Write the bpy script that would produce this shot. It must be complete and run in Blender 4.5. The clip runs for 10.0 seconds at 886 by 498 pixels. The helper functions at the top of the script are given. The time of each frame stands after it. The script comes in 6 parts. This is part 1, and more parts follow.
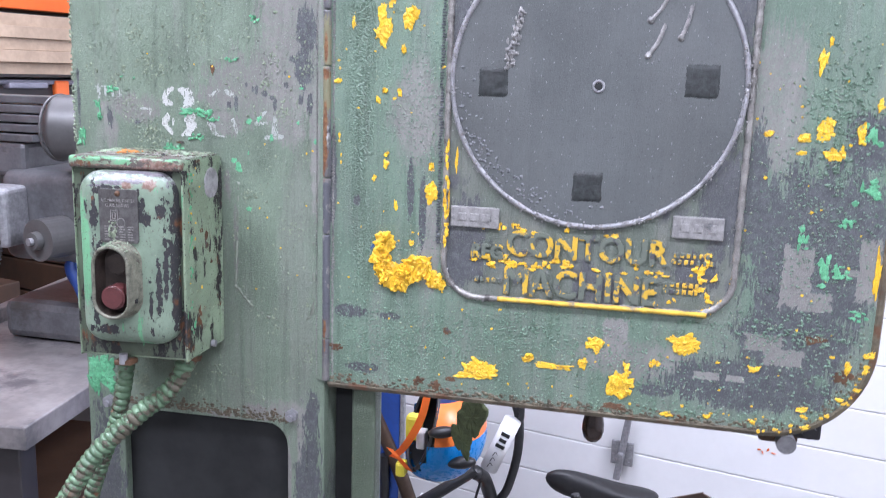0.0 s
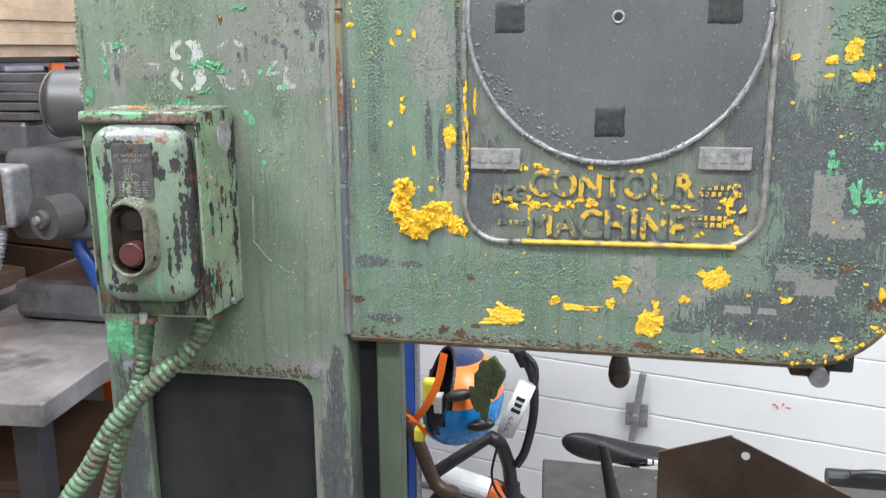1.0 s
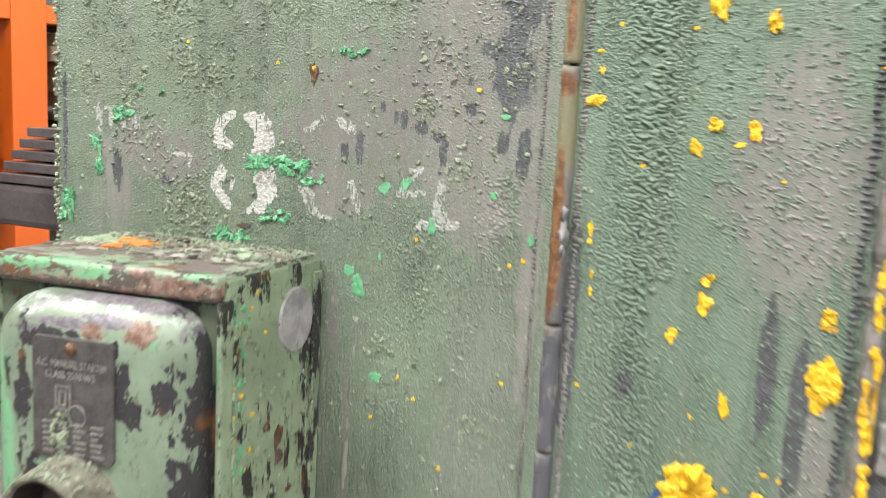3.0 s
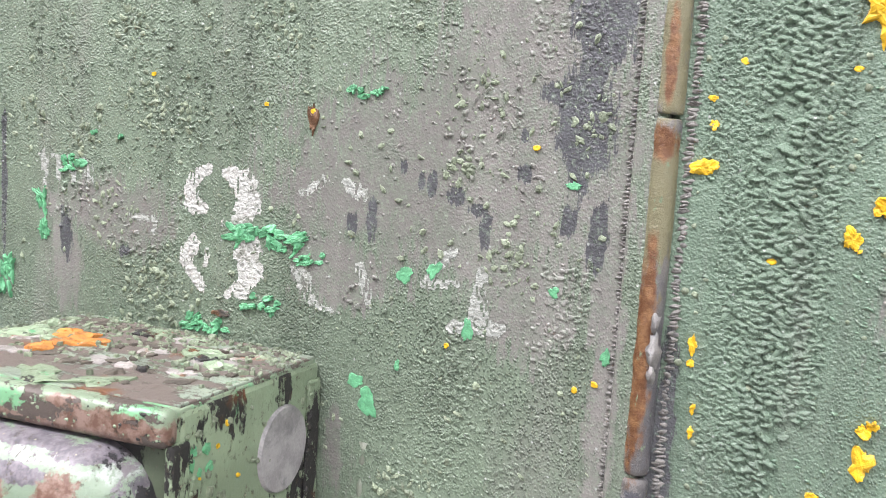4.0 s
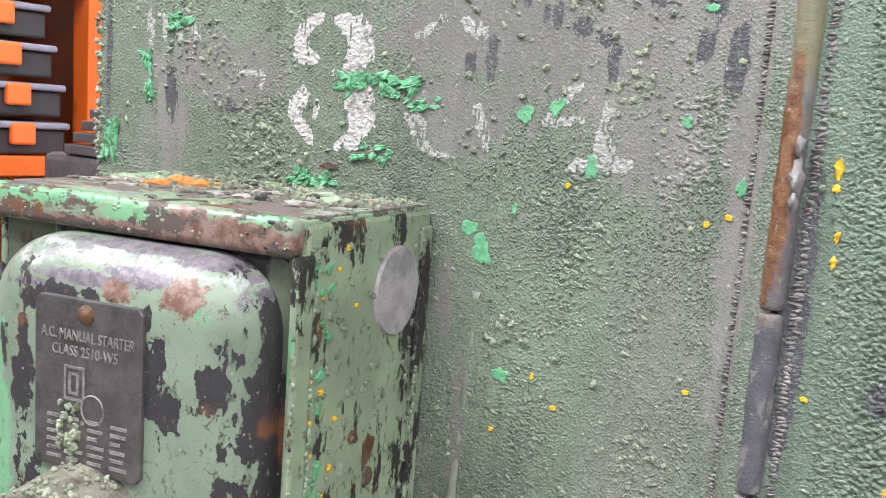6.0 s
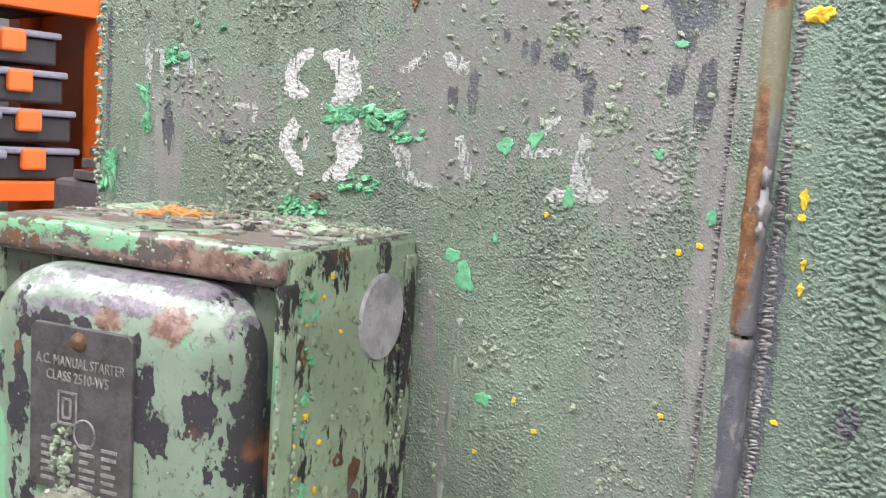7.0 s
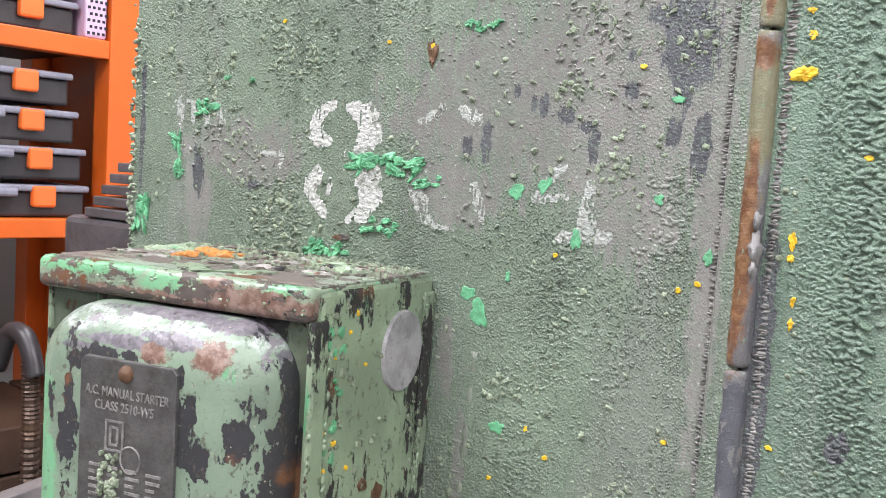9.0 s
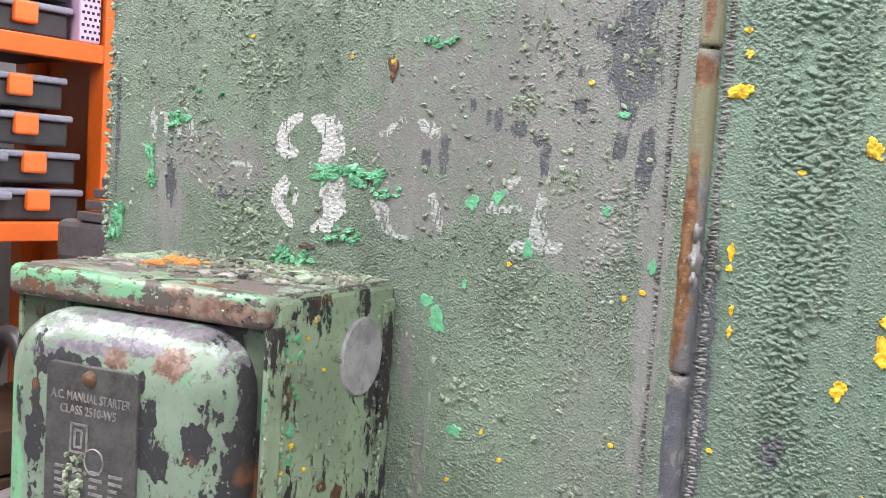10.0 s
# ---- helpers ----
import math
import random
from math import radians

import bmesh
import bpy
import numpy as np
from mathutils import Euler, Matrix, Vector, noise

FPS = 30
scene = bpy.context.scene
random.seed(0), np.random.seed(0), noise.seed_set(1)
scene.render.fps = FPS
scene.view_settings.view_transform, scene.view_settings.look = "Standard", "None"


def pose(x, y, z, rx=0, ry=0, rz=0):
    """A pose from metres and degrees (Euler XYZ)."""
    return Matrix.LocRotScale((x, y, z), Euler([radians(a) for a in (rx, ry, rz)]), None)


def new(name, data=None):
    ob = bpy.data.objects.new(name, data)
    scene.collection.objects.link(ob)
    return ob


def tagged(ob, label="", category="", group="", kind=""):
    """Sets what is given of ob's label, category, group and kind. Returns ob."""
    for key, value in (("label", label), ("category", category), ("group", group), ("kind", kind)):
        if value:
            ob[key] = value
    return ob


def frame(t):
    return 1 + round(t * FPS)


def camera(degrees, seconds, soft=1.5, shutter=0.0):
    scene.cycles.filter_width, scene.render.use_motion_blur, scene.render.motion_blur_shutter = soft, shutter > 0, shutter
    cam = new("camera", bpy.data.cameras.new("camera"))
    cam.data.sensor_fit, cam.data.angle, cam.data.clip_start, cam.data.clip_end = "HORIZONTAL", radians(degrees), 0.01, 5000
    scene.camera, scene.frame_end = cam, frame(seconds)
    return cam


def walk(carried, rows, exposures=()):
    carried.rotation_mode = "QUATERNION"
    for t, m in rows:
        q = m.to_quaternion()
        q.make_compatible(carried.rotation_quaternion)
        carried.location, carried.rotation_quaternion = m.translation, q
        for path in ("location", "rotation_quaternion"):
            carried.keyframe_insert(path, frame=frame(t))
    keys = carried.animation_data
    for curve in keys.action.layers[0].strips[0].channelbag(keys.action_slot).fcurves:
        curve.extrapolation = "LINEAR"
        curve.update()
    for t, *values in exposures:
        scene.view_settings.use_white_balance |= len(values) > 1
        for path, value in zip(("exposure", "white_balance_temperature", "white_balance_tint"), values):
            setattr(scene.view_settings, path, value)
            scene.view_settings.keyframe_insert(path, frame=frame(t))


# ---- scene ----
cam = camera(53.4, 10.0, soft=1.0, shutter=0.5)
METRES, EYE, TILT, LEAN, TURN = 0.9, 1.65, 0.0, 0.0, 13.2
ROWS = [
    (0.0, 0.0, 0.0, 0.0, 0.36, -11.35, -1.8),
    (0.5, -0.0092, 0.0107, -0.0328, 0.04, -11.85, -0.48),
    (1.0, -0.0261, 0.0103, -0.045, -0.17, -12.62, 0.48),
    (1.5, -0.0396, 0.0571, -0.0661, -0.18, -13.98, 0.61),
    (1.8, -0.0607, 0.1889, -0.0556, 0.55, -12.84, -0.15),
    (2.0, -0.0758, 0.2974, -0.0335, 1.84, -12.58, -0.61),
    (2.2, -0.0917, 0.3897, -0.0260, 3.72, -12.23, -0.95),
    (2.5, -0.1118, 0.4989, -0.0237, 6.29, -10.46, -1.89),
    (2.8, -0.1280, 0.5654, -0.0214, 8.50, -9.33, -2.45),
    (3.0, -0.1264, 0.6128, -0.0265, 10.2, -8.46, -2.97),
    (3.2, -0.1347, 0.6609, -0.0145, 11.31, -8.11, -3.34),
    (4.3, -0.1573, 0.7492, -0.0079, 12.07, -7.43, -3.73),
    (4.5, -0.1506, 0.7539, -0.0085, 12.71, -7.8, -3.66),
    (5.0, -0.17, 0.7441, -0.0255, 12.66, -7.29, -3.74),
    (5.5, -0.1864, 0.7337, -0.0683, 14.19, -7.99, -4.16),
    (5.7, -0.1863, 0.7378, -0.0697, 14.71, -8.89, -4.21),
    (6.8, -0.1691, 0.7242, -0.0677, 15.26, -7.40, -4.33),
    (7.0, -0.1699, 0.7276, -0.0647, 15.48, -7.3, -4.04),
    (7.5, -0.1772, 0.7239, -0.0622, 15.47, -6.48, -3.9),
    (8.0, -0.1747, 0.7167, -0.064, 15.47, -5.87, -3.9),
    (8.5, -0.1682, 0.7043, -0.0589, 15.5, -5.39, -3.89),
    (9.0, -0.1694, 0.6988, -0.0599, 15.52, -5.07, -3.9),
    (9.5, -0.1584, 0.6952, -0.0538, 15.5, -4.92, -3.95),
    (10.0, -0.1478, 0.691, -0.0544, 15.48, -4.9, -3.97),
]
walk(cam, [(t, pose(0, 0, EYE, TILT, LEAN, TURN) @ pose(METRES * x, METRES * y, METRES * z, 90 + pitch, roll, yaw)) for t, x, y, z, yaw, pitch, roll in ROWS],
     exposures=[(0.0, 0.13, 5750, 21), (0.5, 0.1, 6150, 14), (1.0, 0.05, 6300, 9), (1.5, -0.02, 6450, 11), (2.5, 0.03, 7000, 11), (3.2, 0.1, 6900, 13), (4.5, 0.12, 6450, 19), (5.7, 0.04, 6500, 19), (7.0, 0.08, 6480, 18), (10.0, 0.01, 6450, 16)])

# ---- light: tubes under the ceiling ----
for x, y, power in ((-1.0, 1.75, 40), (-1.2, 0.12, 68), (1.36, 1.22, 85), (0.75, 0.0, 42), (0.2, -1.7, 60)):
    lamp = new("tube_light", bpy.data.lights.new("tube_light", "AREA"))
    lamp.data.shape, lamp.data.size, lamp.data.size_y, lamp.data.energy, lamp.data.color = "RECTANGLE", 1.25, 0.2, power, (0.95, 0.965, 1.0)
    lamp.matrix_world = pose(x, y, 2.93, 0, 0, -12.7)
bpy.data.worlds.new("room").use_nodes = True
scene.world = bpy.data.worlds["room"]
scene.world.node_tree.nodes["Background"].inputs[0].default_value = (0.8, 0.85, 0.9, 1)
scene.world.node_tree.nodes["Background"].inputs[1].default_value = 0.05

# ---- helpers of the scene ----
W = 0.905  # front plane of the saw's panels


class Nodes:
    """Short way to write a node material."""

    def __init__(self, name, rough=0.6, metal=0.0):
        self.mat = bpy.data.materials.new(name)
        self.mat.use_nodes = True
        self.t = self.mat.node_tree
        self.b = self.t.nodes["Principled BSDF"]
        self.b.inputs["Roughness"].default_value = rough
        self.b.inputs["Metallic"].default_value = metal
        self.pos = self.t.nodes.new("ShaderNodeNewGeometry").outputs["Position"]

    def put(self, sock, v):
        if v is None:
            return
        if isinstance(v, bpy.types.NodeSocket):
            self.t.links.new(v, sock)
        elif isinstance(v, tuple) and len(v) == 3 and sock.type == "RGBA":
            sock.default_value = (*v, 1)
        else:
            sock.default_value = v

    def math(self, op, a, b=None, c=None, clamp=False):
        n = self.t.nodes.new("ShaderNodeMath")
        n.operation, n.use_clamp = op, clamp
        for k, v in enumerate((a, b, c)):
            self.put(n.inputs[k], v)
        return n.outputs[0]

    def vec(self, op, a, b=None):
        n = self.t.nodes.new("ShaderNodeVectorMath")
        n.operation = op
        self.put(n.inputs[0], a)
        self.put(n.inputs[1], b)
        return n.outputs["Value"] if op in ("LENGTH", "DISTANCE", "DOT_PRODUCT") else n.outputs[0]

    def noise(self, scale, detail=4.0, rough=0.6, stretch=(1, 1, 1), shift=(0, 0, 0)):
        n = self.t.nodes.new("ShaderNodeTexNoise")
        p = self.vec("ADD", self.vec("MULTIPLY", self.pos, stretch), shift)
        self.put(n.inputs["Vector"], p)
        n.inputs["Scale"].default_value, n.inputs["Detail"].default_value, n.inputs["Roughness"].default_value = scale, detail, rough
        return n.outputs[0]

    def cells(self, scale, stretch=(1, 1, 1), feature="F1"):
        n = self.t.nodes.new("ShaderNodeTexVoronoi")
        n.feature = feature
        self.put(n.inputs["Vector"], self.vec("MULTIPLY", self.pos, stretch))
        n.inputs["Scale"].default_value = scale
        return n.outputs["Distance"]

    def step(self, v, lo, hi):
        n = self.t.nodes.new("ShaderNodeMapRange")
        n.interpolation_type = "SMOOTHSTEP"
        self.put(n.inputs["Value"], v)
        n.inputs["From Min"].default_value, n.inputs["From Max"].default_value = lo, hi
        return n.outputs["Result"]

    def mix(self, f, a, b):
        n = self.t.nodes.new("ShaderNodeMix")
        n.data_type = "RGBA"
        self.put(n.inputs[0], f)
        self.put(n.inputs[6], a)
        self.put(n.inputs[7], b)
        return n.outputs[2]

    def patches(self, spots, wobble, soft=0.25, square=False):
        """A mask, 1 inside ragged ellipses, or rectangles, (x, z, rx, rz) of the upright plane."""
        near = None
        for x, z, rx, rz in spots:
            d = self.vec("MULTIPLY", self.vec("SUBTRACT", self.pos, (x, 0, z)), (1 / rx, 0, 1 / rz))
            if square:
                parts = self.t.nodes.new("ShaderNodeSeparateXYZ")
                self.put(parts.inputs[0], self.vec("ABSOLUTE", d))
                d = self.math("MAXIMUM", parts.outputs[0], parts.outputs[2])
            else:
                d = self.vec("LENGTH", d)
            near = d if near is None else self.math("MINIMUM", near, d)
        near = self.math("ADD", near, self.math("MULTIPLY", self.math("SUBTRACT", wobble, 0.5), 2.2))
        return self.step(near, 1.0 + soft / 2, 1.0 - soft / 2)

    def bump(self, height, strength=0.5, distance=0.001, below=None):
        n = self.t.nodes.new("ShaderNodeBump")
        self.put(n.inputs["Strength"], strength)
        n.inputs["Distance"].default_value = distance
        self.put(n.inputs["Height"], height)
        if below is not None:
            self.put(n.inputs["Normal"], below)
        return n.outputs[0]

    def done(self, colour=None, rough=None, normal=None, metal=None):
        self.put(self.b.inputs["Base Color"], colour)
        self.put(self.b.inputs["Roughness"], rough)
        self.put(self.b.inputs["Normal"], normal)
        self.put(self.b.inputs["Metallic"], metal)
        return self.mat


def plain(name, colour, rough=0.6, metal=0.0, spread=0.25, scale=30.0, bump=0.15, dirt=None):
    """A surface with soft mottling at two scales, fine relief and, if given, dirt of a colour."""
    n = Nodes(name, rough, metal)
    a, b = n.noise(scale), n.noise(scale * 9, 3)
    lo = tuple(c * (1 - spread) for c in colour)
    hi = tuple(min(1, c * (1 + spread)) for c in colour)
    c = n.mix(n.step(n.math("ADD", n.math("MULTIPLY", a, 0.7), n.math("MULTIPLY", b, 0.3)), 0.3, 0.7), lo, hi)
    if dirt:
        c = n.mix(n.step(n.noise(scale * 0.6, 6, 0.7, shift=(3, 1, 7)), 0.52, 0.66), c, dirt)
    return n.done(c, n.math("ADD", n.math("MULTIPLY", b, 0.2), rough - 0.1), n.bump(b, bump, 0.0008))


def thing(name, at, label, category, group="", kind=""):
    ob = new(name)
    ob.location = at
    ob.empty_display_size = 0.05
    return tagged(ob, label, category, group, kind)


def link_mesh(name, bm, material, smooth=False):
    me = bpy.data.meshes.new(name)
    bm.to_mesh(me)
    bm.free()
    me.materials.append(material)
    if smooth:
        me.polygons.foreach_set("use_smooth", [True] * len(me.polygons))
    return new(name, me)


def part(name, bm, material, parent, label="", smooth=False):
    """One mesh, in world places, under a thing or a part."""
    ob = link_mesh(name, bm, material, smooth)
    ob.parent = parent
    if parent.type == "EMPTY":
        ob.matrix_parent_inverse = Matrix.Translation(-parent.location)
    return tagged(ob, label)


def whole(name, bm, material, label, category="", group="", kind="", smooth=False):
    return tagged(link_mesh(name, bm, material, smooth), label, category, group, kind)


def box(bm, x0, x1, y0, y1, z0, z1, bevel=0.0, m=None, segments=2):
    b = bmesh.new()
    bmesh.ops.create_cube(b, size=1)
    bmesh.ops.transform(b, matrix=Matrix.LocRotScale(((x0 + x1) / 2, (y0 + y1) / 2, (z0 + z1) / 2), None, (x1 - x0, y1 - y0, z1 - z0)), verts=b.verts)
    if bevel:
        bmesh.ops.bevel(b, geom=b.edges[:], offset=bevel, segments=segments, affect="EDGES", profile=0.5)
    return merge(bm, b, m)


def merge(bm, b, m=None):
    if m is not None:
        bmesh.ops.transform(b, matrix=m, verts=b.verts)
    me = bpy.data.meshes.new("tmp")
    b.to_mesh(me)
    b.free()
    bm.from_mesh(me)
    bpy.data.meshes.remove(me)
    return bm


def rod(bm, p, q, r0, r1=None, seg=16, caps=True):
    """A round bar from p to q."""
    p, q = Vector(p), Vector(q)
    b = bmesh.new()
    bmesh.ops.create_cone(b, cap_ends=caps, segments=seg, radius1=r0, radius2=r0 if r1 is None else r1, depth=(q - p).length)
    m = Matrix.Translation((p + q) / 2) @ (q - p).to_track_quat("Z", "Y").to_matrix().to_4x4()
    return merge(bm, b, m)


def curve_points(pts, n):
    """Points along a smooth line through pts."""
    pts = [Vector(p) for p in pts]
    pts = [2 * pts[0] - pts[1]] + pts + [2 * pts[-1] - pts[-2]]
    out = []
    for i in range(1, len(pts) - 2):
        a, b, c, d = pts[i - 1:i + 3]
        for k in range(n):
            t = k / n
            out.append(0.5 * (2 * b + (c - a) * t + (2 * a - 5 * b + 4 * c - d) * t * t + (3 * b - a - 3 * c + d) * t ** 3))
    return out + [pts[-2]]


def tube(bm, line, radius, seg=10):
    """A swept tube along the points of line; radius is a number or a function of the running length."""
    rings, run, side = [], 0.0, None
    for i, p in enumerate(line):
        if i:
            run += (p - line[i - 1]).length
        d = (line[min(i + 1, len(line) - 1)] - line[max(i - 1, 0)]).normalized()
        side = (side or d.orthogonal())
        side = (side - d * side.dot(d)).normalized()
        up = d.cross(side)
        r = radius(run) if callable(radius) else radius
        rings.append([bm.verts.new(p + r * (math.cos(a) * side + math.sin(a) * up)) for a in (2 * math.pi * k / seg for k in range(seg))])
    for a, b in zip(rings, rings[1:]):
        for k in range(seg):
            bm.faces.new((a[k], a[(k + 1) % seg], b[(k + 1) % seg], b[k]))
    bm.faces.new(rings[0][::-1])
    bm.faces.new(rings[-1])
    return bm


def slab(bm, outline, y0, y1, bevel=0.0):
    """An upright plate with the outline (x, z), given anticlockwise as seen from the front, from y0 (front) back to y1."""
    b = bmesh.new()
    f = b.faces.new([b.verts.new((x, y0, z)) for x, z in outline])
    ext = bmesh.ops.extrude_face_region(b, geom=[f])
    bmesh.ops.translate(b, verts=[v for v in ext["geom"] if isinstance(v, bmesh.types.BMVert)], vec=(0, y1 - y0, 0))
    bmesh.ops.recalc_face_normals(b, faces=b.faces)
    if bevel:
        edges = [e for e in b.edges if all(abs(v.co.y - y0) < 1e-6 for v in e.verts)]
        bmesh.ops.bevel(b, geom=edges, offset=bevel, segments=2, affect="EDGES", profile=0.5)
    return merge(bm, b)


def arc(cx, cz, r, a0, a1, n=10, rz=None):
    rz = r if rz is None else rz
    return [(cx + r * math.cos(radians(a0 + (a1 - a0) * k / n)), cz + rz * math.sin(radians(a0 + (a1 - a0) * k / n))) for k in range(n + 1)]


def flake(bm, x, z, rx, rz, h, wrinkle=0.4, jag=0.45, spokes=26, y=W, lean=0.0):
    """A lifted paint flake with a ragged outline on the upright plane y."""
    o = Vector((random.uniform(0, 90), random.uniform(0, 90), 0))
    ca, sa = math.cos(lean), math.sin(lean)
    rings = []
    for r, lift in ((0.3, 1.0), (0.6, 1.05), (0.84, 1.0), (0.96, 0.8), (1.0, -0.25)):
        ring = []
        for k in range(spokes):
            a = 2 * math.pi * k / spokes
            c = Vector((math.cos(a), math.sin(a), 0))
            kk = 1 + jag * (1.1 * noise.noise(o + c * 1.2) + 0.7 * noise.noise(o + c * 3.3)) + jag * 0.16 * random.uniform(-1, 1)
            u, v = rx * r * kk * c.x, rz * r * kk * c.y
            w = noise.noise(Vector((u * 260, v * 260, o.x))) + 0.5 * noise.noise(Vector((u * 700, v * 700, o.y)))
            hh = h * (lift + (wrinkle * w * 1.6 if lift > 0 else 0))
            ring.append(bm.verts.new((x + u * ca - v * sa, y - hh, z + u * sa + v * ca)))
        rings.append(ring)
    mid = bm.verts.new((x, y - h, z))
    for k in range(spokes):
        j = (k + 1) % spokes
        bm.faces.new((mid, rings[0][k], rings[0][j]))
        for a, b in zip(rings, rings[1:]):
            bm.faces.new((a[k], b[k], b[j], a[j]))


def lump(bm, x, z, rx, rz, h, y=W, seg=7, lean=0.0):
    """A small bead of paint on the upright plane."""
    ca, sa = math.cos(lean), math.sin(lean)
    rows = []
    for r, lift in ((1.0, -0.1), (0.82, 0.45), (0.45, 0.88)):
        row = []
        for k in range(seg):
            a = 2 * math.pi * k / seg
            j = random.uniform(0.62, 1.3)
            u, v = rx * r * j * math.cos(a), rz * r * j * math.sin(a)
            row.append(bm.verts.new((x + u * ca - v * sa, y - h * lift * (random.uniform(0.6, 1.15) if r < 1 else 1), z + u * sa + v * ca)))
        rows.append(row)
    top = bm.verts.new((x + random.uniform(-0.3, 0.3) * rx, y - h * random.uniform(0.7, 1.0), z + random.uniform(-0.3, 0.3) * rz))
    for k in range(seg):
        j = (k + 1) % seg
        for a, b in zip(rows, rows[1:]):
            bm.faces.new((a[k], a[j], b[j], b[k]))
        bm.faces.new((rows[-1][k], rows[-1][j], top))


def stroke(bm, line, width, h=0.0003, y=W, jag=0.3):
    """A thin ragged brush stroke of paint along points (x, z)."""
    pts = curve_points([(x, 0, z) for x, z in line], 6)
    rows = []
    for i, p in enumerate(pts):
        d = (pts[min(i + 1, len(pts) - 1)] - pts[max(i - 1, 0)]).normalized()
        s = Vector((-d.z, 0, d.x)) * width / 2
        e = d * random.uniform(-1, 1) * width * 0.12
        rows.append([bm.verts.new((q.x, y - (h if 0 < k < 3 else -0.0002), q.z)) for k, q in enumerate(
            (p - s * (1 + jag * random.uniform(-1, 0.6)) + e, p - s * 0.8, p + s * 0.8, p + s * (1 + jag * random.uniform(-1, 0.6)) - e))])
    for a, b in zip(rows, rows[1:]):
        for k in range(3):
            bm.faces.new((a[k], b[k], b[k + 1], a[k + 1]))


def letters(bm, text, x, z, width, height, y, depth, bold=0.0):
    """Raised letters with their left foot at x, z."""
    c = bpy.data.curves.new("letters", "FONT")
    c.body, c.size, c.extrude, c.offset, c.bevel_depth = text, 1.0, depth, bold, 0.0
    c.resolution_u = 3
    ob = new("letters", c)
    me = ob.to_mesh()
    b = bmesh.new()
    b.from_mesh(me)
    ob.to_mesh_clear()
    bpy.data.objects.remove(ob)
    bpy.data.curves.remove(c)
    xs, ys = [v.co.x for v in b.verts], [v.co.y for v in b.verts]
    sx, sy = width / (max(xs) - min(xs)), height / (max(ys) - min(ys))
    for v in b.verts:
        v.co = Vector((x + (v.co.x - min(xs)) * sx, y - v.co.z, z + (v.co.y - min(ys)) * sy))
    return merge(bm, b)



class Relief:
    """A height field over an upright stretch of paint, into which blisters and pimples are pressed."""

    def __init__(self, x0, x1, z0, z1, step):
        self.x0, self.z0, self.step = x0, z0, step
        self.nx, self.nz = int((x1 - x0) / step) + 1, int((z1 - z0) / step) + 1
        self.x = x0 + step * np.arange(self.nx)[None, :].repeat(self.nz, 0)
        self.z = z0 + step * np.arange(self.nz)[:, None].repeat(self.nx, 1)
        self.h = np.full((self.nz, self.nx), -0.0004)
        self.wx = 0.0012 * self.cloud(0.0028) + 0.0006 * self.cloud(0.0011)
        self.wz = 0.0009 * self.cloud(0.0026) + 0.0005 * self.cloud(0.0011)

    def cloud(self, cell, cell_z=None):
        """Soft noise from -1 to 1 with lumps of the size of a cell."""
        cells = max(2.0, cell / self.step), max(2.0, (cell_z or cell) / self.step)
        a = np.random.uniform(-1, 1, (int(self.nz / cells[1]) + 3, int(self.nx / cells[0]) + 3))
        u, v = np.arange(self.nx) / cells[0], np.arange(self.nz) / cells[1]
        i, j = u.astype(int), v.astype(int)
        f, g = u - i, v - j
        f, g = (f * f * (3 - 2 * f))[None, :], (g * g * (3 - 2 * g))[:, None]
        a0, a1 = a[j], a[j + 1]
        return (a0[:, i] * (1 - f) + a0[:, i + 1] * f) * (1 - g) + (a1[:, i] * (1 - f) + a1[:, i + 1] * f) * g

    def dome(self, x, z, rx, rz, h, lean=0.0, droop=0.0, warp=1.0):
        r = max(rx, rz) + 0.0016 * warp
        i0, i1 = max(0, int((x - r - self.x0) / self.step)), min(self.nx, int((x + r - self.x0) / self.step) + 2)
        j0, j1 = max(0, int((z - r - self.z0) / self.step)), min(self.nz, int((z + r - self.z0) / self.step) + 2)
        if i1 <= i0 or j1 <= j0:
            return
        w = slice(j0, j1), slice(i0, i1)
        u, v = self.x[w] - x + warp * self.wx[w], self.z[w] - z + warp * self.wz[w]
        ca, sa = math.cos(lean), math.sin(lean)
        u, v = (u * ca + v * sa) / rx, (v * ca - u * sa) / rz
        d = 1 - u * u - v * v
        self.h[w] = np.maximum(self.h[w], np.where(d > 0, h * np.sqrt(np.maximum(d, 0)) * (1 - droop * v) - 0.0001, -0.0004))

    def mesh(self, name, material, keep, lift=0.0, y=W):
        """The kept cells as a smooth mesh that stands before the plane y."""
        cells = keep[:-1, :-1] & keep[1:, :-1] & keep[:-1, 1:] & keep[1:, 1:]
        j, i = np.nonzero(cells)
        quads = np.stack([j * self.nx + i, j * self.nx + i + 1, (j + 1) * self.nx + i + 1, (j + 1) * self.nx + i], 1)
        used, quads = np.unique(quads, return_inverse=True)
        co = np.stack([self.x.ravel()[used], y - lift - self.h.ravel()[used], self.z.ravel()[used]], 1)
        me = bpy.data.meshes.new(name)
        me.vertices.add(len(co))
        me.vertices.foreach_set("co", co.ravel().astype(np.float32))
        n = quads.size // 4
        me.loops.add(4 * n)
        me.loops.foreach_set("vertex_index", quads.ravel().astype(np.int32))
        me.polygons.add(n)
        me.polygons.foreach_set("loop_start", (4 * np.arange(n)).astype(np.int32))
        me.update(calc_edges=True)
        me.polygons.foreach_set("use_smooth", np.ones(n, dtype=bool))
        me.materials.append(material)
        return me

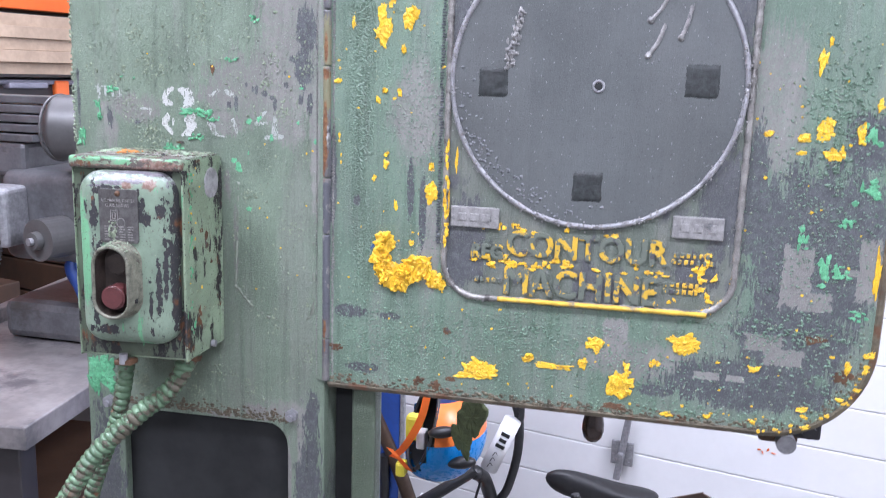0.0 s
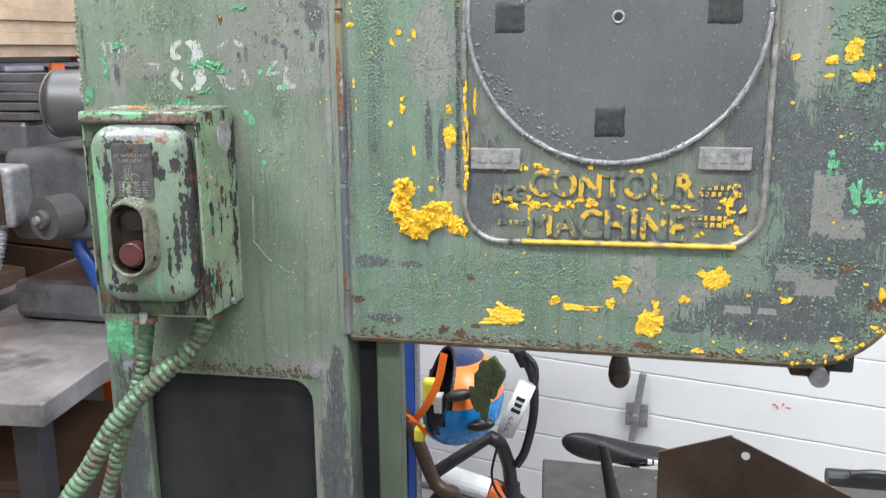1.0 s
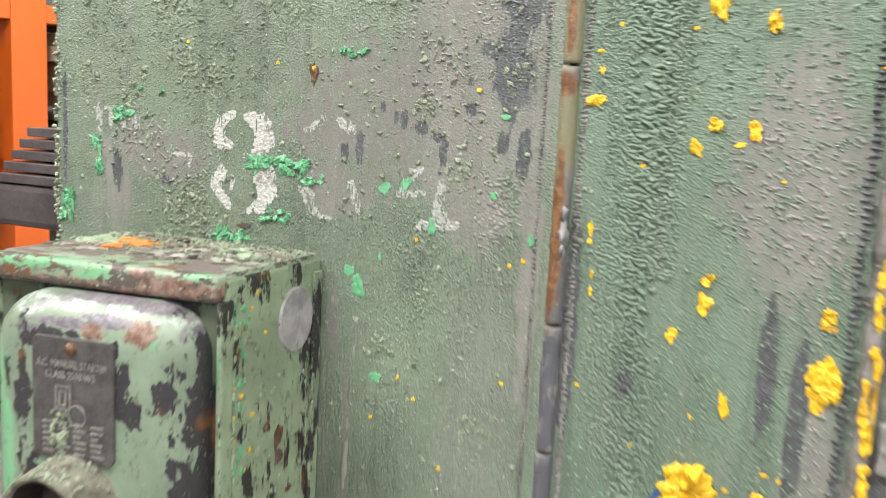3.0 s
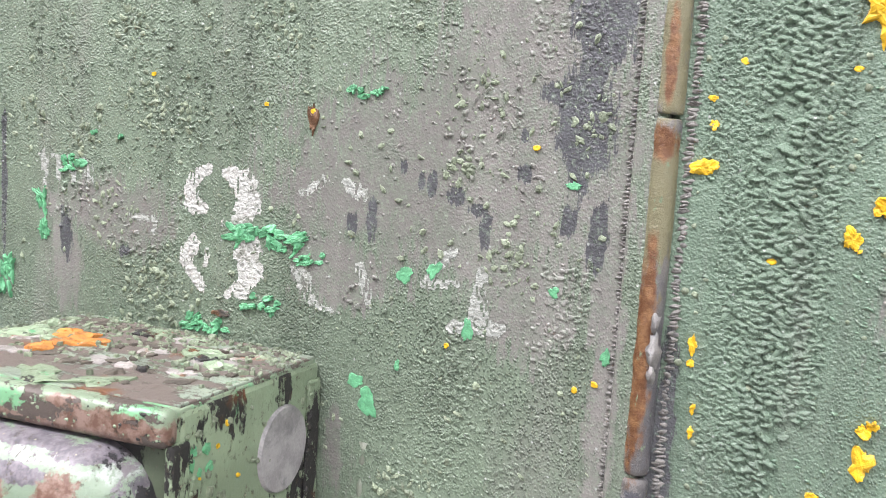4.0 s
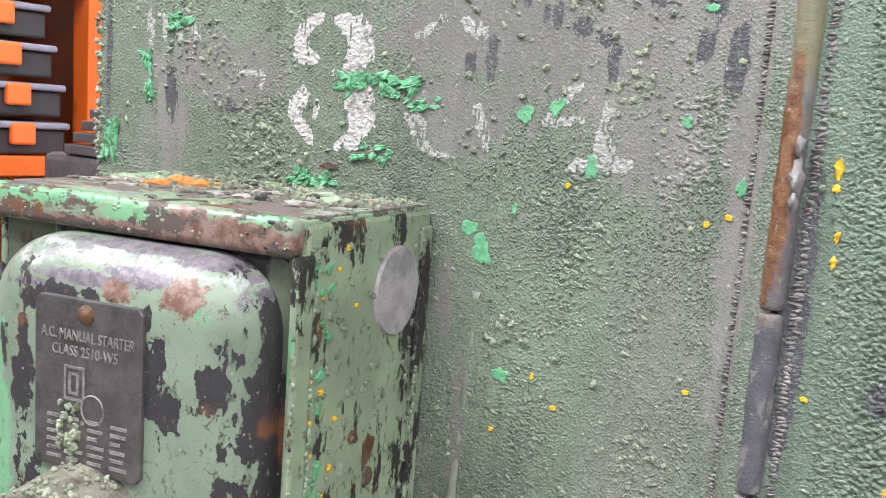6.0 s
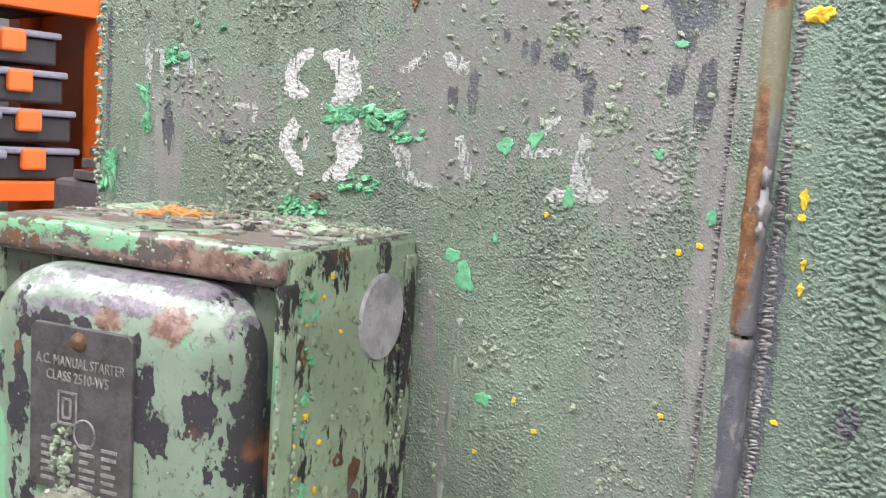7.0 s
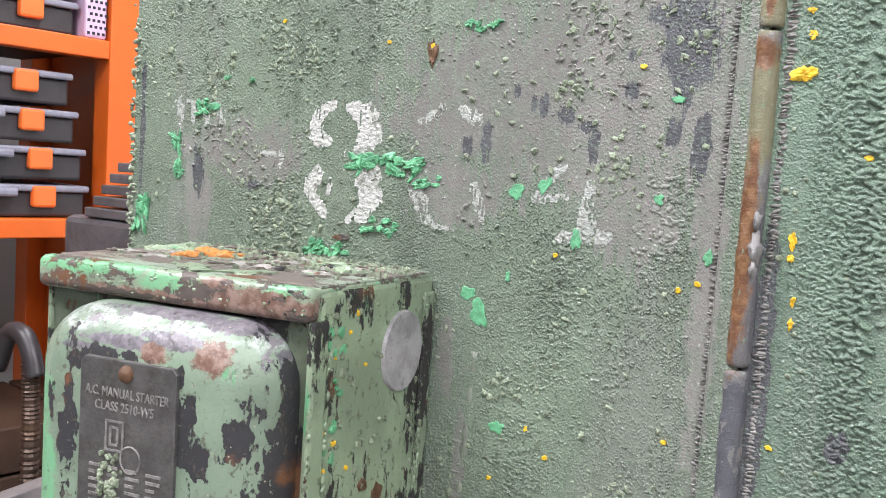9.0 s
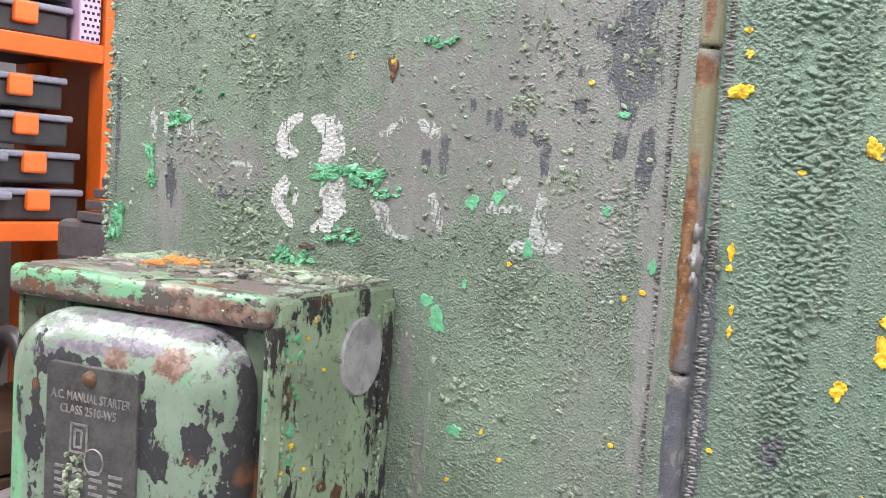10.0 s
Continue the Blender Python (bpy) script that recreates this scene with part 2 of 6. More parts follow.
    def proud(self):
        """Where the surface, or its neighbour, stands out of the plane."""
        up = self.h > -0.00015
        for k in (0, 1):
            up = up | np.roll(up, 1, k) | np.roll(up, -1, k)
        return up

    def brush(self, line, worn, cut):
        """The cells of a ragged brush stroke along points (x, z, width)."""
        near = np.full(self.h.shape, 9.0)
        x, z = self.x + 0.45 * self.wx, self.z + 0.45 * self.wz
        for (ax, az, aw), (bx, bz, bw) in zip(line, line[1:]):
            t = np.clip(((x - ax) * (bx - ax) + (z - az) * (bz - az)) / ((bx - ax) ** 2 + (bz - az) ** 2), 0, 1)
            near = np.minimum(near, np.hypot(x - ax - t * (bx - ax), z - az - t * (bz - az)) / (0.5 * (aw + t * (bw - aw))))
        return (near + self.wear * worn < 1.0) & (self.grain > cut)


def add_relief(name, me, parent, label=""):
    ob = new(name, me)
    ob.parent = parent
    return tagged(ob, label)


# ---- materials ----
GREEN, SLATE, TAUPE, YELLOW, WHITE = (0.157, 0.205, 0.147), (0.080, 0.083, 0.089), (0.218, 0.209, 0.194), (0.74, 0.46, 0.022), (0.72, 0.73, 0.68)
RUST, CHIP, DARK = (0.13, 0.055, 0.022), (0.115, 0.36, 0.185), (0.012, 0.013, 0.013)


def paint(name, slate, taupe, base=GREEN, worn=0.0, streak=1.0, relief=0.58, over=None, crisp=None, ragged=1.0):
    """Old brushed green paint with bare primer and dark undercoat in ragged patches."""
    n = Nodes(name, 0.42)
    big = n.noise(9, 5, 0.6)
    run = n.noise(26, 5, 0.65, (1, 1, 0.12))
    fine = n.noise(420, 3, 0.6)
    grit = n.noise(130, 6, 0.7)
    wob = n.math("ADD", n.math("MULTIPLY", n.noise(520, 4, 0.7, (1, 1, 0.16)), 0.95), n.math("MULTIPLY", n.noise(110, 5, 0.65, (1, 1, 0.5)), 0.75))
    wob = n.math("ADD", n.math("MULTIPLY", n.math("SUBTRACT", wob, 0.85), ragged), 0.5)
    c = n.mix(n.step(big, 0.3, 0.7), tuple(v * 0.82 for v in base), tuple(v * 1.15 for v in base))
    c = n.mix(n.math("MULTIPLY", n.step(run, 0.46, 0.62), 0.65 * streak), c, tuple(0.45 * v + 0.55 * t for v, t in zip(base, TAUPE)))
    c = n.mix(n.math("MULTIPLY", n.step(n.noise(75, 5, 0.65, (1, 1, 0.05), (4, 4, 4)), 0.5, 0.66), 0.5 * streak), c, tuple(v * 0.55 for v in base))
    c = n.mix(n.math("MULTIPLY", n.step(grit, 0.55, 0.75), 0.35), c, tuple(v * 0.55 for v in base))
    if worn:
        c = n.mix(n.step(n.math("ADD", big, n.math("MULTIPLY", run, 0.5)), 0.95 - worn, 1.02 - worn), c, SLATE)
    if taupe:
        t = n.patches(taupe, wob, 0.5)
        tc = n.mix(n.step(run, 0.35, 0.65), tuple(v * 0.8 for v in TAUPE), tuple(v * 1.1 for v in TAUPE))
        c = n.mix(n.math("MULTIPLY", t, n.math("ADD", n.math("MULTIPLY", n.step(grit, 0.62, 0.42), 0.35), 0.6)), c, tc)
    edge = None
    if slate:
        s = n.patches(slate, wob, 0.12)
        sc = n.mix(n.step(grit, 0.4, 0.7), tuple(v * 0.85 for v in SLATE), tuple(v * 1.25 for v in SLATE))
        c = n.mix(s, c, sc)
        edge = s
    if over:
        c = n.mix(n.patches(over, wob, 0.08), c, n.mix(n.step(big, 0.4, 0.6), tuple(v * 0.85 for v in TAUPE), TAUPE))
    if crisp:
        edges = n.math("ADD", n.math("MULTIPLY", n.noise(160, 6, 0.7, (1, 1, 0.7), (8, 1, 1)), 0.55), 0.225)
        c = n.mix(n.patches(crisp, edges, 0.05, True), c, n.mix(n.step(big, 0.4, 0.6), tuple(v * 0.95 for v in TAUPE), tuple(v * 1.1 for v in TAUPE)))
    c = n.mix(n.math("MULTIPLY", n.step(n.noise(700, 3, 0.7, shift=(1, 8, 2)), 0.5, 0.72), 0.45), c, tuple(v * 1.7 for v in base))
    c = n.mix(n.math("MULTIPLY", n.step(n.noise(480, 4, 0.7, shift=(6, 3, 2)), 0.56, 0.72), 0.6), c, tuple(v * 0.4 for v in base))
    # tiny pale flecks
    c = n.mix(n.step(n.cells(150), 0.085, 0.05), c, tuple(0.5 * v + 0.3 for v in base))
    h = n.math("ADD", n.math("MULTIPLY", grit, 0.45), n.math("MULTIPLY", n.noise(300, 4, 0.6, (1, 1, 0.5)), 0.35))
    h = n.math("ADD", h, n.math("MULTIPLY", n.noise(160, 3, 0.6, (1, 1, 0.04)), 0.6))
    keep = n.math("SUBTRACT", 1.0, n.math("MULTIPLY", t, 0.62)) if taupe else 1.0
    if edge is not None:
        h = n.math("SUBTRACT", h, n.math("MULTIPLY", edge, 0.22))
    nor = n.bump(h, n.math("MULTIPLY", keep, min(1.0, relief * 1.2)), 0.0018)
    peel = n.math("MULTIPLY", n.noise(760, 2, 0.5, (1, 1, 1.3)), n.step(n.noise(14, 3, 0.6, shift=(7, 0, 3)), 0.35, 0.6))
    nor = n.bump(peel, n.math("MULTIPLY", keep, min(1.0, 1.1 * relief)), 0.0014, nor)
    drift = n.step(n.math("ADD", n.noise(34, 4, 0.65, (1, 1, 0.22), (3, 0, 9)), n.math("MULTIPLY", n.noise(9, 2, 0.5, shift=(1, 1, 6)), 0.6)), 0.72, 0.92)
    drift = n.math("ADD", n.math("MULTIPLY", drift, 0.6), 0.4)
    pim = n.math("MULTIPLY", n.step(n.cells(1150, (1, 1, 0.7)), 0.55, 0.12), drift)
    nor = n.bump(pim, n.math("MULTIPLY", keep, min(1.0, 1.1 * relief)), 0.0007, nor)
    return n.done(c, n.math("ADD", n.math("MULTIPLY", fine, 0.3), 0.22), nor)


def chipped(name, base, under, amount=0.5, stretch=(1, 1, 0.35), scale=55, rust=0.3, pale=None, chips=None, fresh=None, rusty=None, bare=None):
    """Thick paint that has come off in ragged upright chips down to the dark metal, with rust in the bare places."""
    n = Nodes(name, 0.45)
    a = n.math("ADD", n.math("MULTIPLY", n.noise(scale, 9, 0.72, stretch), 0.7), n.math("MULTIPLY", n.noise(scale * 0.3, 3, 0.5), 0.3))
    a = n.math("ADD", a, n.math("MULTIPLY", n.math("SUBTRACT", n.noise(420, 6, 0.75, (1, 1, 0.7)), 0.5), 0.11))
    off = n.step(a, 1 - amount, 1 - amount + 0.012)
    if chips:
        w = n.math("ADD", n.math("MULTIPLY", n.noise(210, 7, 0.62, (1, 1, 0.6)), 1.9), n.math("MULTIPLY", n.noise(75, 4, 0.6), 1.0))
        off = n.math("MAXIMUM", off, n.patches(chips, n.math("SUBTRACT", w, 0.95), 0.06))
    grit = n.noise(240, 5, 0.7)
    c = n.mix(n.step(n.noise(20, 4), 0.35, 0.65), tuple(v * 0.8 for v in base), tuple(v * 1.12 for v in base))
    c = n.mix(n.step(n.noise(60, 5, 0.65, (1, 1, 0.2), (5, 2, 1)), 0.65, 0.69), c, (0.12, 0.34, 0.17))
    if fresh:
        c = n.mix(n.math("MULTIPLY", n.patches(fresh, n.noise(150, 6, 0.7, (1, 1, 0.6), (2, 2, 5)), 0.3), 0.75), c, (0.15, 0.42, 0.21))
    if pale:
        c = n.mix(n.math("MULTIPLY", n.patches(pale, n.noise(70, 5, 0.6), 0.6), n.step(n.noise(190, 6, 0.75, shift=(3, 1, 1)), 0.42, 0.56)), c, (0.4, 0.44, 0.41))
        c = n.mix(n.math("MULTIPLY", n.patches(pale, n.noise(90, 5, 0.7, shift=(5, 5, 0)), 0.4), n.step(n.noise(120, 6, 0.75, (1, 1, 1.4), (8, 2, 7)), 0.55, 0.57)), c, (0.2, 0.185, 0.195))
    u = n.mix(n.step(n.noise(38, 4, 0.6, shift=(2, 4, 9)), 0.62 - rust * 0.2, 0.72 - rust * 0.2), under, (0.16, 0.07, 0.03))
    c = n.mix(n.math("MULTIPLY", n.step(n.noise(300, 5, 0.75, shift=(9, 1, 4)), 0.58, 0.7), 0.5), c, tuple(v * 0.45 for v in base))
    if bare:
        c = n.mix(n.patches(bare, n.math("ADD", n.math("MULTIPLY", n.noise(170, 8, 0.78, shift=(1, 4, 6)), 1.5), -0.25), 0.08), c, n.mix(n.step(grit, 0.4, 0.62), (0.12, 0.11, 0.125), (0.21, 0.195, 0.21)))
    if rusty:
        r = n.patches(rusty, n.noise(170, 7, 0.72, shift=(6, 6, 1)), 0.25)
        c = n.mix(r, c, n.mix(n.step(grit, 0.4, 0.62), (0.15, 0.085, 0.06), (0.27, 0.19, 0.155)))
    c = n.mix(off, c, u)
    scuff = n.step(n.noise(330, 7, 0.8, (1, 1, 0.8), (2, 7, 3)), 0.585, 0.6)
    c = n.mix(n.math("MULTIPLY", scuff, 0.75), c, (0.1, 0.085, 0.06))
    c = n.mix(n.step(n.cells(210), 0.09, 0.05), c, (0.35, 0.33, 0.24))
    nor = n.bump(n.math("SUBTRACT", n.math("MULTIPLY", grit, 0.5), n.math("ADD", off, n.math("MULTIPLY", scuff, 0.4))), 0.8, 0.0013)
    return n.done(c, n.math("ADD", n.math("MULTIPLY", off, 0.2), 0.36), nor)


SLATE_COLUMN = [(-0.634, 1.12, 0.022, 0.11), (-0.366, 1.12, 0.018, 0.12), (-0.362, 1.255, 0.008, 0.03), (-0.3726, 1.6476, 0.0100, 0.021), (-0.3834, 1.6587, 0.006, 0.004), (-0.368, 1.690, 0.011, 0.025), (-0.3935, 1.6435, 0.002, 0.0028), (-0.3927, 1.6308, 0.003, 0.004),
                (-0.440, 1.630, 0.0017, 0.0032), (-0.4322, 1.6248, 0.0014, 0.0036), (-0.4275, 1.6242, 0.002, 0.0043), (-0.4173, 1.6208, 0.0041, 0.0032), (-0.410, 1.6166, 0.0042, 0.0023), (-0.4062, 1.6094, 0.002, 0.0066), (-0.3766, 1.6157, 0.0037, 0.0056), (-0.3651, 1.6107, 0.0036, 0.011),
                (-0.4608, 1.6061, 0.0026, 0.006), (-0.4522, 1.6081, 0.0024, 0.0085), (-0.6097, 1.5877, 0.004, 0.011), (-0.5751, 1.5834, 0.0036, 0.003), (-0.6500, 1.610, 0.0017, 0.03)]
TAUPE_COLUMN = [(-0.415, 1.628, 0.072, 0.036), (-0.46, 1.618, 0.04, 0.018), (-0.39, 1.585, 0.018, 0.02), (-0.610, 1.578, 0.010, 0.024), (-0.582, 1.599, 0.034, 0.016), (-0.466, 1.588, 0.020, 0.015), (-0.359, 1.573, 0.006, 0.075), (-0.464, 1.515, 0.004, 0.016),
                (-0.385, 1.70, 0.04, 0.07), (-0.39, 1.255, 0.03, 0.012), (-0.455, 1.45, 0.003, 0.05), (-0.375, 1.20, 0.006, 0.06)]
SLATE_DOOR = [(0.165, 1.49, 0.07, 0.085), (0.15, 1.40, 0.055, 0.05), (0.11, 1.345, 0.085, 0.026), (0.10, 1.55, 0.012, 0.06), (-0.25, 1.525, 0.004, 0.03), (-0.317, 1.385, 0.020, 0.007), (-0.270, 1.383, 0.012, 0.004), (0.197, 1.599, 0.02, 0.03), (-0.338, 1.53, 0.004, 0.05),
              (-0.236, 1.500, 0.004, 0.04), (-0.31, 1.51, 0.004, 0.006), (0.02, 1.33, 0.02, 0.006), (-0.300, 1.32, 0.02, 0.006)]
TAUPE_DOOR = [(-0.244, 1.607, 0.030, 0.052), (-0.228, 1.469, 0.012, 0.05), (0.11, 1.63, 0.03, 0.07), (0.0, 1.36, 0.06, 0.02)]
SLATE_FRAME = [(-0.190, 1.47, 0.026, 0.05), (0.07, 1.53, 0.022, 0.05), (0.05, 1.46, 0.02, 0.02), (-0.2, 1.75, 0.03, 0.07), (0.08, 1.75, 0.03, 0.07)]

M_COLUMN = paint("column paint", SLATE_COLUMN, TAUPE_COLUMN, relief=0.8, over=[(-0.43, 1.25, 0.016, 0.009), (-0.48, 1.243, 0.02, 0.004), (-0.3905, 1.16, 0.003, 0.055), (-0.60, 1.60, 0.0015, 0.01)])
M_DOOR = paint("door paint", SLATE_DOOR, TAUPE_DOOR, (0.132, 0.192, 0.138), relief=0.5, ragged=0.65,
               crisp=[(0.1468, 1.4626, 0.0141, 0.03), (0.1648, 1.4387, 0.0159, 0.0095), (0.122, 1.3929, 0.0177, 0.0086), (0.1424, 1.3794, 0.0184, 0.0085), (0.0696, 1.3522, 0.0123, 0.004), (0.0982, 1.3522, 0.009, 0.0034), (0.2115, 1.4732, 0.01, 0.0296), (0.1982, 1.471, 0.0091, 0.0032), (-0.0245, 1.3805, 0.013, 0.0235)])
M_FRAME = paint("nameplate paint", SLATE_FRAME, [], (0.118, 0.142, 0.112), worn=0.16)
M_DISC = paint("slate paint", [], [], (0.092, 0.100, 0.098), streak=0.15, relief=0.22)
M_POST = paint("post paint", [], [], (0.075, 0.1, 0.065), worn=0.1, streak=0.25, relief=0.9)
M_BLISTER = plain("blistered green paint", (0.135, 0.212, 0.148), 0.3, spread=0.3, scale=60, bump=0.1)
M_CRUMB = plain("paint crumbs", (0.2, 0.24, 0.165), 0.55, spread=0.5, scale=180, bump=0.2)
M_YELLOW = plain("yellow paint", YELLOW, 0.42, spread=0.14, scale=120, bump=0.3, dirt=(0.5, 0.28, 0.02))
M_CHIP = plain("bright green paint", CHIP, 0.45, spread=0.3, scale=150, bump=0.25)
n = Nodes("white stencil paint", 0.55)
w = n.math("ADD", n.math("MULTIPLY", n.noise(520, 4, 0.7), 0.5), n.math("MULTIPLY", n.noise(110, 4, 0.6, shift=(3, 0, 5)), 0.6))
c = n.mix(n.step(w, 0.56, 0.68), (0.47, 0.48, 0.445), (0.2, 0.21, 0.175))
M_WHITE = n.done(c, 0.5, n.bump(n.noise(560, 3), 0.9, 0.002))
n = Nodes("thin white stencil paint", 0.55)
w = n.math("ADD", n.math("MULTIPLY", n.noise(600, 4, 0.7, (1, 1, 0.5)), 0.5), n.math("MULTIPLY", n.noise(130, 4, 0.6, shift=(3, 0, 5)), 0.6))
c = n.mix(n.step(w, 0.55, 0.70), (0.35, 0.37, 0.335), (0.2, 0.215, 0.18))
M_WHITETHIN = n.done(c, 0.5, n.bump(n.noise(560, 3), 0.9, 0.002))
M_BEAD = plain("worn bead", (0.27, 0.26, 0.24), 0.38, 0.5, 0.45, 60, 0.5, dirt=(0.07, 0.065, 0.06))
M_BEADY = plain("bead with yellow paint", (0.62, 0.4, 0.04), 0.4, 0.0, 0.25, 50, 0.4, dirt=(0.2, 0.18, 0.13))
M_RUST = plain("rusty steel", (0.12, 0.065, 0.035), 0.55, 0.3, 0.45, 70, 0.5, dirt=(0.09, 0.09, 0.085))
M_LIP = plain("rusty painted edge", (0.1, 0.085, 0.055), 0.6, 0.1, 0.5, 40, 0.6, dirt=(0.1, 0.045, 0.02))
# near-black filler for insides; small holes get their depth from it alone
M_DARK = plain("near-black inside", DARK, 0.8, spread=0.4)
M_SLATEPART = plain("slate hinge paint", (0.085, 0.09, 0.1), 0.4, 0.2, 0.3, 80, 0.4)
M_BOX = chipped("starter paint", (0.25, 0.325, 0.215), (0.028, 0.027, 0.026), 0.462, scale=75, rust=0.3)
# box paint darkened: the shadow around the cover is in this colour
M_FRONT = chipped("shadowed starter front paint", (0.095, 0.12, 0.08), (0.02, 0.02, 0.02), 0.465, rust=0.4)
# pale whitens the cover's top, a painted highlight of the overhead tubes
M_COVER = chipped("starter cover paint", (0.195, 0.262, 0.188), (0.03, 0.03, 0.032), 0.40, scale=70, rust=0.3, fresh=[(-0.571, 1.455, 0.009, 0.055), (-0.512, 1.375, 0.002, 0.02)],
                  pale=[(-0.5591, 1.534, 0.0123, 0.0035), (-0.5392, 1.5357, 0.0158, 0.0026), (-0.4826, 1.536, 0.0096, 0.0048), (-0.5117, 1.5363, 0.0105, 0.0022)],
                  bare=[(-0.534, 1.5285, 0.017, 0.0022), (-0.490, 1.5375, 0.014, 0.0024), (-0.520, 1.5385, 0.03, 0.0012), (-0.515, 1.531, 0.012, 0.003), (-0.553, 1.525, 0.008, 0.0015), (-0.478, 1.531, 0.005, 0.006)],
                  rusty=[(-0.4977, 1.5278, 0.0073, 0.0061), (-0.5213, 1.5259, 0.0063, 0.0035), (-0.4866, 1.4962, 0.0028, 0.0019)],
                  chips=[(-0.5552, 1.5196, 0.0049, 0.0035), (-0.5566, 1.4981, 0.0035, 0.0256), (-0.5068, 1.5009, 0.0039, 0.0112), (-0.5026, 1.4905, 0.0039, 0.0072), (-0.4871, 1.5003, 0.0046, 0.008), (-0.4734, 1.5134, 0.007, 0.0072), (-0.4751, 1.5203, 0.0046, 0.024), (-0.4677, 1.4994, 0.0039, 0.0072), (-0.4776, 1.5013, 0.0035, 0.004), (-0.4757, 1.486, 0.0059, 0.0064), (-0.5393, 1.5237, 0.0123, 0.0021), (-0.5094, 1.5193, 0.0018, 0.0048), (-0.4768, 1.490, 0.0045, 0.03), (-0.4785, 1.445, 0.004, 0.03), (-0.553, 1.45, 0.0032, 0.02), (-0.4985, 1.4, 0.002, 0.025), (-0.49, 1.42, 0.0025, 0.03), (-0.4835, 1.445, 0.0025, 0.03), (-0.478, 1.4, 0.0022, 0.05), (-0.558, 1.4, 0.003, 0.035), (-0.55, 1.372, 0.012, 0.005)])
M_LID = chipped("starter lid paint", (0.235, 0.305, 0.21), (0.1, 0.082, 0.07), 0.47, (0.8, 1, 1.5), 95, 0.3, fresh=[(-0.575, 1.5515, 0.03, 0.0035), (-0.53, 1.5485, 0.012, 0.004), (-0.482, 1.5515, 0.008, 0.003)],
                rusty=[(-0.49, 1.5445, 0.03, 0.0055), (-0.535, 1.5425, 0.05, 0.003), (-0.51, 1.5505, 0.008, 0.002)], chips=[(-0.58, 1.5465, 0.008, 0.0025), (-0.52, 1.546, 0.012, 0.002), (-0.555, 1.5425, 0.03, 0.0012)])
M_LIDTOP = chipped("lid top paint", (0.25, 0.3, 0.235), (0.15, 0.125, 0.108), 0.53, (0.4, 1, 1), 55, 0.1)
M_PLATE = plain("dull aluminium", (0.13, 0.125, 0.12), 0.45, 0.6, 0.3, 90, 0.3, dirt=(0.08, 0.075, 0.065))
M_ZINC = plain("grey zinc", (0.32, 0.32, 0.33), 0.5, 0.6, 0.25, 90, 0.3)
M_RED = plain("red button", (0.085, 0.026, 0.025), 0.4, spread=0.25, scale=120)
M_BLACK = plain("black plastic", (0.015, 0.015, 0.016), 0.42, spread=0.3, scale=60)
M_CONDUIT = chipped("conduit paint", (0.12, 0.2, 0.115), (0.1, 0.09, 0.06), 0.47, (1, 1, 1), 70, 0.2)
M_GREY = plain("grey machine paint", (0.12, 0.12, 0.125), 0.35, 0.3, 0.3, 14, 0.2, dirt=(0.07, 0.065, 0.06))
M_STEEL = plain("worn table steel", (0.29, 0.27, 0.262), 0.42, 0.45, 0.3, 7, 0.2, dirt=(0.13, 0.125, 0.13))
M_BRONZE = plain("brown scaled steel", (0.075, 0.05, 0.036), 0.4, 0.55, 0.3, 12, 0.15, dirt=(0.1, 0.06, 0.035))
M_ORANGE = plain("orange paint", (0.6, 0.108, 0.010), 0.4, spread=0.08, scale=8, bump=0.05)
M_LATCH = plain("orange plastic", (0.7, 0.14, 0.025), 0.35, spread=0.06, scale=20, bump=0.05)
M_TOTE = plain("dark grey plastic", (0.03, 0.027, 0.028), 0.4, spread=0.2, scale=20, bump=0.1)
M_TOTELID = plain("clear grey plastic lid", (0.2, 0.2, 0.24), 0.3, spread=0.2, scale=20, bump=0.1)
M_WOOD = plain("pale boards", (0.38, 0.285, 0.2), 0.6, spread=0.2, scale=9, bump=0.3)
M_WHITEDOOR = plain("white sheet door", (0.7, 0.705, 0.705), 0.4, spread=0.03, scale=5, bump=0.06)
M_WALL = plain("painted block wall", (0.5, 0.5, 0.49), 0.8, spread=0.08, scale=4)
M_FLOOR = plain("concrete", (0.25, 0.24, 0.23), 0.7, spread=0.25, scale=3, dirt=(0.15, 0.14, 0.13))
M_BLUE = plain("blue paint", (0.015, 0.055, 0.25), 0.4, spread=0.2, scale=9)
n = Nodes("glowing tube")
n.b.inputs["Emission Color"].default_value, n.b.inputs["Emission Strength"].default_value = (1, 0.97, 0.93, 1), 6.0
M_TUBE = n.done((0.9, 0.9, 0.9))
M_RUN = plain("pale paint run", (0.18, 0.2, 0.158), 0.35, spread=0.25, scale=90, bump=0.3, dirt=(0.16, 0.19, 0.135))
n = Nodes("hinge barrel paint", 0.4)
w = n.math("ADD", n.math("MULTIPLY", n.noise(420, 6, 0.7, (1, 1, 0.3)), 0.7), n.math("MULTIPLY", n.noise(90, 4, 0.6), 0.6))
w = n.math("SUBTRACT", w, 0.15)
c = n.mix(n.step(n.noise(70, 5, 0.65, (1, 1, 0.4)), 0.42, 0.6), (0.1, 0.1, 0.105), (0.17, 0.165, 0.155))
c = n.mix(n.patches([(-0.3455, 1.625, 0.006, 0.026), (-0.3455, 1.675, 0.005, 0.03), (-0.349, 1.44, 0.002, 0.03)], w, 0.3), c, (0.19, 0.18, 0.105))
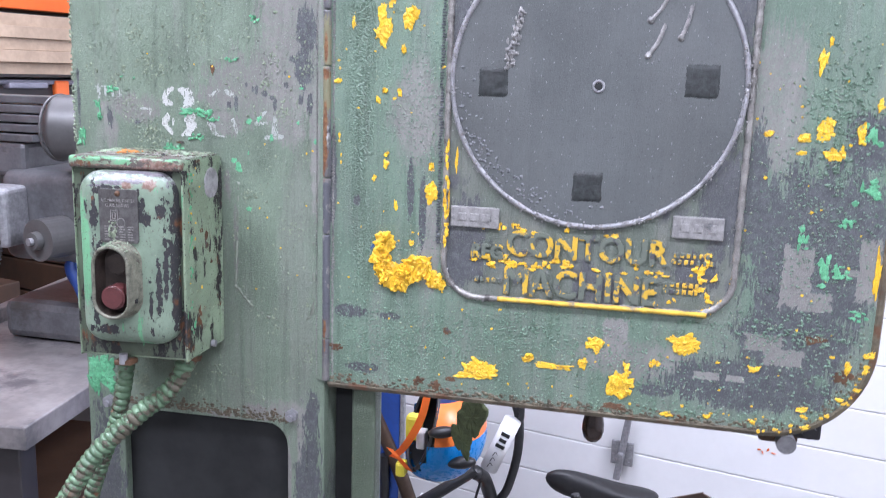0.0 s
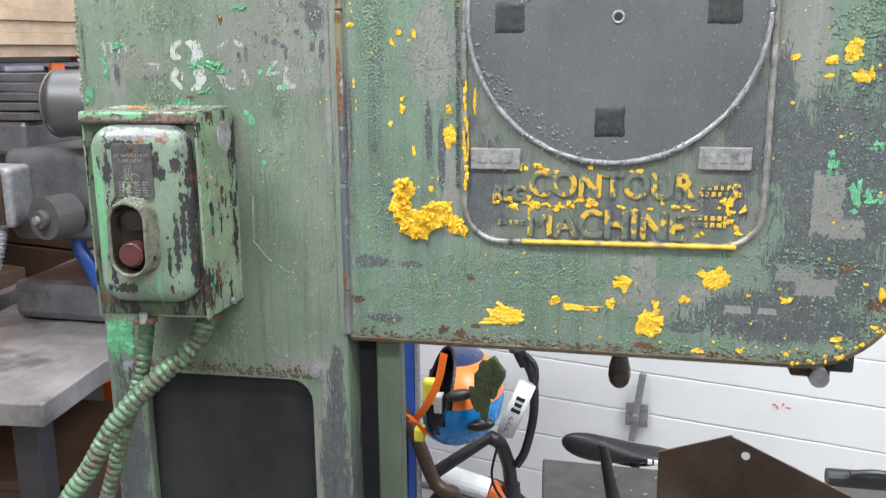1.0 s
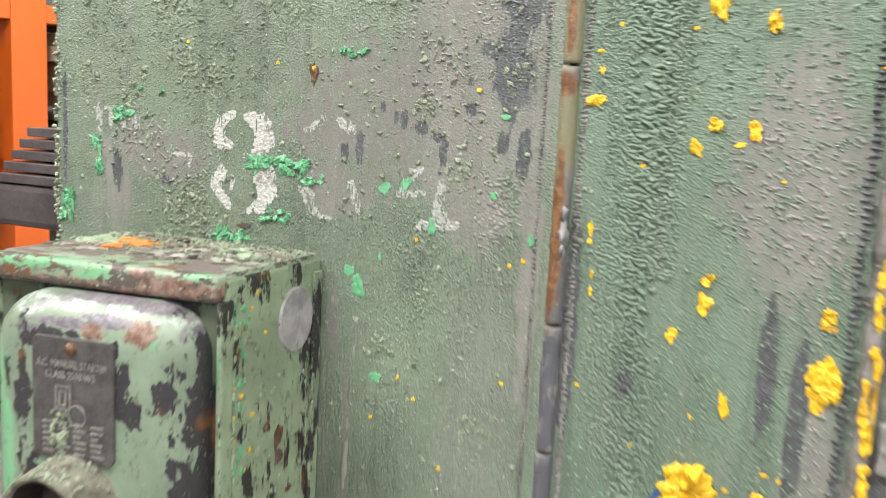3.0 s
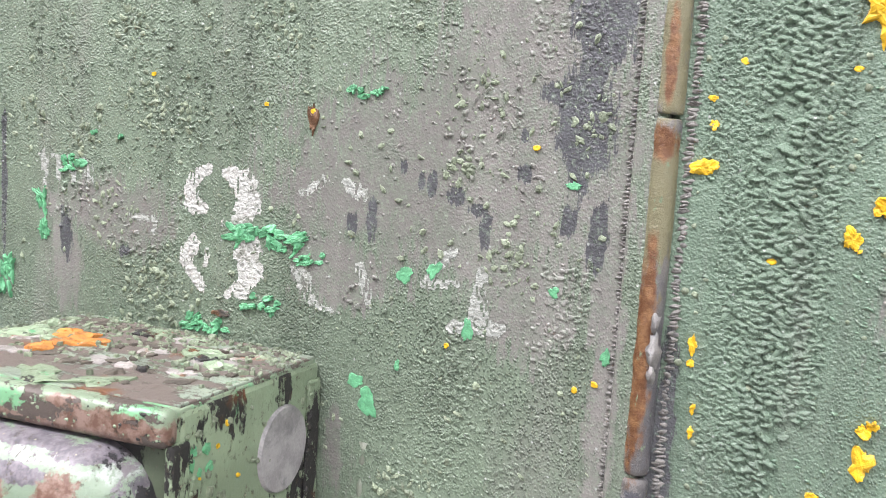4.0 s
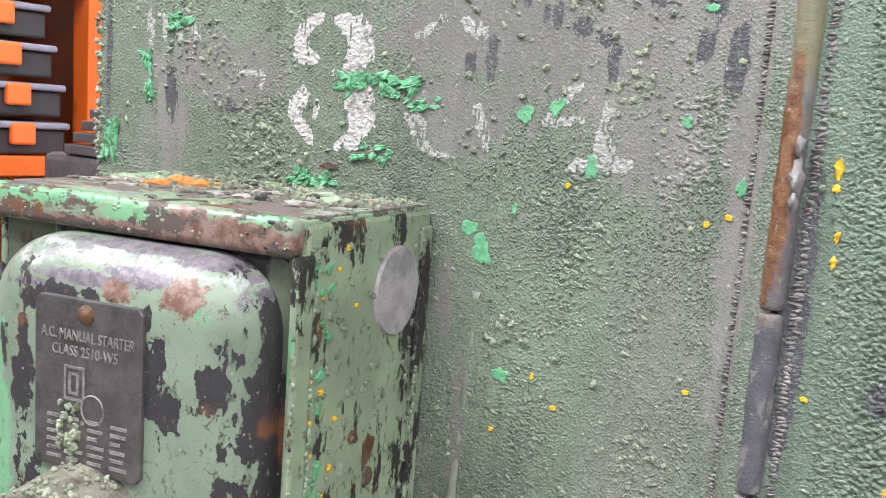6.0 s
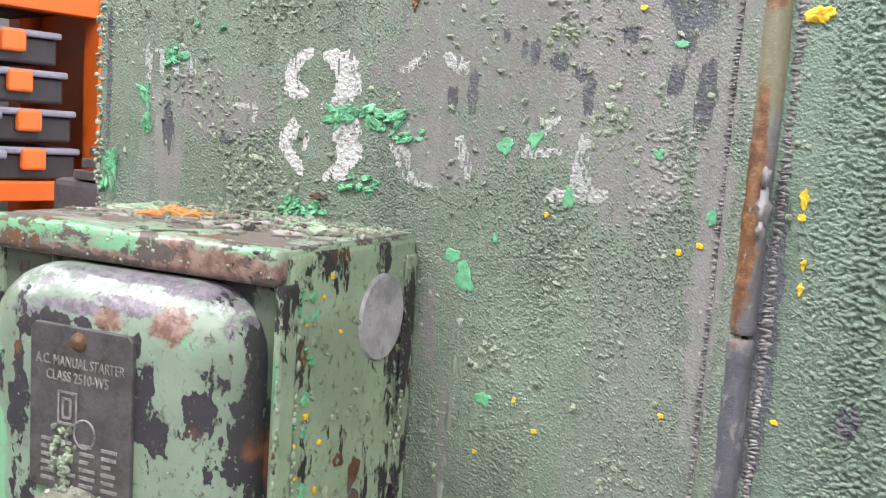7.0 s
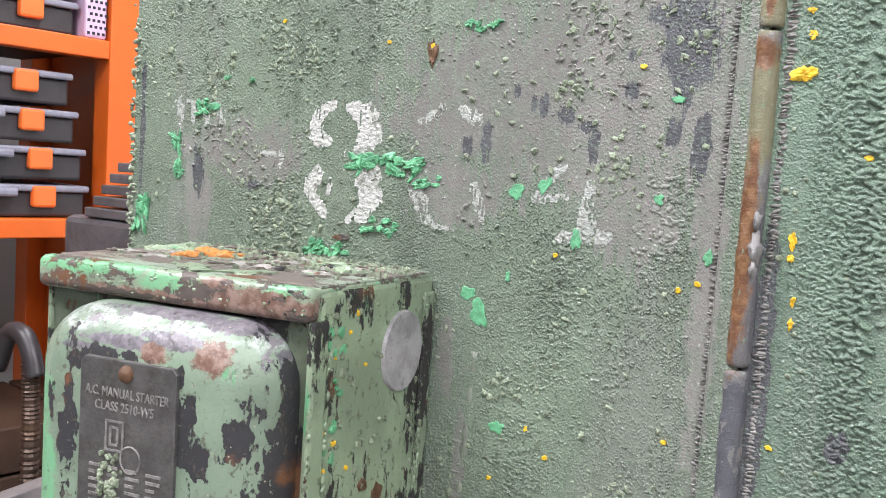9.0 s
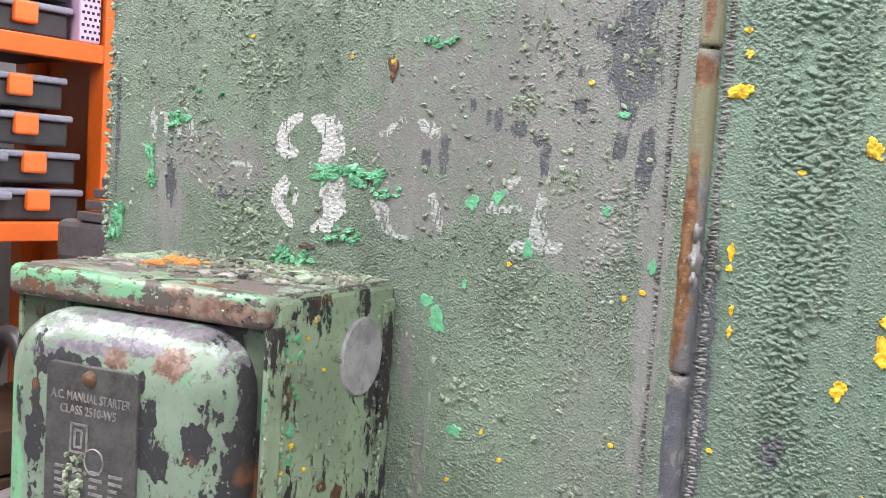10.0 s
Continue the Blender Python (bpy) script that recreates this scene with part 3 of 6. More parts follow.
c = n.mix(n.patches([(-0.3468, 1.570, 0.0034, 0.038), (-0.3455, 1.600, 0.002, 0.012), (-0.346, 1.645, 0.004, 0.006), (-0.3455, 1.672, 0.002, 0.014), (-0.346, 1.40, 0.002, 0.06), (-0.347, 1.78, 0.003, 0.05)], w, 0.5), c, n.mix(n.step(n.noise(260, 5, 0.7), 0.4, 0.65), (0.13, 0.055, 0.022), (0.24, 0.125, 0.055)))
c = n.mix(n.step(n.noise(330, 5, 0.75, (1, 1, 0.5), (4, 1, 2)), 0.62, 0.66), c, (0.17, 0.24, 0.15))
c = n.mix(n.patches([(-0.345, 1.45, 0.02, 0.078)], n.math("ADD", n.math("MULTIPLY", w, 0.12), 0.44), 0.02), c, n.mix(n.step(n.noise(170, 6, 0.7, (1, 1, 0.6)), 0.56, 0.6), (0.095, 0.098, 0.11), (0.2, 0.195, 0.185)))
M_BARREL = n.done(c, n.math("ADD", n.math("MULTIPLY", n.noise(150, 3), 0.3), 0.2), n.bump(n.noise(240, 6, 0.7), 0.8, 0.0015))
M_HINGETEETH = plain("hinge paint ridges", (0.19, 0.185, 0.17), 0.4, 0.0, 0.4, 120, 0.4, dirt=(0.1, 0.1, 0.1))
M_TAG = plain("grey lead paint", (0.24, 0.235, 0.225), 0.5, 0.1, 0.3, 120, 0.5, dirt=(0.12, 0.12, 0.12))
M_PAD = plain("black residue", (0.022, 0.026, 0.025), 0.5, spread=0.6, scale=200, bump=0.6)
M_PRINT = plain("worn print", (0.27, 0.26, 0.245), 0.5, 0.3, 0.3, 400, 0.2, dirt=(0.13, 0.125, 0.12))
M_COLLAR = plain("dusty collar", (0.15, 0.15, 0.11), 0.65, 0.05, 0.5, 110, 0.8, dirt=(0.05, 0.04, 0.03))
# dark mottled brown for the collar's inside and the start button
M_CUP = plain("dark brown cup", (0.035, 0.026, 0.02), 0.6, 0.1, 0.5, 90, 0.4)
M_SCABGREY = plain("lifted grey paint", (0.33, 0.31, 0.29), 0.5, spread=0.4, scale=120, bump=0.4, dirt=(0.2, 0.1, 0.05))
M_RAWRUST = plain("raw orange rust", (0.5, 0.2, 0.045), 0.7, spread=0.4, scale=150, bump=0.5, dirt=(0.2, 0.09, 0.03))
M_DIRT = plain("dark dirt", (0.1, 0.088, 0.07), 0.8, spread=0.5, scale=150, bump=0.5)
n = Nodes("lettering paint", 0.45)
c = n.mix(n.step(n.noise(75, 4, 0.65, shift=(1.3, 0, 0.4)), 0.525, 0.54), (0.125, 0.145, 0.115), (0.56, 0.36, 0.035))
c = n.mix(n.step(n.noise(80, 4, 0.6, shift=(4, 0, 2)), 0.58, 0.62), c, (0.08, 0.082, 0.085))
M_LETTER = n.done(c, None, n.bump(n.noise(300), 0.5, 0.001))
n = Nodes("dark bulb glass", 0.12)
n.b.inputs["Transmission Weight"].default_value = 0.35
M_BULB = n.done((0.06, 0.035, 0.025))
M_TABLE = plain("dark saw table", (0.06, 0.054, 0.05), 0.5, 0.4, 0.3, 25, 0.2, dirt=(0.05, 0.045, 0.04))
M_WHITEPLASTIC = plain("white plastic", (0.72, 0.72, 0.72), 0.35, spread=0.05, scale=20, bump=0.05, dirt=(0.62, 0.62, 0.6))
M_HELMETBLUE = plain("blue helmet shell", (0.006, 0.2, 0.55), 0.28, spread=0.12, scale=9, bump=0.03)
M_HELMETORANGE = plain("orange helmet shell", (0.85, 0.2, 0.03), 0.35, spread=0.1, scale=9, bump=0.05)
M_NAVY = plain("navy shell", (0.012, 0.022, 0.085), 0.3, spread=0.1, scale=9, bump=0.03)
M_YELLOWLABEL = plain("yellow label", (0.7, 0.6, 0.05), 0.5, spread=0.1, scale=30)
M_OLIVE = plain("olive cloth", (0.06, 0.075, 0.03), 0.85, spread=0.4, scale=60, bump=0.5)
M_DOME = plain("polished grey iron", (0.1, 0.098, 0.096), 0.45, 0.25, 0.2, 14, 0.1, dirt=(0.1, 0.1, 0.098))
M_BROWN = plain("brown board", (0.055, 0.028, 0.015), 0.6, spread=0.3, scale=10, bump=0.2)
M_VIOLET = plain("pale violet plastic", (0.55, 0.4, 0.55), 0.5, spread=0.1, scale=20)
M_DISCGRIT = plain("slate crumbs", (0.13, 0.135, 0.14), 0.5, spread=0.4, scale=200, bump=0.3)
M_KNOCK = plain("dull grey disc", (0.33, 0.32, 0.32), 0.5, 0.1, 0.25, 90, 0.4, dirt=(0.2, 0.2, 0.2))

# ---- the room ----
ROOM = pose(-0.36, 2.82, 0, 0, 0, -12.7)  # x along the garage door, y out through it


def room_box(name, m, label, *dims, category="", parent=None):
    return whole(name, box(bmesh.new(), *dims, m=ROOM), m, label, category, kind="structure")


room_box("floor", M_FLOOR, "grey worn concrete workshop floor", -2.7, 3.4, -6.6, 0.25, -0.12, 0.0)
room_box("ceiling", M_WALL, "plain pale workshop ceiling", -2.7, 3.4, -6.6, 0.25, 3.0, 3.1)
room_box("wall_west", M_WALL, "pale painted block wall", -2.85, -2.7, -6.6, 0.25, -0.1, 3.1)
room_box("wall_east", M_WALL, "pale painted block wall", 3.4, 3.55, -6.6, 0.25, -0.1, 3.1)
room_box("wall_south", M_WALL, "pale painted block wall", -2.85, 3.55, -6.75, -6.6, -0.1, 3.1)
room_box("wall_north", M_WALL, "pale painted block wall beside the garage door", -2.7, -1.2, 0.0, 0.2, 0.0, 3.0)
room_box("lintel", M_WALL, "pale wall over the garage door", -1.2, 3.4, 0.0, 0.2, 2.45, 3.0)

garage_door = tagged(thing("garage_door", ROOM @ Vector((1.1, 0.05, 0)), "white ribbed sheet metal sectional garage door", "garage door"), kind="structure")
for k in range(18):
    z0 = 0.607 - 0.013 - 0.139 * 4 + 0.139 * k
    bm = bmesh.new()
    box(bm, -1.2, 3.4, 0.02, 0.06, max(0.0, z0 + 0.0006), z0 + 0.1384, 0.004, ROOM)
    part("panel", bm, M_WHITEDOOR, garage_door)
part("backing", box(bmesh.new(), -1.2, 3.4, 0.05, 0.075, 0.0, 2.46, m=ROOM), M_WHITEDOOR, garage_door)

for x, y in ((-1.0, 1.75), (-1.2, 0.12), (1.36, 1.22), (0.75, 0.0), (0.2, -1.7)):
    at = Vector((x, y, 2.97))
    t = thing("ceiling_light", at, "white twin tube ceiling light, switched on", "ceiling light", "ceiling lights")
    m = Matrix.Translation(at) @ pose(0, 0, 0, 0, 0, -12.7)
    part("housing", box(bmesh.new(), -0.66, 0.66, -0.09, 0.09, 0.0, 0.03, 0.01, m), M_WHITEDOOR, t)
    for s in (-0.045, 0.045):
        part("tube", rod(bmesh.new(), m @ Vector((-0.6, s, -0.02)), m @ Vector((0.6, s, -0.02)), 0.013), M_TUBE, t, "glowing white tube")

# ---- band saw ----
saw = thing("band_saw", (-0.35, 1.05, 0.0), "large old green metal-cutting band saw with flaking layered paint", "band saw")
bm = bmesh.new()
slab(bm, [(-0.657, 0.0), (-0.608, 0.0)] + [(-0.608, 1.19)] + arc(-0.578, 1.205, 0.03, 180, 90, 5) + [(-0.42, 1.239)] + arc(-0.42, 1.212, 0.027, 90, 0, 5) + [(-0.393, 0.0), (-0.347, 0.0), (-0.347, 2.2), (-0.657, 2.2)], W, W + 0.012, 0.002)
column = part("column", bm, M_COLUMN, saw, "green column plate with a stencilled number and bare patches")
part("column_side", box(bmesh.new(), -0.656, -0.640, W + 0.012, 1.12, 0.0, 2.2), M_COLUMN, saw)
part("column_side", box(bmesh.new(), -0.363, -0.348, W + 0.012, 1.12, 0.0, 2.2), M_COLUMN, saw)
part("column_back", box(bmesh.new(), -0.64, -0.363, W + 0.014, W + 0.03, 0.0, 1.30), M_DARK, saw, "near-black panel inside the column")
part("column_rear", box(bmesh.new(), -0.656, -0.348, 1.12, 1.132, 0.0, 2.2), M_COLUMN, saw)
part("column_top", box(bmesh.new(), -0.656, -0.348, W + 0.001, 1.131, 2.2, 2.212), M_COLUMN, saw)
part("post", box(bmesh.new(), -0.318, -0.289, W + 0.012, W + 0.034, 0.0, 1.30, 0.003), M_POST, saw)
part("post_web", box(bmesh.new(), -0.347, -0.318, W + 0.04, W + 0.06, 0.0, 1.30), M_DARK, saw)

out = [(-0.3450, 2.2), (-0.3450, 1.295)] + [(0.128, 1.298)] + arc(0.129, 1.394, 0.096, -90, 0, 12) + [(0.225, 2.2)]
door = part("door", slab(bmesh.new(), out, W, W + 0.014, 0.003), M_DOOR, saw, "green blade guard door with yellow flakes")
inner = [(-0.341, 2.2), (-0.341, 1.297)] + [(0.128, 1.300)] + arc(0.129, 1.395, 0.094, -90, 0, 12) + [(0.223, 2.2)]
part("head", slab(bmesh.new(), inner, W + 0.014, W + 0.21), M_POST, saw)
lip = [Vector((x, W + 0.005, z)) for x, z in [(-0.343, 1.2965), (-0.1, 1.298)] + [(0.128, 1.2985)] + arc(0.129, 1.394, 0.0955, -90, 0, 14) + [(0.2245, 1.6)]]
part("edge", tube(bmesh.new(), lip, 0.006, 8), M_LIP, door, "rusty rolled edge")

# round cover and the raised frame of the nameplate
CX, CZ, CR = -0.062, 1.644, 0.145
frame_in = [(-0.211, 2.0)] + [(-0.211, 1.452)] + arc(-0.173, 1.452, 0.038, 180, 270, 7) + arc(0.05, 1.455, 0.038, 270, 360, 7) + [(0.088, 2.0)]
part("nameplate", slab(bmesh.new(), frame_in, W - 0.0012, W - 0.0001), M_FRAME, door, "cast nameplate in slate and green")
bm = bmesh.new()
line = [Vector((-0.211, W - 0.001, 2.0 - 0.005 * k)) for k in range(109)] + [Vector((x, W - 0.001, z)) for x, z in arc(-0.173, 1.452, 0.038, 180, 270, 16)] + [Vector((-0.168 + 0.005 * k, W - 0.001, 1.414 + 0.003 * k / 43)) for k in range(43)] + [Vector((x, W - 0.001, z)) for x, z in arc(0.05, 1.455, 0.038, 270, 360, 16)] + [Vector((0.088, W - 0.001, 1.46 + 0.005 * k)) for k in range(109)]
tube(bm, line, lambda s: 0.0035 + 0.0006 * math.sin(s * 900) + 0.0008 * noise.noise(Vector((s * 90, 1, 0))), 8)
part("frame_bead", bm, M_BEAD, door, "worn raised bead", True)
bm = bmesh.new()
for k in range(620):
    p = random.choice(line)
    s = random.uniform(0.0004, 0.0011)
    lump(bm, p.x + random.gauss(0, 0.0022), p.z + random.gauss(0, 0.0022), s, s, s * 0.8, W - 0.0022 - random.uniform(0, 0.002), 6)
part("bead_crust", bm, M_TAG, door, "crusty old paint on the bead", True)["kind"] = "stuff"
bm = bmesh.new()
tube(bm, [Vector((-0.150 + 0.0055 * k, W - 0.0035, 1.4148 + 0.00006 * k)) for k in range(40)], lambda s: 0.0026 + 0.0012 * noise.noise(Vector((s * 120, 4, 0))), 7)
part("paint_line", bm, M_BEADY, door, "yellow paint left along the bead", True)
part("cover_disc", slab(bmesh.new(), arc(CX, CZ, CR, 0, 354.4, 63), W - 0.0035, W), M_DISC, door, "round slate-grey cover plate")
bm = bmesh.new()
tube(bm, [Vector((x, W - 0.003, z)) for x, z in arc(CX, CZ, CR, 0, 360, 160)], lambda s: 0.0028 + 0.0009 * noise.noise(Vector((s * 60, 2, 0))), 8)
part("cover_rim", bm, M_ZINC, door, "bright worn rim", True)

# hinge
hinge = part("hinge_leaf", box(bmesh.new(), -0.3555, -0.3448, W - 0.0025, W - 0.0005, 1.3, 2.19, 0.001), M_COLUMN, saw)
for z0, z1, m in ((1.300, 1.350, M_BARREL), (1.351, 1.470, M_BARREL), (1.471, 1.5325, M_BARREL), (1.5335, 1.6525, M_BARREL), (1.6535, 1.711, M_BARREL), (1.712, 1.83, M_BARREL), (1.831, 1.89, M_SLATEPART), (1.891, 2.01, M_RUST), (2.011, 2.19, M_SLATEPART)):
    rows = [z0] + [z0 + 0.0008 + (z1 - z0 - 0.0018) * k / 50 for k in range(51)] + [z1 - 0.0004]
    bm = tube(bmesh.new(), [Vector((-0.3455 + 0.0004 * noise.noise(Vector((z * 40, 7, 0))), W + 0.0006, z)) for z in rows], lambda s: (0.0043 if s < 0.0003 or s > z1 - z0 - 0.0006 else 0.0047) + 0.0004 * noise.noise(Vector(((z0 + s) * 130, 3, 1))) + 0.00025 * noise.noise(Vector(((z0 + s) * 420, 3, 5))), 18)
    part("knuckle", bm, m, hinge, smooth=True)

# knuckle welds: rows of small ridges along both sides of the hinge
for x in (-0.3560, -0.3378):
    bm = bmesh.new()
    for k in range(430):
        z = 1.305 + k * 0.00115 + random.uniform(-0.0006, 0.0006)
        w = 0.5 + noise.noise(Vector((x * 50, z * 40, 0)))
        lump(bm, x + random.uniform(-0.0006, 0.0006), z, random.uniform(0.0014, 0.0024) * (0.6 + 0.6 * w), random.uniform(0.0005, 0.0009), random.uniform(0.0005, 0.0012) * (0.5 + w), seg=7, lean=random.gauss(0.1, 0.2))
    part("weld", bm, M_HINGETEETH, hinge, smooth=True)
bm = bmesh.new()
for z, r in ((1.586, 0.0012), (1.577, 0.0019), (1.569, 0.0011)):
    lump(bm, -0.3428, z, r * 1.25, r * 3, 0.0030, y=W - 0.0032, seg=12)
part("drip", bm, M_TAG, hinge, "white paint drip", True)

# letters cast on the nameplate
YP = W - 0.0012
for text, x, z, w, h in (("CONTOUR", -0.142, 1.4635, 0.164, 0.0255), ("MACHINE", -0.143, 1.4215, 0.158, 0.0285), ("REG.", -0.180, 1.458, 0.037, 0.0145)):
    bm = letters(bmesh.new(), text, x, z, w, h, YP, 0.0024)
    for dx, dz, depth in ((0.0012, 0.0005, 0.0022), (-0.0010, -0.0004, 0.0020), (0.0005, -0.0012, 0.0018), (-0.0004, 0.0012, 0.0016)):
        letters(bm, text, x + dx, z + dz, w, h, YP, depth)
    part("lettering", bm, M_LETTER, door, "raised cast letters with yellow paint left on them")
for x, z, count in ((0.026, 1.467, 7), (0.028, 1.474, 6), (0.020, 1.436, 6), (0.020, 1.443, 6), (-0.176, 1.432, 5)):
    for k in range(count):
        part("small_print", box(bmesh.new(), x + 0.0062 * k, x + 0.0062 * k + random.uniform(0.003, 0.005), YP - 0.0018, YP + 0.0002, z, z + 0.005, 0.0008), M_LETTER, door)
for x0, x1, z0, z1 in ((-0.204, -0.152, 1.490, 1.512), (0.024, 0.074, 1.494, 1.5165)):
    tag = part("tag_plate", box(bmesh.new(), x0, x1, YP - 0.0035, YP + 0.0002, z0, z1, 0.0012), M_TAG, door, "small raised grey plate")
    for k in range(3):
        part("mark", box(bmesh.new(), x0 + 0.008 + 0.013 * k, x0 + 0.017 + 0.013 * k, YP - 0.0042, YP - 0.003, z0 + 0.007, z1 - 0.007, 0.0005), M_TAG, tag)

# patches, hole and drips of the round cover
YD = W - 0.0035
for x, z, r in ((-0.164, 1.642, 0.0155), (0.041, 1.649, 0.0165), (-0.063, 1.540, 0.0155)):
    bm = bmesh.new()
    b = bmesh.new()
    bmesh.ops.create_grid(b, x_segments=10, y_segments=10, size=r)
    for v in b.verts:
        edge = max(abs(v.co.x), abs(v.co.y)) > r * 0.99
        j = 0.0006 if edge else 0
        v.co = Vector((x + v.co.x + random.uniform(-j, j), YD - (-0.0003 if edge else 0.0006 + random.uniform(0, 0.0012)), z + v.co.y + random.uniform(-j, j)))
    merge(bm, b)
    part("pad", bm, M_PAD, door, "square black residue of a pad", True)
bm = bmesh.new()
tube(bm, [Vector((x, YD - 0.0002, z)) for x, z in arc(-0.058, 1.641, 0.0052, 0, 360, 24)], 0.0014, 7)
part("hole_rim", bm, M_ZINC, door, smooth=True)
part("hole", rod(bmesh.new(), (-0.058, YD - 0.0008, 1.641), (-0.058, YD + 0.004, 1.641), 0.0045), M_DARK, door)
bm = bmesh.new()
for k in range(70):  # crusty run of paint above the pad
    t = random.random()
    lump(bm, -0.150 + 0.012 * t + random.gauss(0, 0.003 - 0.0015 * t), 1.655 + 0.06 * t, random.uniform(0.0012, 0.003), random.uniform(0.0015, 0.004), random.uniform(0.001, 0.003), y=YD)
part("crust", bm, M_TAG, door, smooth=True)
bm = bmesh.new()
for x, z, a in ((-0.012, 1.672, 0.7), (0.018, 1.690, 0.4), (-0.012, 1.705, 0.9)):
    stroke(bm, [(x, z), (x + 0.012 * a, z + 0.014), (x + 0.02 * a, z + 0.03)], 0.004, 0.0012, YD)
    lump(bm, x, z, 0.0035, 0.004, 0.003, YD, 10)
part("run", bm, M_TAG, door, "grey paint run", True)
bm = bmesh.new()
for k in range(160):
    a, r = random.uniform(0, 6.283), CR * math.sqrt(random.random()) * 0.97
    s = random.uniform(0.0004, 0.0012)
    lump(bm, CX + r * math.cos(a), CZ + r * math.sin(a), s, s, s * 0.7, YD, 6)
for k in range(150):
    a, r = random.gauss(3.9, 0.35), CR * random.uniform(0.82, 0.97)
    s = random.uniform(0.0006, 0.0018)
    lump(bm, CX + r * math.cos(a), CZ + r * math.sin(a), s * 1.3, s, s * 0.8, YD, 6)
part("paint_grit", bm, M_DISCGRIT, door, smooth=True)["kind"] = "stuff"
bm = bmesh.new()
for k in range(420):  # crusty paint along the rim
    a = random.uniform(2.6, 6.6)
    r = CR + random.gauss(0, 0.0022)
    s = random.uniform(0.0005, 0.0013)
    lump(bm, CX + r * math.cos(a), CZ + r * math.sin(a), s, s, s * 0.8, YD - 0.0022, 6)
part("rim_crust", bm, M_TAG, door, "crusty old paint on the rim", True)["kind"] = "stuff"



def on_door(x, z):
    """Whether a place lies on the door, inside its rounded corner."""
    if not (-0.34 < x < 0.22 and z > 1.302):
        return False
    return not (x > 0.129 and z < 1.394 and math.hypot(x - 0.129, z - 1.394) > 0.092)


# ---- flaking paint on the door ----
YELLOW_DOOR = [(-0.283, 1.696, 0.0085, 0.020), (-0.277, 1.719, 0.006, 0.005), (-0.254, 1.705, 0.009, 0.014), (-0.261, 1.674, 0.004, 0.0085), (-0.316, 1.695, 0.0035, 0.0105), (-0.280, 1.631, 0.005, 0.0055),
               (-0.288, 1.619, 0.0025, 0.004), (-0.264, 1.627, 0.0025, 0.005), (-0.333, 1.6375, 0.004, 0.0025), (-0.278, 1.564, 0.004, 0.005), (-0.278, 1.551, 0.003, 0.005), (-0.291, 1.536, 0.0025, 0.003),
               (-0.229, 1.549, 0.005, 0.0075), (-0.226, 1.523, 0.0075, 0.012), (-0.266, 1.507, 0.002, 0.0055), (-0.248, 1.468, 0.003, 0.003)]
YELLOW_EDGE = [(-0.332, 1.659, 0.0015, 0.001), (-0.331, 1.651, 0.0015, 0.0016), (-0.331, 1.580, 0.0013, 0.003), (-0.331, 1.574, 0.001, 0.0015), (-0.329, 1.559, 0.0008, 0.0016), (-0.329, 1.551, 0.001, 0.002)]
YELLOW_RIGHT = [(0.1578, 1.6096, 0.0109, 0.0114), (0.1675, 1.5854, 0.0118, 0.0072), (0.1374, 1.5969, 0.0086, 0.0059), (0.1379, 1.5845, 0.0052, 0.0022), (0.1894, 1.6027, 0.0066, 0.0101), (0.1486, 1.6726, 0.0047, 0.0145), (0.1066, 1.6018, 0.0045, 0.0031),
                (0.154, 1.689, 0.002, 0.005), (0.203, 1.633, 0.0025, 0.0066), (0.114, 1.363, 0.0096, 0.0045), (0.203, 1.376, 0.005, 0.008), (0.219, 1.470, 0.003, 0.022), (0.166, 1.327, 0.0086, 0.0045)]
YELLOW_LOW = [(-0.166, 1.332, 0.020, 0.010), (-0.182, 1.324, 0.0126, 0.003), (-0.114, 1.354, 0.009, 0.006), (-0.086, 1.345, 0.0216, 0.0035), (-0.046, 1.372, 0.0105, 0.0085), (-0.054, 1.351, 0.0066, 0.006),
              (-0.017, 1.333, 0.013, 0.014), (-0.012, 1.349, 0.0055, 0.0075), (0.017, 1.359, 0.006, 0.0055), (0.045, 1.384, 0.016, 0.0086), (0.031, 1.387, 0.007, 0.003), (0.034, 1.306, 0.0056, 0.003), (0.074, 1.308, 0.007, 0.004), (0.119, 1.309, 0.0086, 0.0035)]
YELLOW_PLATE = [(-0.160, 1.452, 0.006, 0.005), (0.060, 1.467, 0.004, 0.010), (0.068, 1.455, 0.003, 0.008), (0.03, 1.428, 0.006, 0.004), (-0.20, 1.56, 0.0015, 0.012), (-0.208, 1.51, 0.0018, 0.018), (0.087, 1.64, 0.0016, 0.02), (0.066, 1.432, 0.008, 0.003)]
for k in range(60):
    x, z = random.choice((random.gauss(-0.11, 0.03), random.uniform(-0.17, 0.03))), random.choice((1.457, 1.493, 1.454, 1.456))
    YELLOW_PLATE.append((x, z + random.gauss(0, 0.0025), random.uniform(0.0012, 0.0045), random.uniform(0.001, 0.0028)))
for k in range(14):
    YELLOW_PLATE.append((0.058 + random.gauss(0, 0.006), 1.462 + random.gauss(0, 0.012), random.uniform(0.0015, 0.004), random.uniform(0.0015, 0.004)))
for k in range(16):
    x, z = random.choice(arc(0.05, 1.455, 0.038, 280, 360, 12))
    YELLOW_PLATE.append((x - 0.001, z, random.uniform(0.0015, 0.003), random.uniform(0.0015, 0.004)))
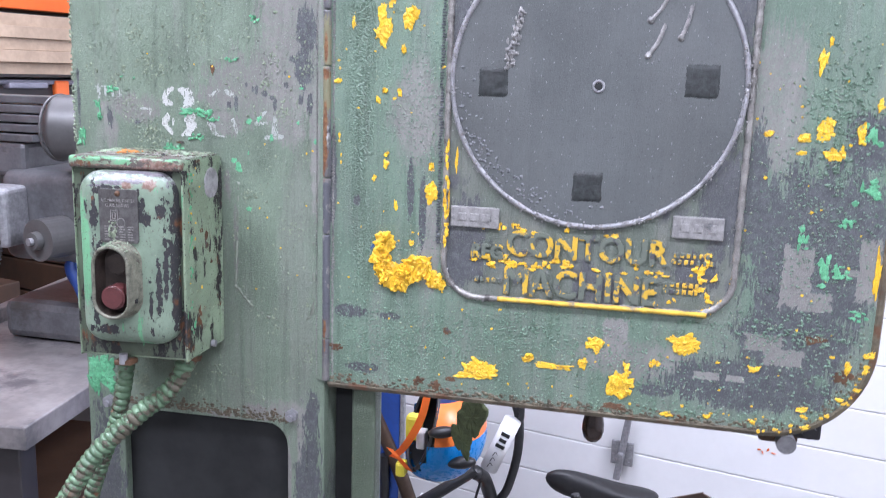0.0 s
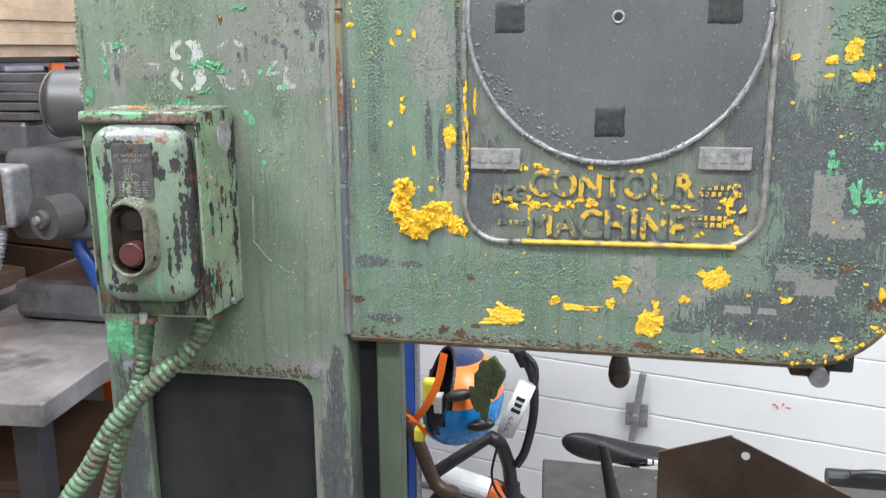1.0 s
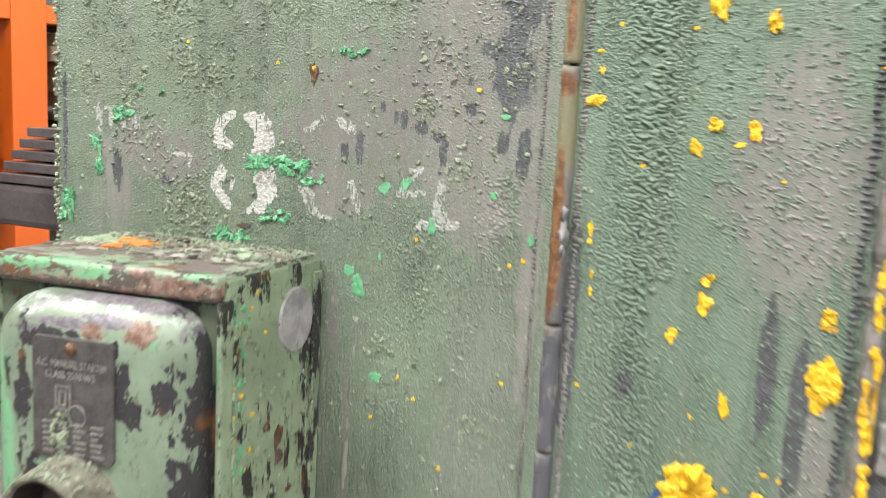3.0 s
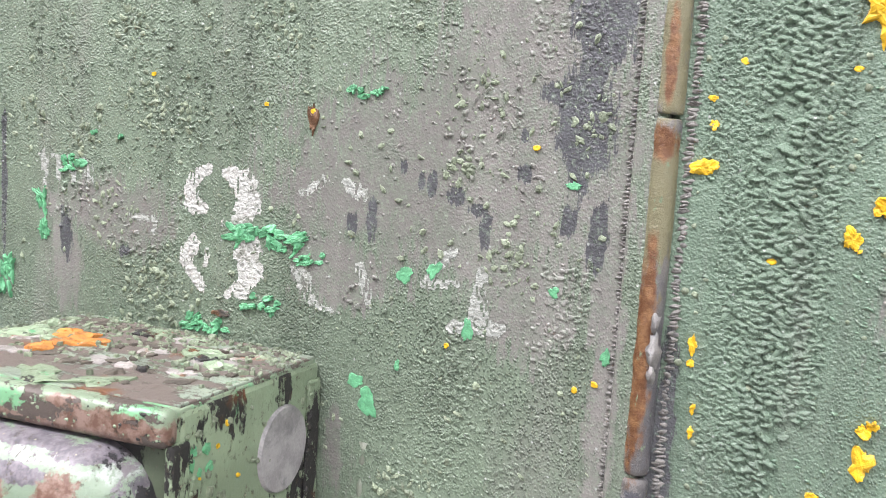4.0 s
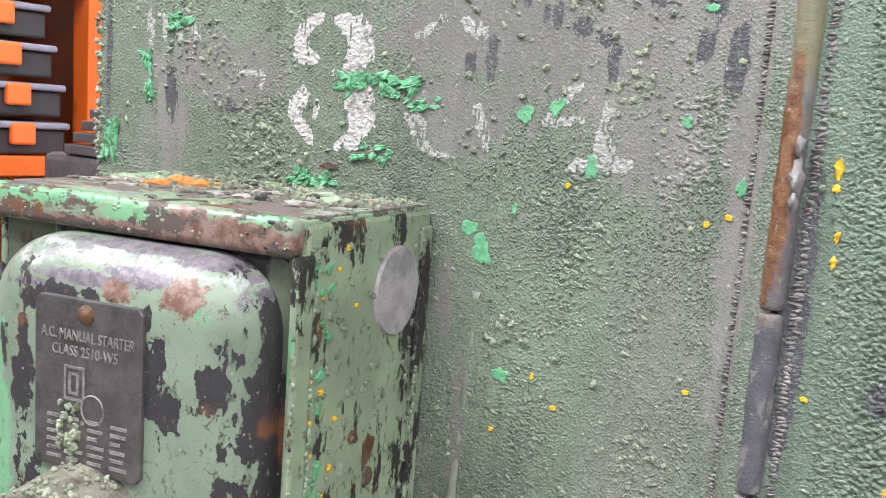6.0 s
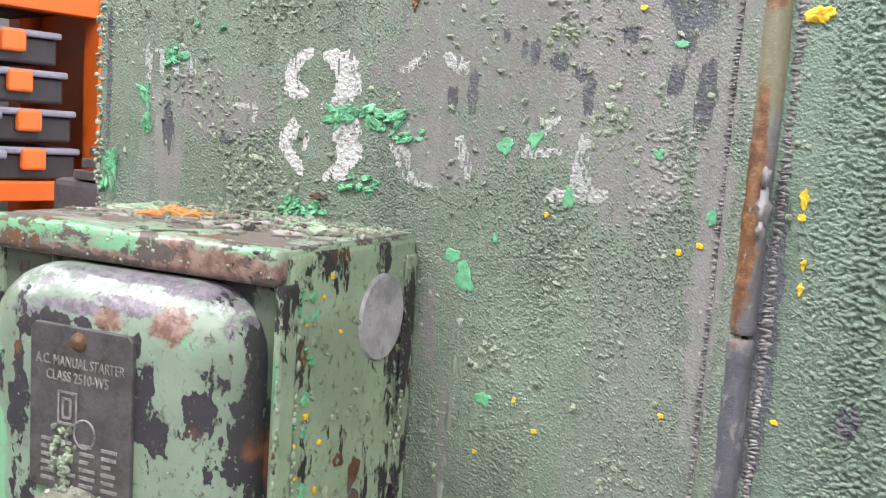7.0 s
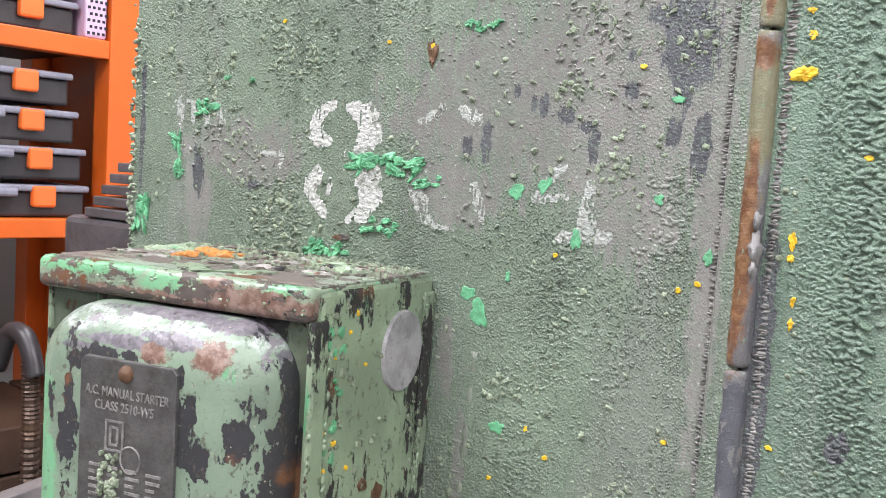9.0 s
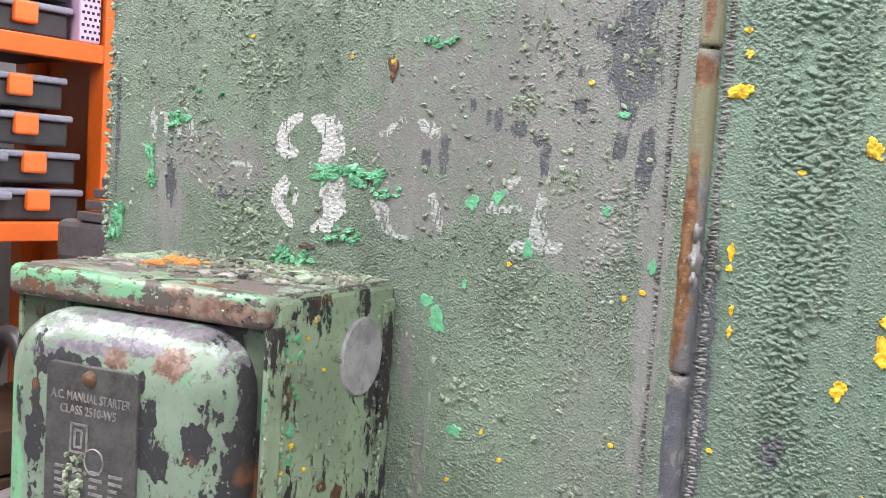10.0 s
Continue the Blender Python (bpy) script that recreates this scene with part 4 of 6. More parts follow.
for spots, y, h in ((YELLOW_DOOR, W, 0.0011), (YELLOW_EDGE, W, 0.0008), (YELLOW_RIGHT, W, 0.0009), (YELLOW_LOW, W, 0.0010), (YELLOW_PLATE, YP, 0.0009)):
    for x, z, rx, rz in spots:
        pieces = min(16, int(rx * rz * 100000))
        if pieces < 2 or rx > 4 * rz or rz > 4 * rx:
            bm = bmesh.new()
            flake(bm, x, z, rx, rz, h, 0.7, 0.55, 30, y)
            part("yellow_flake", bm, M_YELLOW, door)
            continue
        for k in range(pieces):
            a, r = random.uniform(0, 6.283), random.uniform(0.1, 0.72)
            q = random.uniform(0.3, 0.6)
            bm = bmesh.new()
            flake(bm, x + rx * r * math.cos(a), z + rz * r * math.sin(a), rx * q, rz * q, h * random.uniform(0.6, 1.6), 0.8, 0.6, 20, y, random.gauss(0, 0.4))
            part("yellow_flake", bm, M_YELLOW, door)
for k in range(13):  # yellow left on the upright bead
    bm = bmesh.new()
    flake(bm, -0.2095 + random.gauss(0, 0.0008), 1.475 + 0.0085 * k + random.gauss(0, 0.002), random.uniform(0.0012, 0.0024), random.uniform(0.003, 0.0065), 0.0012, 0.6, 0.5, 16, W - 0.0042)
    part("yellow_flake", bm, M_YELLOW, door)
# the large crumpled scab
for x, z, rx, rz in ((-0.278, 1.465, 0.0125, 0.014), (-0.283, 1.446, 0.0115, 0.013), (-0.265, 1.430, 0.022, 0.0165), (-0.241, 1.440, 0.0165, 0.014), (-0.222, 1.430, 0.009, 0.010), (-0.213, 1.424, 0.006, 0.006)):
    bm = bmesh.new()
    flake(bm, x, z, rx, rz, 0.0022, 0.5, 0.5, 40)
    part("yellow_scab", bm, M_YELLOW, door, "crumpled scab of thick yellow paint")
    for k in range(int(rx * rz * 60000)):
        a, r = random.uniform(0, 6.283), math.sqrt(random.random()) * 0.85
        bm = bmesh.new()
        flake(bm, x + rx * r * math.cos(a), z + rz * r * math.sin(a), random.uniform(0.003, 0.0065), random.uniform(0.0025, 0.005), random.uniform(0.002, 0.0062), 0.6, 0.6, 12, lean=random.uniform(0, 3))
        part("yellow_scab", bm, M_YELLOW, door)
bm = bmesh.new()
stroke(bm, [(-0.294, 1.458), (-0.290, 1.463), (-0.287, 1.469)], 0.002, 0.0006)
part("blue_mark", bm, M_BLUE, door)
# wrinkled blisters beside the hinge, the largest in one upright band
relief = Relief(-0.336, -0.222, 1.303, 1.75, 0.0004)
band = relief.cloud(0.012, 0.05)
x = -0.3325
while x < -0.283:  # upright columns of stacked wrinkles, widest in the middle of the band
    wide = 0.0017 + 0.0026 * math.exp(-((x + 0.307) / 0.011) ** 2)
    z = 1.306 + random.uniform(0, 0.002)
    while z < 1.749:
        i, j = int((x + 0.336) / 0.0004), int((z - 1.303) / 0.0004)
        full = 0.75 if z > 1.56 else 0.3 if z > 1.47 else -0.15
        size = wide * (1.0 if z > 1.54 else 0.75) * random.uniform(0.75, 1.2)
        if band[j, i] + full - (0.8 if x < -0.327 or x > -0.292 else 0.0) + random.gauss(0, 0.25) > 0:
            relief.dome(x + random.gauss(0, 0.22 * wide), z, 0.60 * size, 0.27 * size, 0.36 * size, random.gauss(-0.1, 0.4), 0.55, 0.42)
        z += 0.46 * size * random.uniform(0.8, 1.2)
    x += 0.78 * wide
for k in range(5200):
    x, z = random.uniform(-0.333, -0.2225), random.uniform(1.306, 1.748)
    if band[int((z - 1.303) / 0.0004), int((x + 0.336) / 0.0004)] + random.gauss(0, 0.25) < 0.15:
        continue
    size = random.uniform(0.4, 0.85)
    relief.dome(x, z, 0.0018 * size, 0.0010 * size, 0.0010 * size, random.gauss(-0.2, 0.45), 0.5, 0.35)
add_relief("blistered_paint", relief.mesh("blistered_paint", M_DOOR, relief.proud()), door, "upright bands of wrinkled blistered green paint")["kind"] = "stuff"
# blisters, in bands
bm = bmesh.new()
for cx, cz, sx, sz, count, size in ((-0.26, 1.36, 0.06, 0.02, 900, 0.75), (-0.05, 1.345, 0.09, 0.022, 900, 0.75), (-0.26, 1.50, 0.03, 0.09, 500, 0.6), (0.15, 1.45, 0.05, 0.08, 500, 0.8), (0.17, 1.62, 0.016, 0.03, 350, 1.1), (-0.10, 1.372, 0.07, 0.012, 300, 0.9),
                                    (0.14, 1.405, 0.04, 0.008, 160, 1.1), (0.05, 1.40, 0.03, 0.02, 150, 0.9), (0.19, 1.34, 0.02, 0.03, 150, 1.1), (0.07, 1.31, 0.06, 0.006, 160, 1.0), (-0.29, 1.45, 0.03, 0.02, 240, 0.8), (-0.27, 1.335, 0.05, 0.02, 900, 0.7), (-0.15, 1.39, 0.06, 0.012, 500, 0.7), (0.17, 1.53, 0.03, 0.05, 500, 0.8), (-0.245, 1.63, 0.02, 0.06, 500, 0.6)):
    for k in range(count):
        x, z = random.gauss(cx, sx), random.gauss(cz, sz)
        if x < -0.334 or not on_door(x, z) or z > 1.9 or (-0.205 < x < 0.085 and z > 1.41):
            continue
        s = size * random.uniform(0.6, 1.25)
        lump(bm, x, z, 0.0018 * s, 0.0009 * s, 0.0013 * s, seg=7, lean=random.gauss(-0.3, 0.3))
part("blistered_paint", bm, M_BLISTER, door, "bands of wrinkled blistered paint", True)["kind"] = "stuff"
bm = bmesh.new()  # saw-toothed paint ridge beside the frame
for k in range(110):
    lump(bm, -0.2185 + random.uniform(-0.0008, 0.0008), 1.47 + k * 0.003, random.uniform(0.0018, 0.003), 0.0011, random.uniform(0.0012, 0.0024), seg=7)
part("weld", bm, M_SLATEPART, door, smooth=True)
for x, z, rx, rz in ((0.186, 1.52, 0.006, 0.006), (0.17, 1.47, 0.008, 0.012), (0.187, 1.468, 0.008, 0.004), (0.158, 1.61, 0.004, 0.006), (0.20, 1.60, 0.007, 0.012), (0.205, 1.43, 0.006, 0.005), (0.148, 1.50, 0.006, 0.008), (0.205, 1.55, 0.01, 0.012)):
    for k in range(9):
        bm = bmesh.new()
        flake(bm, x + random.gauss(0, rx * 0.7), z + random.gauss(0, rz * 0.7), rx * random.uniform(0.15, 0.5), rz * random.uniform(0.15, 0.5), 0.0008, 0.5, 0.6, 14)
        part("green_flake", bm, M_CHIP, door)
for x, z, rx, rz in ((-0.236, 1.312, 0.007, 0.005), (-0.215, 1.309, 0.006, 0.006), (-0.20, 1.318, 0.005, 0.003), (-0.333, 1.341, 0.008, 0.004), (-0.205, 1.372, 0.004, 0.004), (0.20, 1.365, 0.01, 0.008), (0.17, 1.40, 0.01, 0.004), (-0.02, 1.308, 0.014, 0.004)):
    bm = bmesh.new()
    flake(bm, x, z, rx, rz, 0.0005, 0.4, 0.7, 24)
    part("rust_spot", bm, M_RUST, door)
bm = bmesh.new()
for k in range(1200):  # crumbs and specks over the whole door
    x, z = random.uniform(-0.335, 0.215), random.uniform(1.31, 1.75)
    s = random.uniform(0.0005, 0.0014)
    if on_door(x, z):
        lump(bm, x, z, s, s, s * 0.8, seg=6)
part("paint_grit", bm, M_CRUMB, door, smooth=True)["kind"] = "stuff"
bm = bmesh.new()
for k in range(120):
    x, z = random.uniform(-0.335, 0.215), 1.31 + 0.4 * random.random() ** 1.4
    s = random.uniform(0.0006, 0.0016)
    if on_door(x, z):
        flake(bm, x, z, s * random.uniform(0.8, 1.8), s, 0.0006, 0.3, 0.6, 9)
part("yellow_speckle", bm, M_YELLOW, door)["kind"] = "stuff"

bm = bmesh.new()
for k in range(420):  # scaly worn strip along the lower edge
    x = random.uniform(-0.34, 0.14)
    s = random.uniform(0.0006, 0.0022)
    lump(bm, x, 1.299 + abs(random.gauss(0, 0.005)), s * 1.5, s, s * 0.6, seg=6)
for k in range(160):
    a = radians(random.uniform(-90, -5))
    r = 0.096 - abs(random.gauss(0, 0.006))
    s = random.uniform(0.0006, 0.002)
    lump(bm, 0.129 + r * math.cos(a), 1.394 + r * math.sin(a), s, s, s * 0.7, seg=6)
part("scale", bm, M_LIP, door, "rusty scale along the edge", True)["kind"] = "stuff"
for k in range(26):
    a = radians(random.uniform(-92, 0))
    r = 0.0955 - abs(random.gauss(0, 0.004))
    bm = bmesh.new()
    flake(bm, 0.129 + r * math.cos(a), 1.394 + r * math.sin(a), random.uniform(0.0012, 0.004), random.uniform(0.001, 0.0025), 0.001, 0.6, 0.6, 14)
    part("yellow_flake", bm, M_YELLOW, door)

# ---- stencilled number and flakes on the column ----
relief = Relief(-0.6555, -0.358, 1.395, 1.70, 0.0004)
bare = np.min([np.hypot((relief.x - x) / rx, (relief.z - z) / rz) for x, z, rx, rz in TAUPE_COLUMN[:7]], axis=0) + 0.5 * relief.cloud(0.006, 0.014)
drifts = relief.cloud(0.011, 0.04) + 0.6 * relief.cloud(0.004, 0.009)
for k in range(24000):
    i, j = random.randrange(relief.nx), random.randrange(relief.nz)
    if drifts[j, i] + random.gauss(0, 0.35) < (0.1 if bare[j, i] > 1.0 else 1.25):
        continue
    s = random.uniform(0.35, 1.0) * (1.0 + 0.35 * drifts[j, i])
    relief.dome(relief.x[j, i], relief.z[j, i], 0.00095 * s, 0.00075 * s, 0.00044 * s, random.uniform(-0.6, 0.3), 0.3, 0.35)
# the strongly wrinkled run beside the stencilled four
for k in range(480):
    x, z = random.choice(((random.gauss(-0.414, 0.006), random.uniform(1.53, 1.575)), (random.gauss(-0.428, 0.010), random.uniform(1.40, 1.50)), (random.gauss(-0.375, 0.005), random.uniform(1.565, 1.60))))
    s = random.uniform(0.6, 1.15)
    relief.dome(x, z, 0.0012 * s, 0.0008 * s, 0.0006 * s, random.gauss(-0.2, 0.4), 0.4, 0.5)
# curled cracks and crumbs of lifted paint
NESTS = [(-0.605, 1.602), (-0.588, 1.610), (-0.570, 1.585), (-0.572, 1.665), (-0.552, 1.672), (-0.605, 1.655), (-0.407, 1.655), (-0.404, 1.638), (-0.560, 1.573), (-0.548, 1.640), (-0.500, 1.680), (-0.62, 1.68)]
for k in range(110):
    x, z = random.choice(NESTS)
    x, z, a = x + random.gauss(0, 0.010), z + random.gauss(0, 0.008), random.uniform(0, 6.283)
    for q in range(random.randrange(4, 18)):
        a += random.gauss(0, 0.35)
        x, z = x + 0.0004 * math.cos(a), z + 0.0004 * math.sin(a)
        relief.dome(x, z, 0.0005, 0.0005, random.uniform(0.0004, 0.0008), 0, 0, 0.6)
for k in range(330):
    x, z = random.choice(NESTS + [(-0.56, 1.57), (-0.545, 1.575), (-0.53, 1.645), (-0.458, 1.573)])
    s = random.uniform(0.4, 1.0)
    relief.dome(x + random.gauss(0, 0.009), z + random.gauss(0, 0.008), 0.0014 * s, 0.0010 * s, 0.0013 * s, random.uniform(0, 3), 0.3, 0.7)
add_relief("pimpled_paint", relief.mesh("pimpled_paint", M_COLUMN, relief.proud()), column, "pimpled and cracked green paint")["kind"] = "stuff"
relief.wear = 0.5 * relief.cloud(0.0009, 0.0016) + 0.5 * relief.cloud(0.0025, 0.006)
relief.grain = 0.7 * relief.cloud(0.0008, 0.0026) + 0.5 * relief.cloud(0.003, 0.008)
relief.h = np.maximum(relief.h, 0.0)
EIGHT = (((-0.5298, 1.6225, 0.005), (-0.537, 1.6185, 0.007), (-0.5395, 1.6128, 0.007), (-0.5372, 1.6075, 0.009), (-0.5325, 1.6060, 0.006)), ((-0.5200, 1.6215, 0.006), (-0.5105, 1.6175, 0.012), (-0.5085, 1.6106, 0.0135), (-0.512, 1.6046, 0.011), (-0.523, 1.6006, 0.003)),
         ((-0.5372, 1.5912, 0.008), (-0.5411, 1.5848, 0.007), (-0.5374, 1.5781, 0.006), (-0.5301, 1.5726, 0.005)), ((-0.5296, 1.5891, 0.003), (-0.5301, 1.5821, 0.003)), ((-0.5090, 1.5905, 0.0145), (-0.5070, 1.5822, 0.012), (-0.5105, 1.5751, 0.009), (-0.5188, 1.5713, 0.004)))
ZERO = (((-0.4827, 1.6164, 0.004), (-0.4738, 1.6223, 0.0045)), ((-0.463, 1.6218, 0.006), (-0.4583, 1.6188, 0.007)), ((-0.4822, 1.5856, 0.009), (-0.4797, 1.5776, 0.007), (-0.4746, 1.5723, 0.003), (-0.4635, 1.5717, 0.0016)), ((-0.4559, 1.5891, 0.006), (-0.4515, 1.5784, 0.006)))
FOUR = (((-0.4180, 1.6010, 0.0045), (-0.4274, 1.589, 0.005)), ((-0.429, 1.5875, 0.0045), (-0.4162, 1.5889, 0.004)), ((-0.4064, 1.594, 0.005), (-0.4067, 1.5792, 0.0085)), ((-0.4164, 1.5730, 0.0055), (-0.3979, 1.5750, 0.006)))
LETTER = (((-0.6232, 1.6222, 0.006), (-0.6238, 1.6098, 0.004)), ((-0.6150, 1.6210, 0.004), (-0.6142, 1.6115, 0.003)), ((-0.6065, 1.6205, 0.005), (-0.6055, 1.6125, 0.004)), ((-0.5966, 1.62, 0.005), (-0.596, 1.6108, 0.005)), ((-0.6271, 1.6221, 0.002), (-0.5955, 1.6218, 0.002)), ((-0.5714, 1.5991, 0.0033), (-0.5576, 1.5989, 0.0033)), ((-0.5576, 1.5989, 0.003), (-0.5584, 1.5935, 0.003)))
for lines, worn, cut, m in ((EIGHT, 0.4, -0.62, M_WHITE), (ZERO, 0.6, -0.32, M_WHITETHIN), (FOUR, 0.35, -0.62, M_WHITETHIN), (LETTER, 0.45, -0.45, M_WHITETHIN)):
    taken = np.zeros(relief.h.shape, dtype=bool)
    for line in lines:
        cells = relief.brush(line, worn, cut) & ~taken
        taken |= cells
        add_relief("stencil_stroke", relief.mesh("stencil_stroke", m, cells, 0.00014), column, "worn white stencil paint")
for x, z, rx, rz, n in ((-0.457, 1.656, 0.0085, 0.0025, 7), (-0.593, 1.633, 0.0035, 0.0015, 2), (-0.577, 1.633, 0.003, 0.0015, 2), (-0.605, 1.619, 0.008, 0.004, 6), (-0.625, 1.596, 0.0028, 0.010, 7), (-0.623, 1.586, 0.003, 0.0025, 3), (-0.648, 1.564, 0.005, 0.0085, 9),
                        (-0.501, 1.5965, 0.019, 0.004, 16), (-0.479, 1.591, 0.0085, 0.0025, 6), (-0.501, 1.570, 0.0105, 0.0032, 7), (-0.530, 1.557, 0.0125, 0.003, 12), (-0.637, 1.274, 0.017, 0.02, 30), (-0.43, 1.70, 0.006, 0.004, 5)):
    for k in range(int(n * 1.8)):
        bm = bmesh.new()
        flake(bm, x + random.uniform(-0.9, 0.9) * rx, z + random.uniform(-0.9, 0.9) * rz, max(0.0009, rx * random.uniform(0.1, 0.28)), max(0.0008, rz * random.uniform(0.2, 0.5)), random.uniform(0.0005, 0.0015), 0.6, 0.6, 14, lean=random.gauss(0.3, 0.5))
        part("green_flake", bm, M_CHIP, column)
for x, z, rx, rz, lean in ((-0.437, 1.590, 0.003, 0.003, 0), (-0.425, 1.593, 0.0022, 0.0042, -0.7), (-0.410, 1.573, 0.0022, 0.0045, 0), (-0.456, 1.546, 0.0035, 0.0025, 0.2), (-0.450, 1.538, 0.0036, 0.0062, 0.35), (-0.438, 1.492, 0.0033, 0.0025, 0), (-0.438, 1.555, 0.001, 0.002, 0),
                           (-0.375, 1.628, 0.0025, 0.0015, 0), (-0.359, 1.571, 0.0016, 0.0028, 0), (-0.379, 1.591, 0.0018, 0.0018, 0), (-0.6, 1.62, 0.003, 0.002, 0)):
    bm = bmesh.new()
    flake(bm, x, z, rx, rz, 0.0006, 0.35, 0.45, 24, lean=lean)
    part("green_flake", bm, M_CHIP, column)
for x, z, rx, rz in ((-0.480, 1.645, 0.0022, 0.0055), (-0.521, 1.563, 0.0045, 0.002)):
    bm = bmesh.new()
    flake(bm, x, z, rx, rz, 0.0007, 0.6, 0.6, 20)
    part("rust_spot", bm, M_RUST, column)
bm = bmesh.new()
for x, z in ((-0.425, 1.494), (-0.418, 1.566), (-0.369, 1.558), (-0.362, 1.561), (-0.369, 1.500), (-0.416, 1.484), (-0.502, 1.650), (-0.389, 1.640), (-0.480, 1.648), (-0.56, 1.66), (-0.44, 1.47), (-0.40, 1.45), (-0.38, 1.42), (-0.43, 1.40)):
    flake(bm, x, z, random.uniform(0.0008, 0.0014), random.uniform(0.0008, 0.0014), 0.0007, 0.3, 0.5, 10)
part("yellow_speckle", bm, M_YELLOW, column)["kind"] = "stuff"
bm = bmesh.new()
spots = [(random.uniform(-0.65, -0.36), random.uniform(1.26, 1.75)) for k in range(30)] + [(-0.56, 1.575), (-0.58, 1.60), (-0.545, 1.64), (-0.56, 1.65), (-0.41, 1.66), (-0.415, 1.63), (-0.55, 1.565), (-0.60, 1.63)]
for k in range(2500):
    x, z = random.choice(spots) if random.random() < 0.65 else (random.uniform(-0.652, -0.362), random.uniform(1.25, 1.75))
    x, z = x + random.gauss(0, 0.007), z + random.gauss(0, 0.007)
    if -0.655 < x < -0.36:
        s = random.uniform(0.3, 1.0) ** 2 * 0.0019
        lump(bm, x, z, s * 1.2, s * random.uniform(0.4, 1.0), s * random.uniform(0.4, 1.0), seg=6, lean=random.uniform(0, 3))
part("paint_grit", bm, M_CRUMB, column, "crumbs of lifted paint")["kind"] = "stuff"
bm = bmesh.new()  # wrinkled runs, fine blisters
for cx, cz, sx, sz, count in ((-0.415, 1.545, 0.004, 0.016, 120), (-0.43, 1.48, 0.008, 0.03, 220), (-0.395, 1.53, 0.014, 0.03, 220), (-0.41, 1.41, 0.03, 0.04, 200), (-0.45, 1.66, 0.03, 0.03, 180), (-0.55, 1.67, 0.04, 0.03, 200)):
    for k in range(count):
        s = random.uniform(0.5, 1.1)
        x = random.gauss(cx, sx)
        if -0.65 < x < -0.362:
            lump(bm, x, random.gauss(cz, sz), 0.0011 * s, 0.0007 * s, 0.0006 * s, seg=6, lean=random.gauss(-0.4, 0.3))
part("blistered_paint", bm, M_COLUMN, column, smooth=True)["kind"] = "stuff"
bm = bmesh.new()  # pimples of old paint over the whole front, in uneven drifts
count = 0
while count < 2500:
    x, z = random.uniform(-0.654, -0.36), random.choice((random.uniform(1.27, 1.395), random.uniform(1.70, 1.74)))
    if noise.noise(Vector((x * 26, 3, z * 11))) + random.gauss(0, 0.28) < 0.02:
        continue
    count += 1
    s = random.uniform(0.25, 1.0) ** 1.7 * 0.0011
    a = random.uniform(0, 6.283)
    ring = [bm.verts.new((x + s * math.cos(a + 1.2566 * k), W - 0.00005, z + 0.8 * s * math.sin(a + 1.2566 * k))) for k in range(5)]
    top = bm.verts.new((x + random.gauss(0, 0.3 * s), W - s * random.uniform(0.5, 0.95), z + random.uniform(0, 0.4) * s))
    for k in range(5):
        bm.faces.new((ring[k], ring[(k + 1) % 5], top))
part("pimpled_paint", bm, M_COLUMN, column, "rough pimples in the brushed paint", True)["kind"] = "stuff"
# hardened run of sealant below the box
for line, r in (([(-0.4507, 1.522), (-0.4532, 1.4667), (-0.456, 1.4058), (-0.4521, 1.3977), (-0.4387, 1.3818), (-0.4241, 1.3721), (-0.4094, 1.3658), (-0.4028, 1.3702)], 0.0020), ([(-0.361, 1.46), (-0.3605, 1.42), (-0.362, 1.38), (-0.372, 1.366)], 0.0018)):
    bm = bmesh.new()
    pts = curve_points([(x, W + 0.0010, z) for x, z in line], 14)
    tube(bm, pts, lambda s: r * (0.75 + 1.3 * noise.noise(Vector((s * 210, r * 900, 0)))), 8)
    part("run", bm, M_RUN, column, "pale hardened paint run", True)
for x, z in ((-0.626, 1.242), (-0.386, 1.253)):
    bm = rod(bmesh.new(), (x, W - 0.007, z), (x, W, z), 0.0075, seg=6)
    rod(bm, (x, W - 0.010, z - 0.002), (x, W - 0.006, z - 0.002), 0.004, seg=8)
    part("bolt", bm, M_ZINC, column)
bm = bmesh.new()
for k in range(420):  # grimy scale along the head of the opening
    s = random.uniform(0.0005, 0.0020)
    lump(bm, random.uniform(-0.612, -0.388), 1.2415 + abs(random.gauss(0, 0.006)), s * 1.5, s, s * 0.5, seg=6)
part("scale", bm, M_LIP, column, "dirty scale over the opening", True)["kind"] = "stuff"
bm = bmesh.new()
for k in range(260):  # ragged paint on the left edge
    z = 1.3 + 0.45 * random.random()
    lump(bm, -0.656 + random.gauss(0, 0.0012), z, random.uniform(0.0006, 0.0022), random.uniform(0.0006, 0.002), random.uniform(0.0006, 0.002), seg=6)
part("paint_grit", bm, M_CRUMB, column, smooth=True)["kind"] = "stuff"

# lamp and guide rollers under the head
bulb = thing("lamp_bulb", (-0.048, 1.07, 1.20), "dark unlit bulb hanging under the saw's head", "light bulb")
bm = bmesh.new()
prof = [(0.0, 1.196), (0.006, 1.197), (0.0105, 1.202), (0.013, 1.211), (0.0125, 1.222), (0.0095, 1.235), (0.0075, 1.247), (0.0072, 1.27)]
tube(bm, [Vector((-0.048, 1.07, z)) for r, z in prof], lambda s: 0.001 + next((a[0] + (b[0] - a[0]) * (s + 1.196 - a[1]) / (b[1] - a[1]) for a, b in zip(prof, prof[1:]) if s + 1.196 <= b[1] + 1e-6), 0.0072), 20)
part("glass", bm, M_BULB, bulb, smooth=True)
part("socket", rod(bmesh.new(), (-0.048, 1.07, 1.262), (-0.048, 1.07, 1.30), 0.0125), M_DARK, bulb)
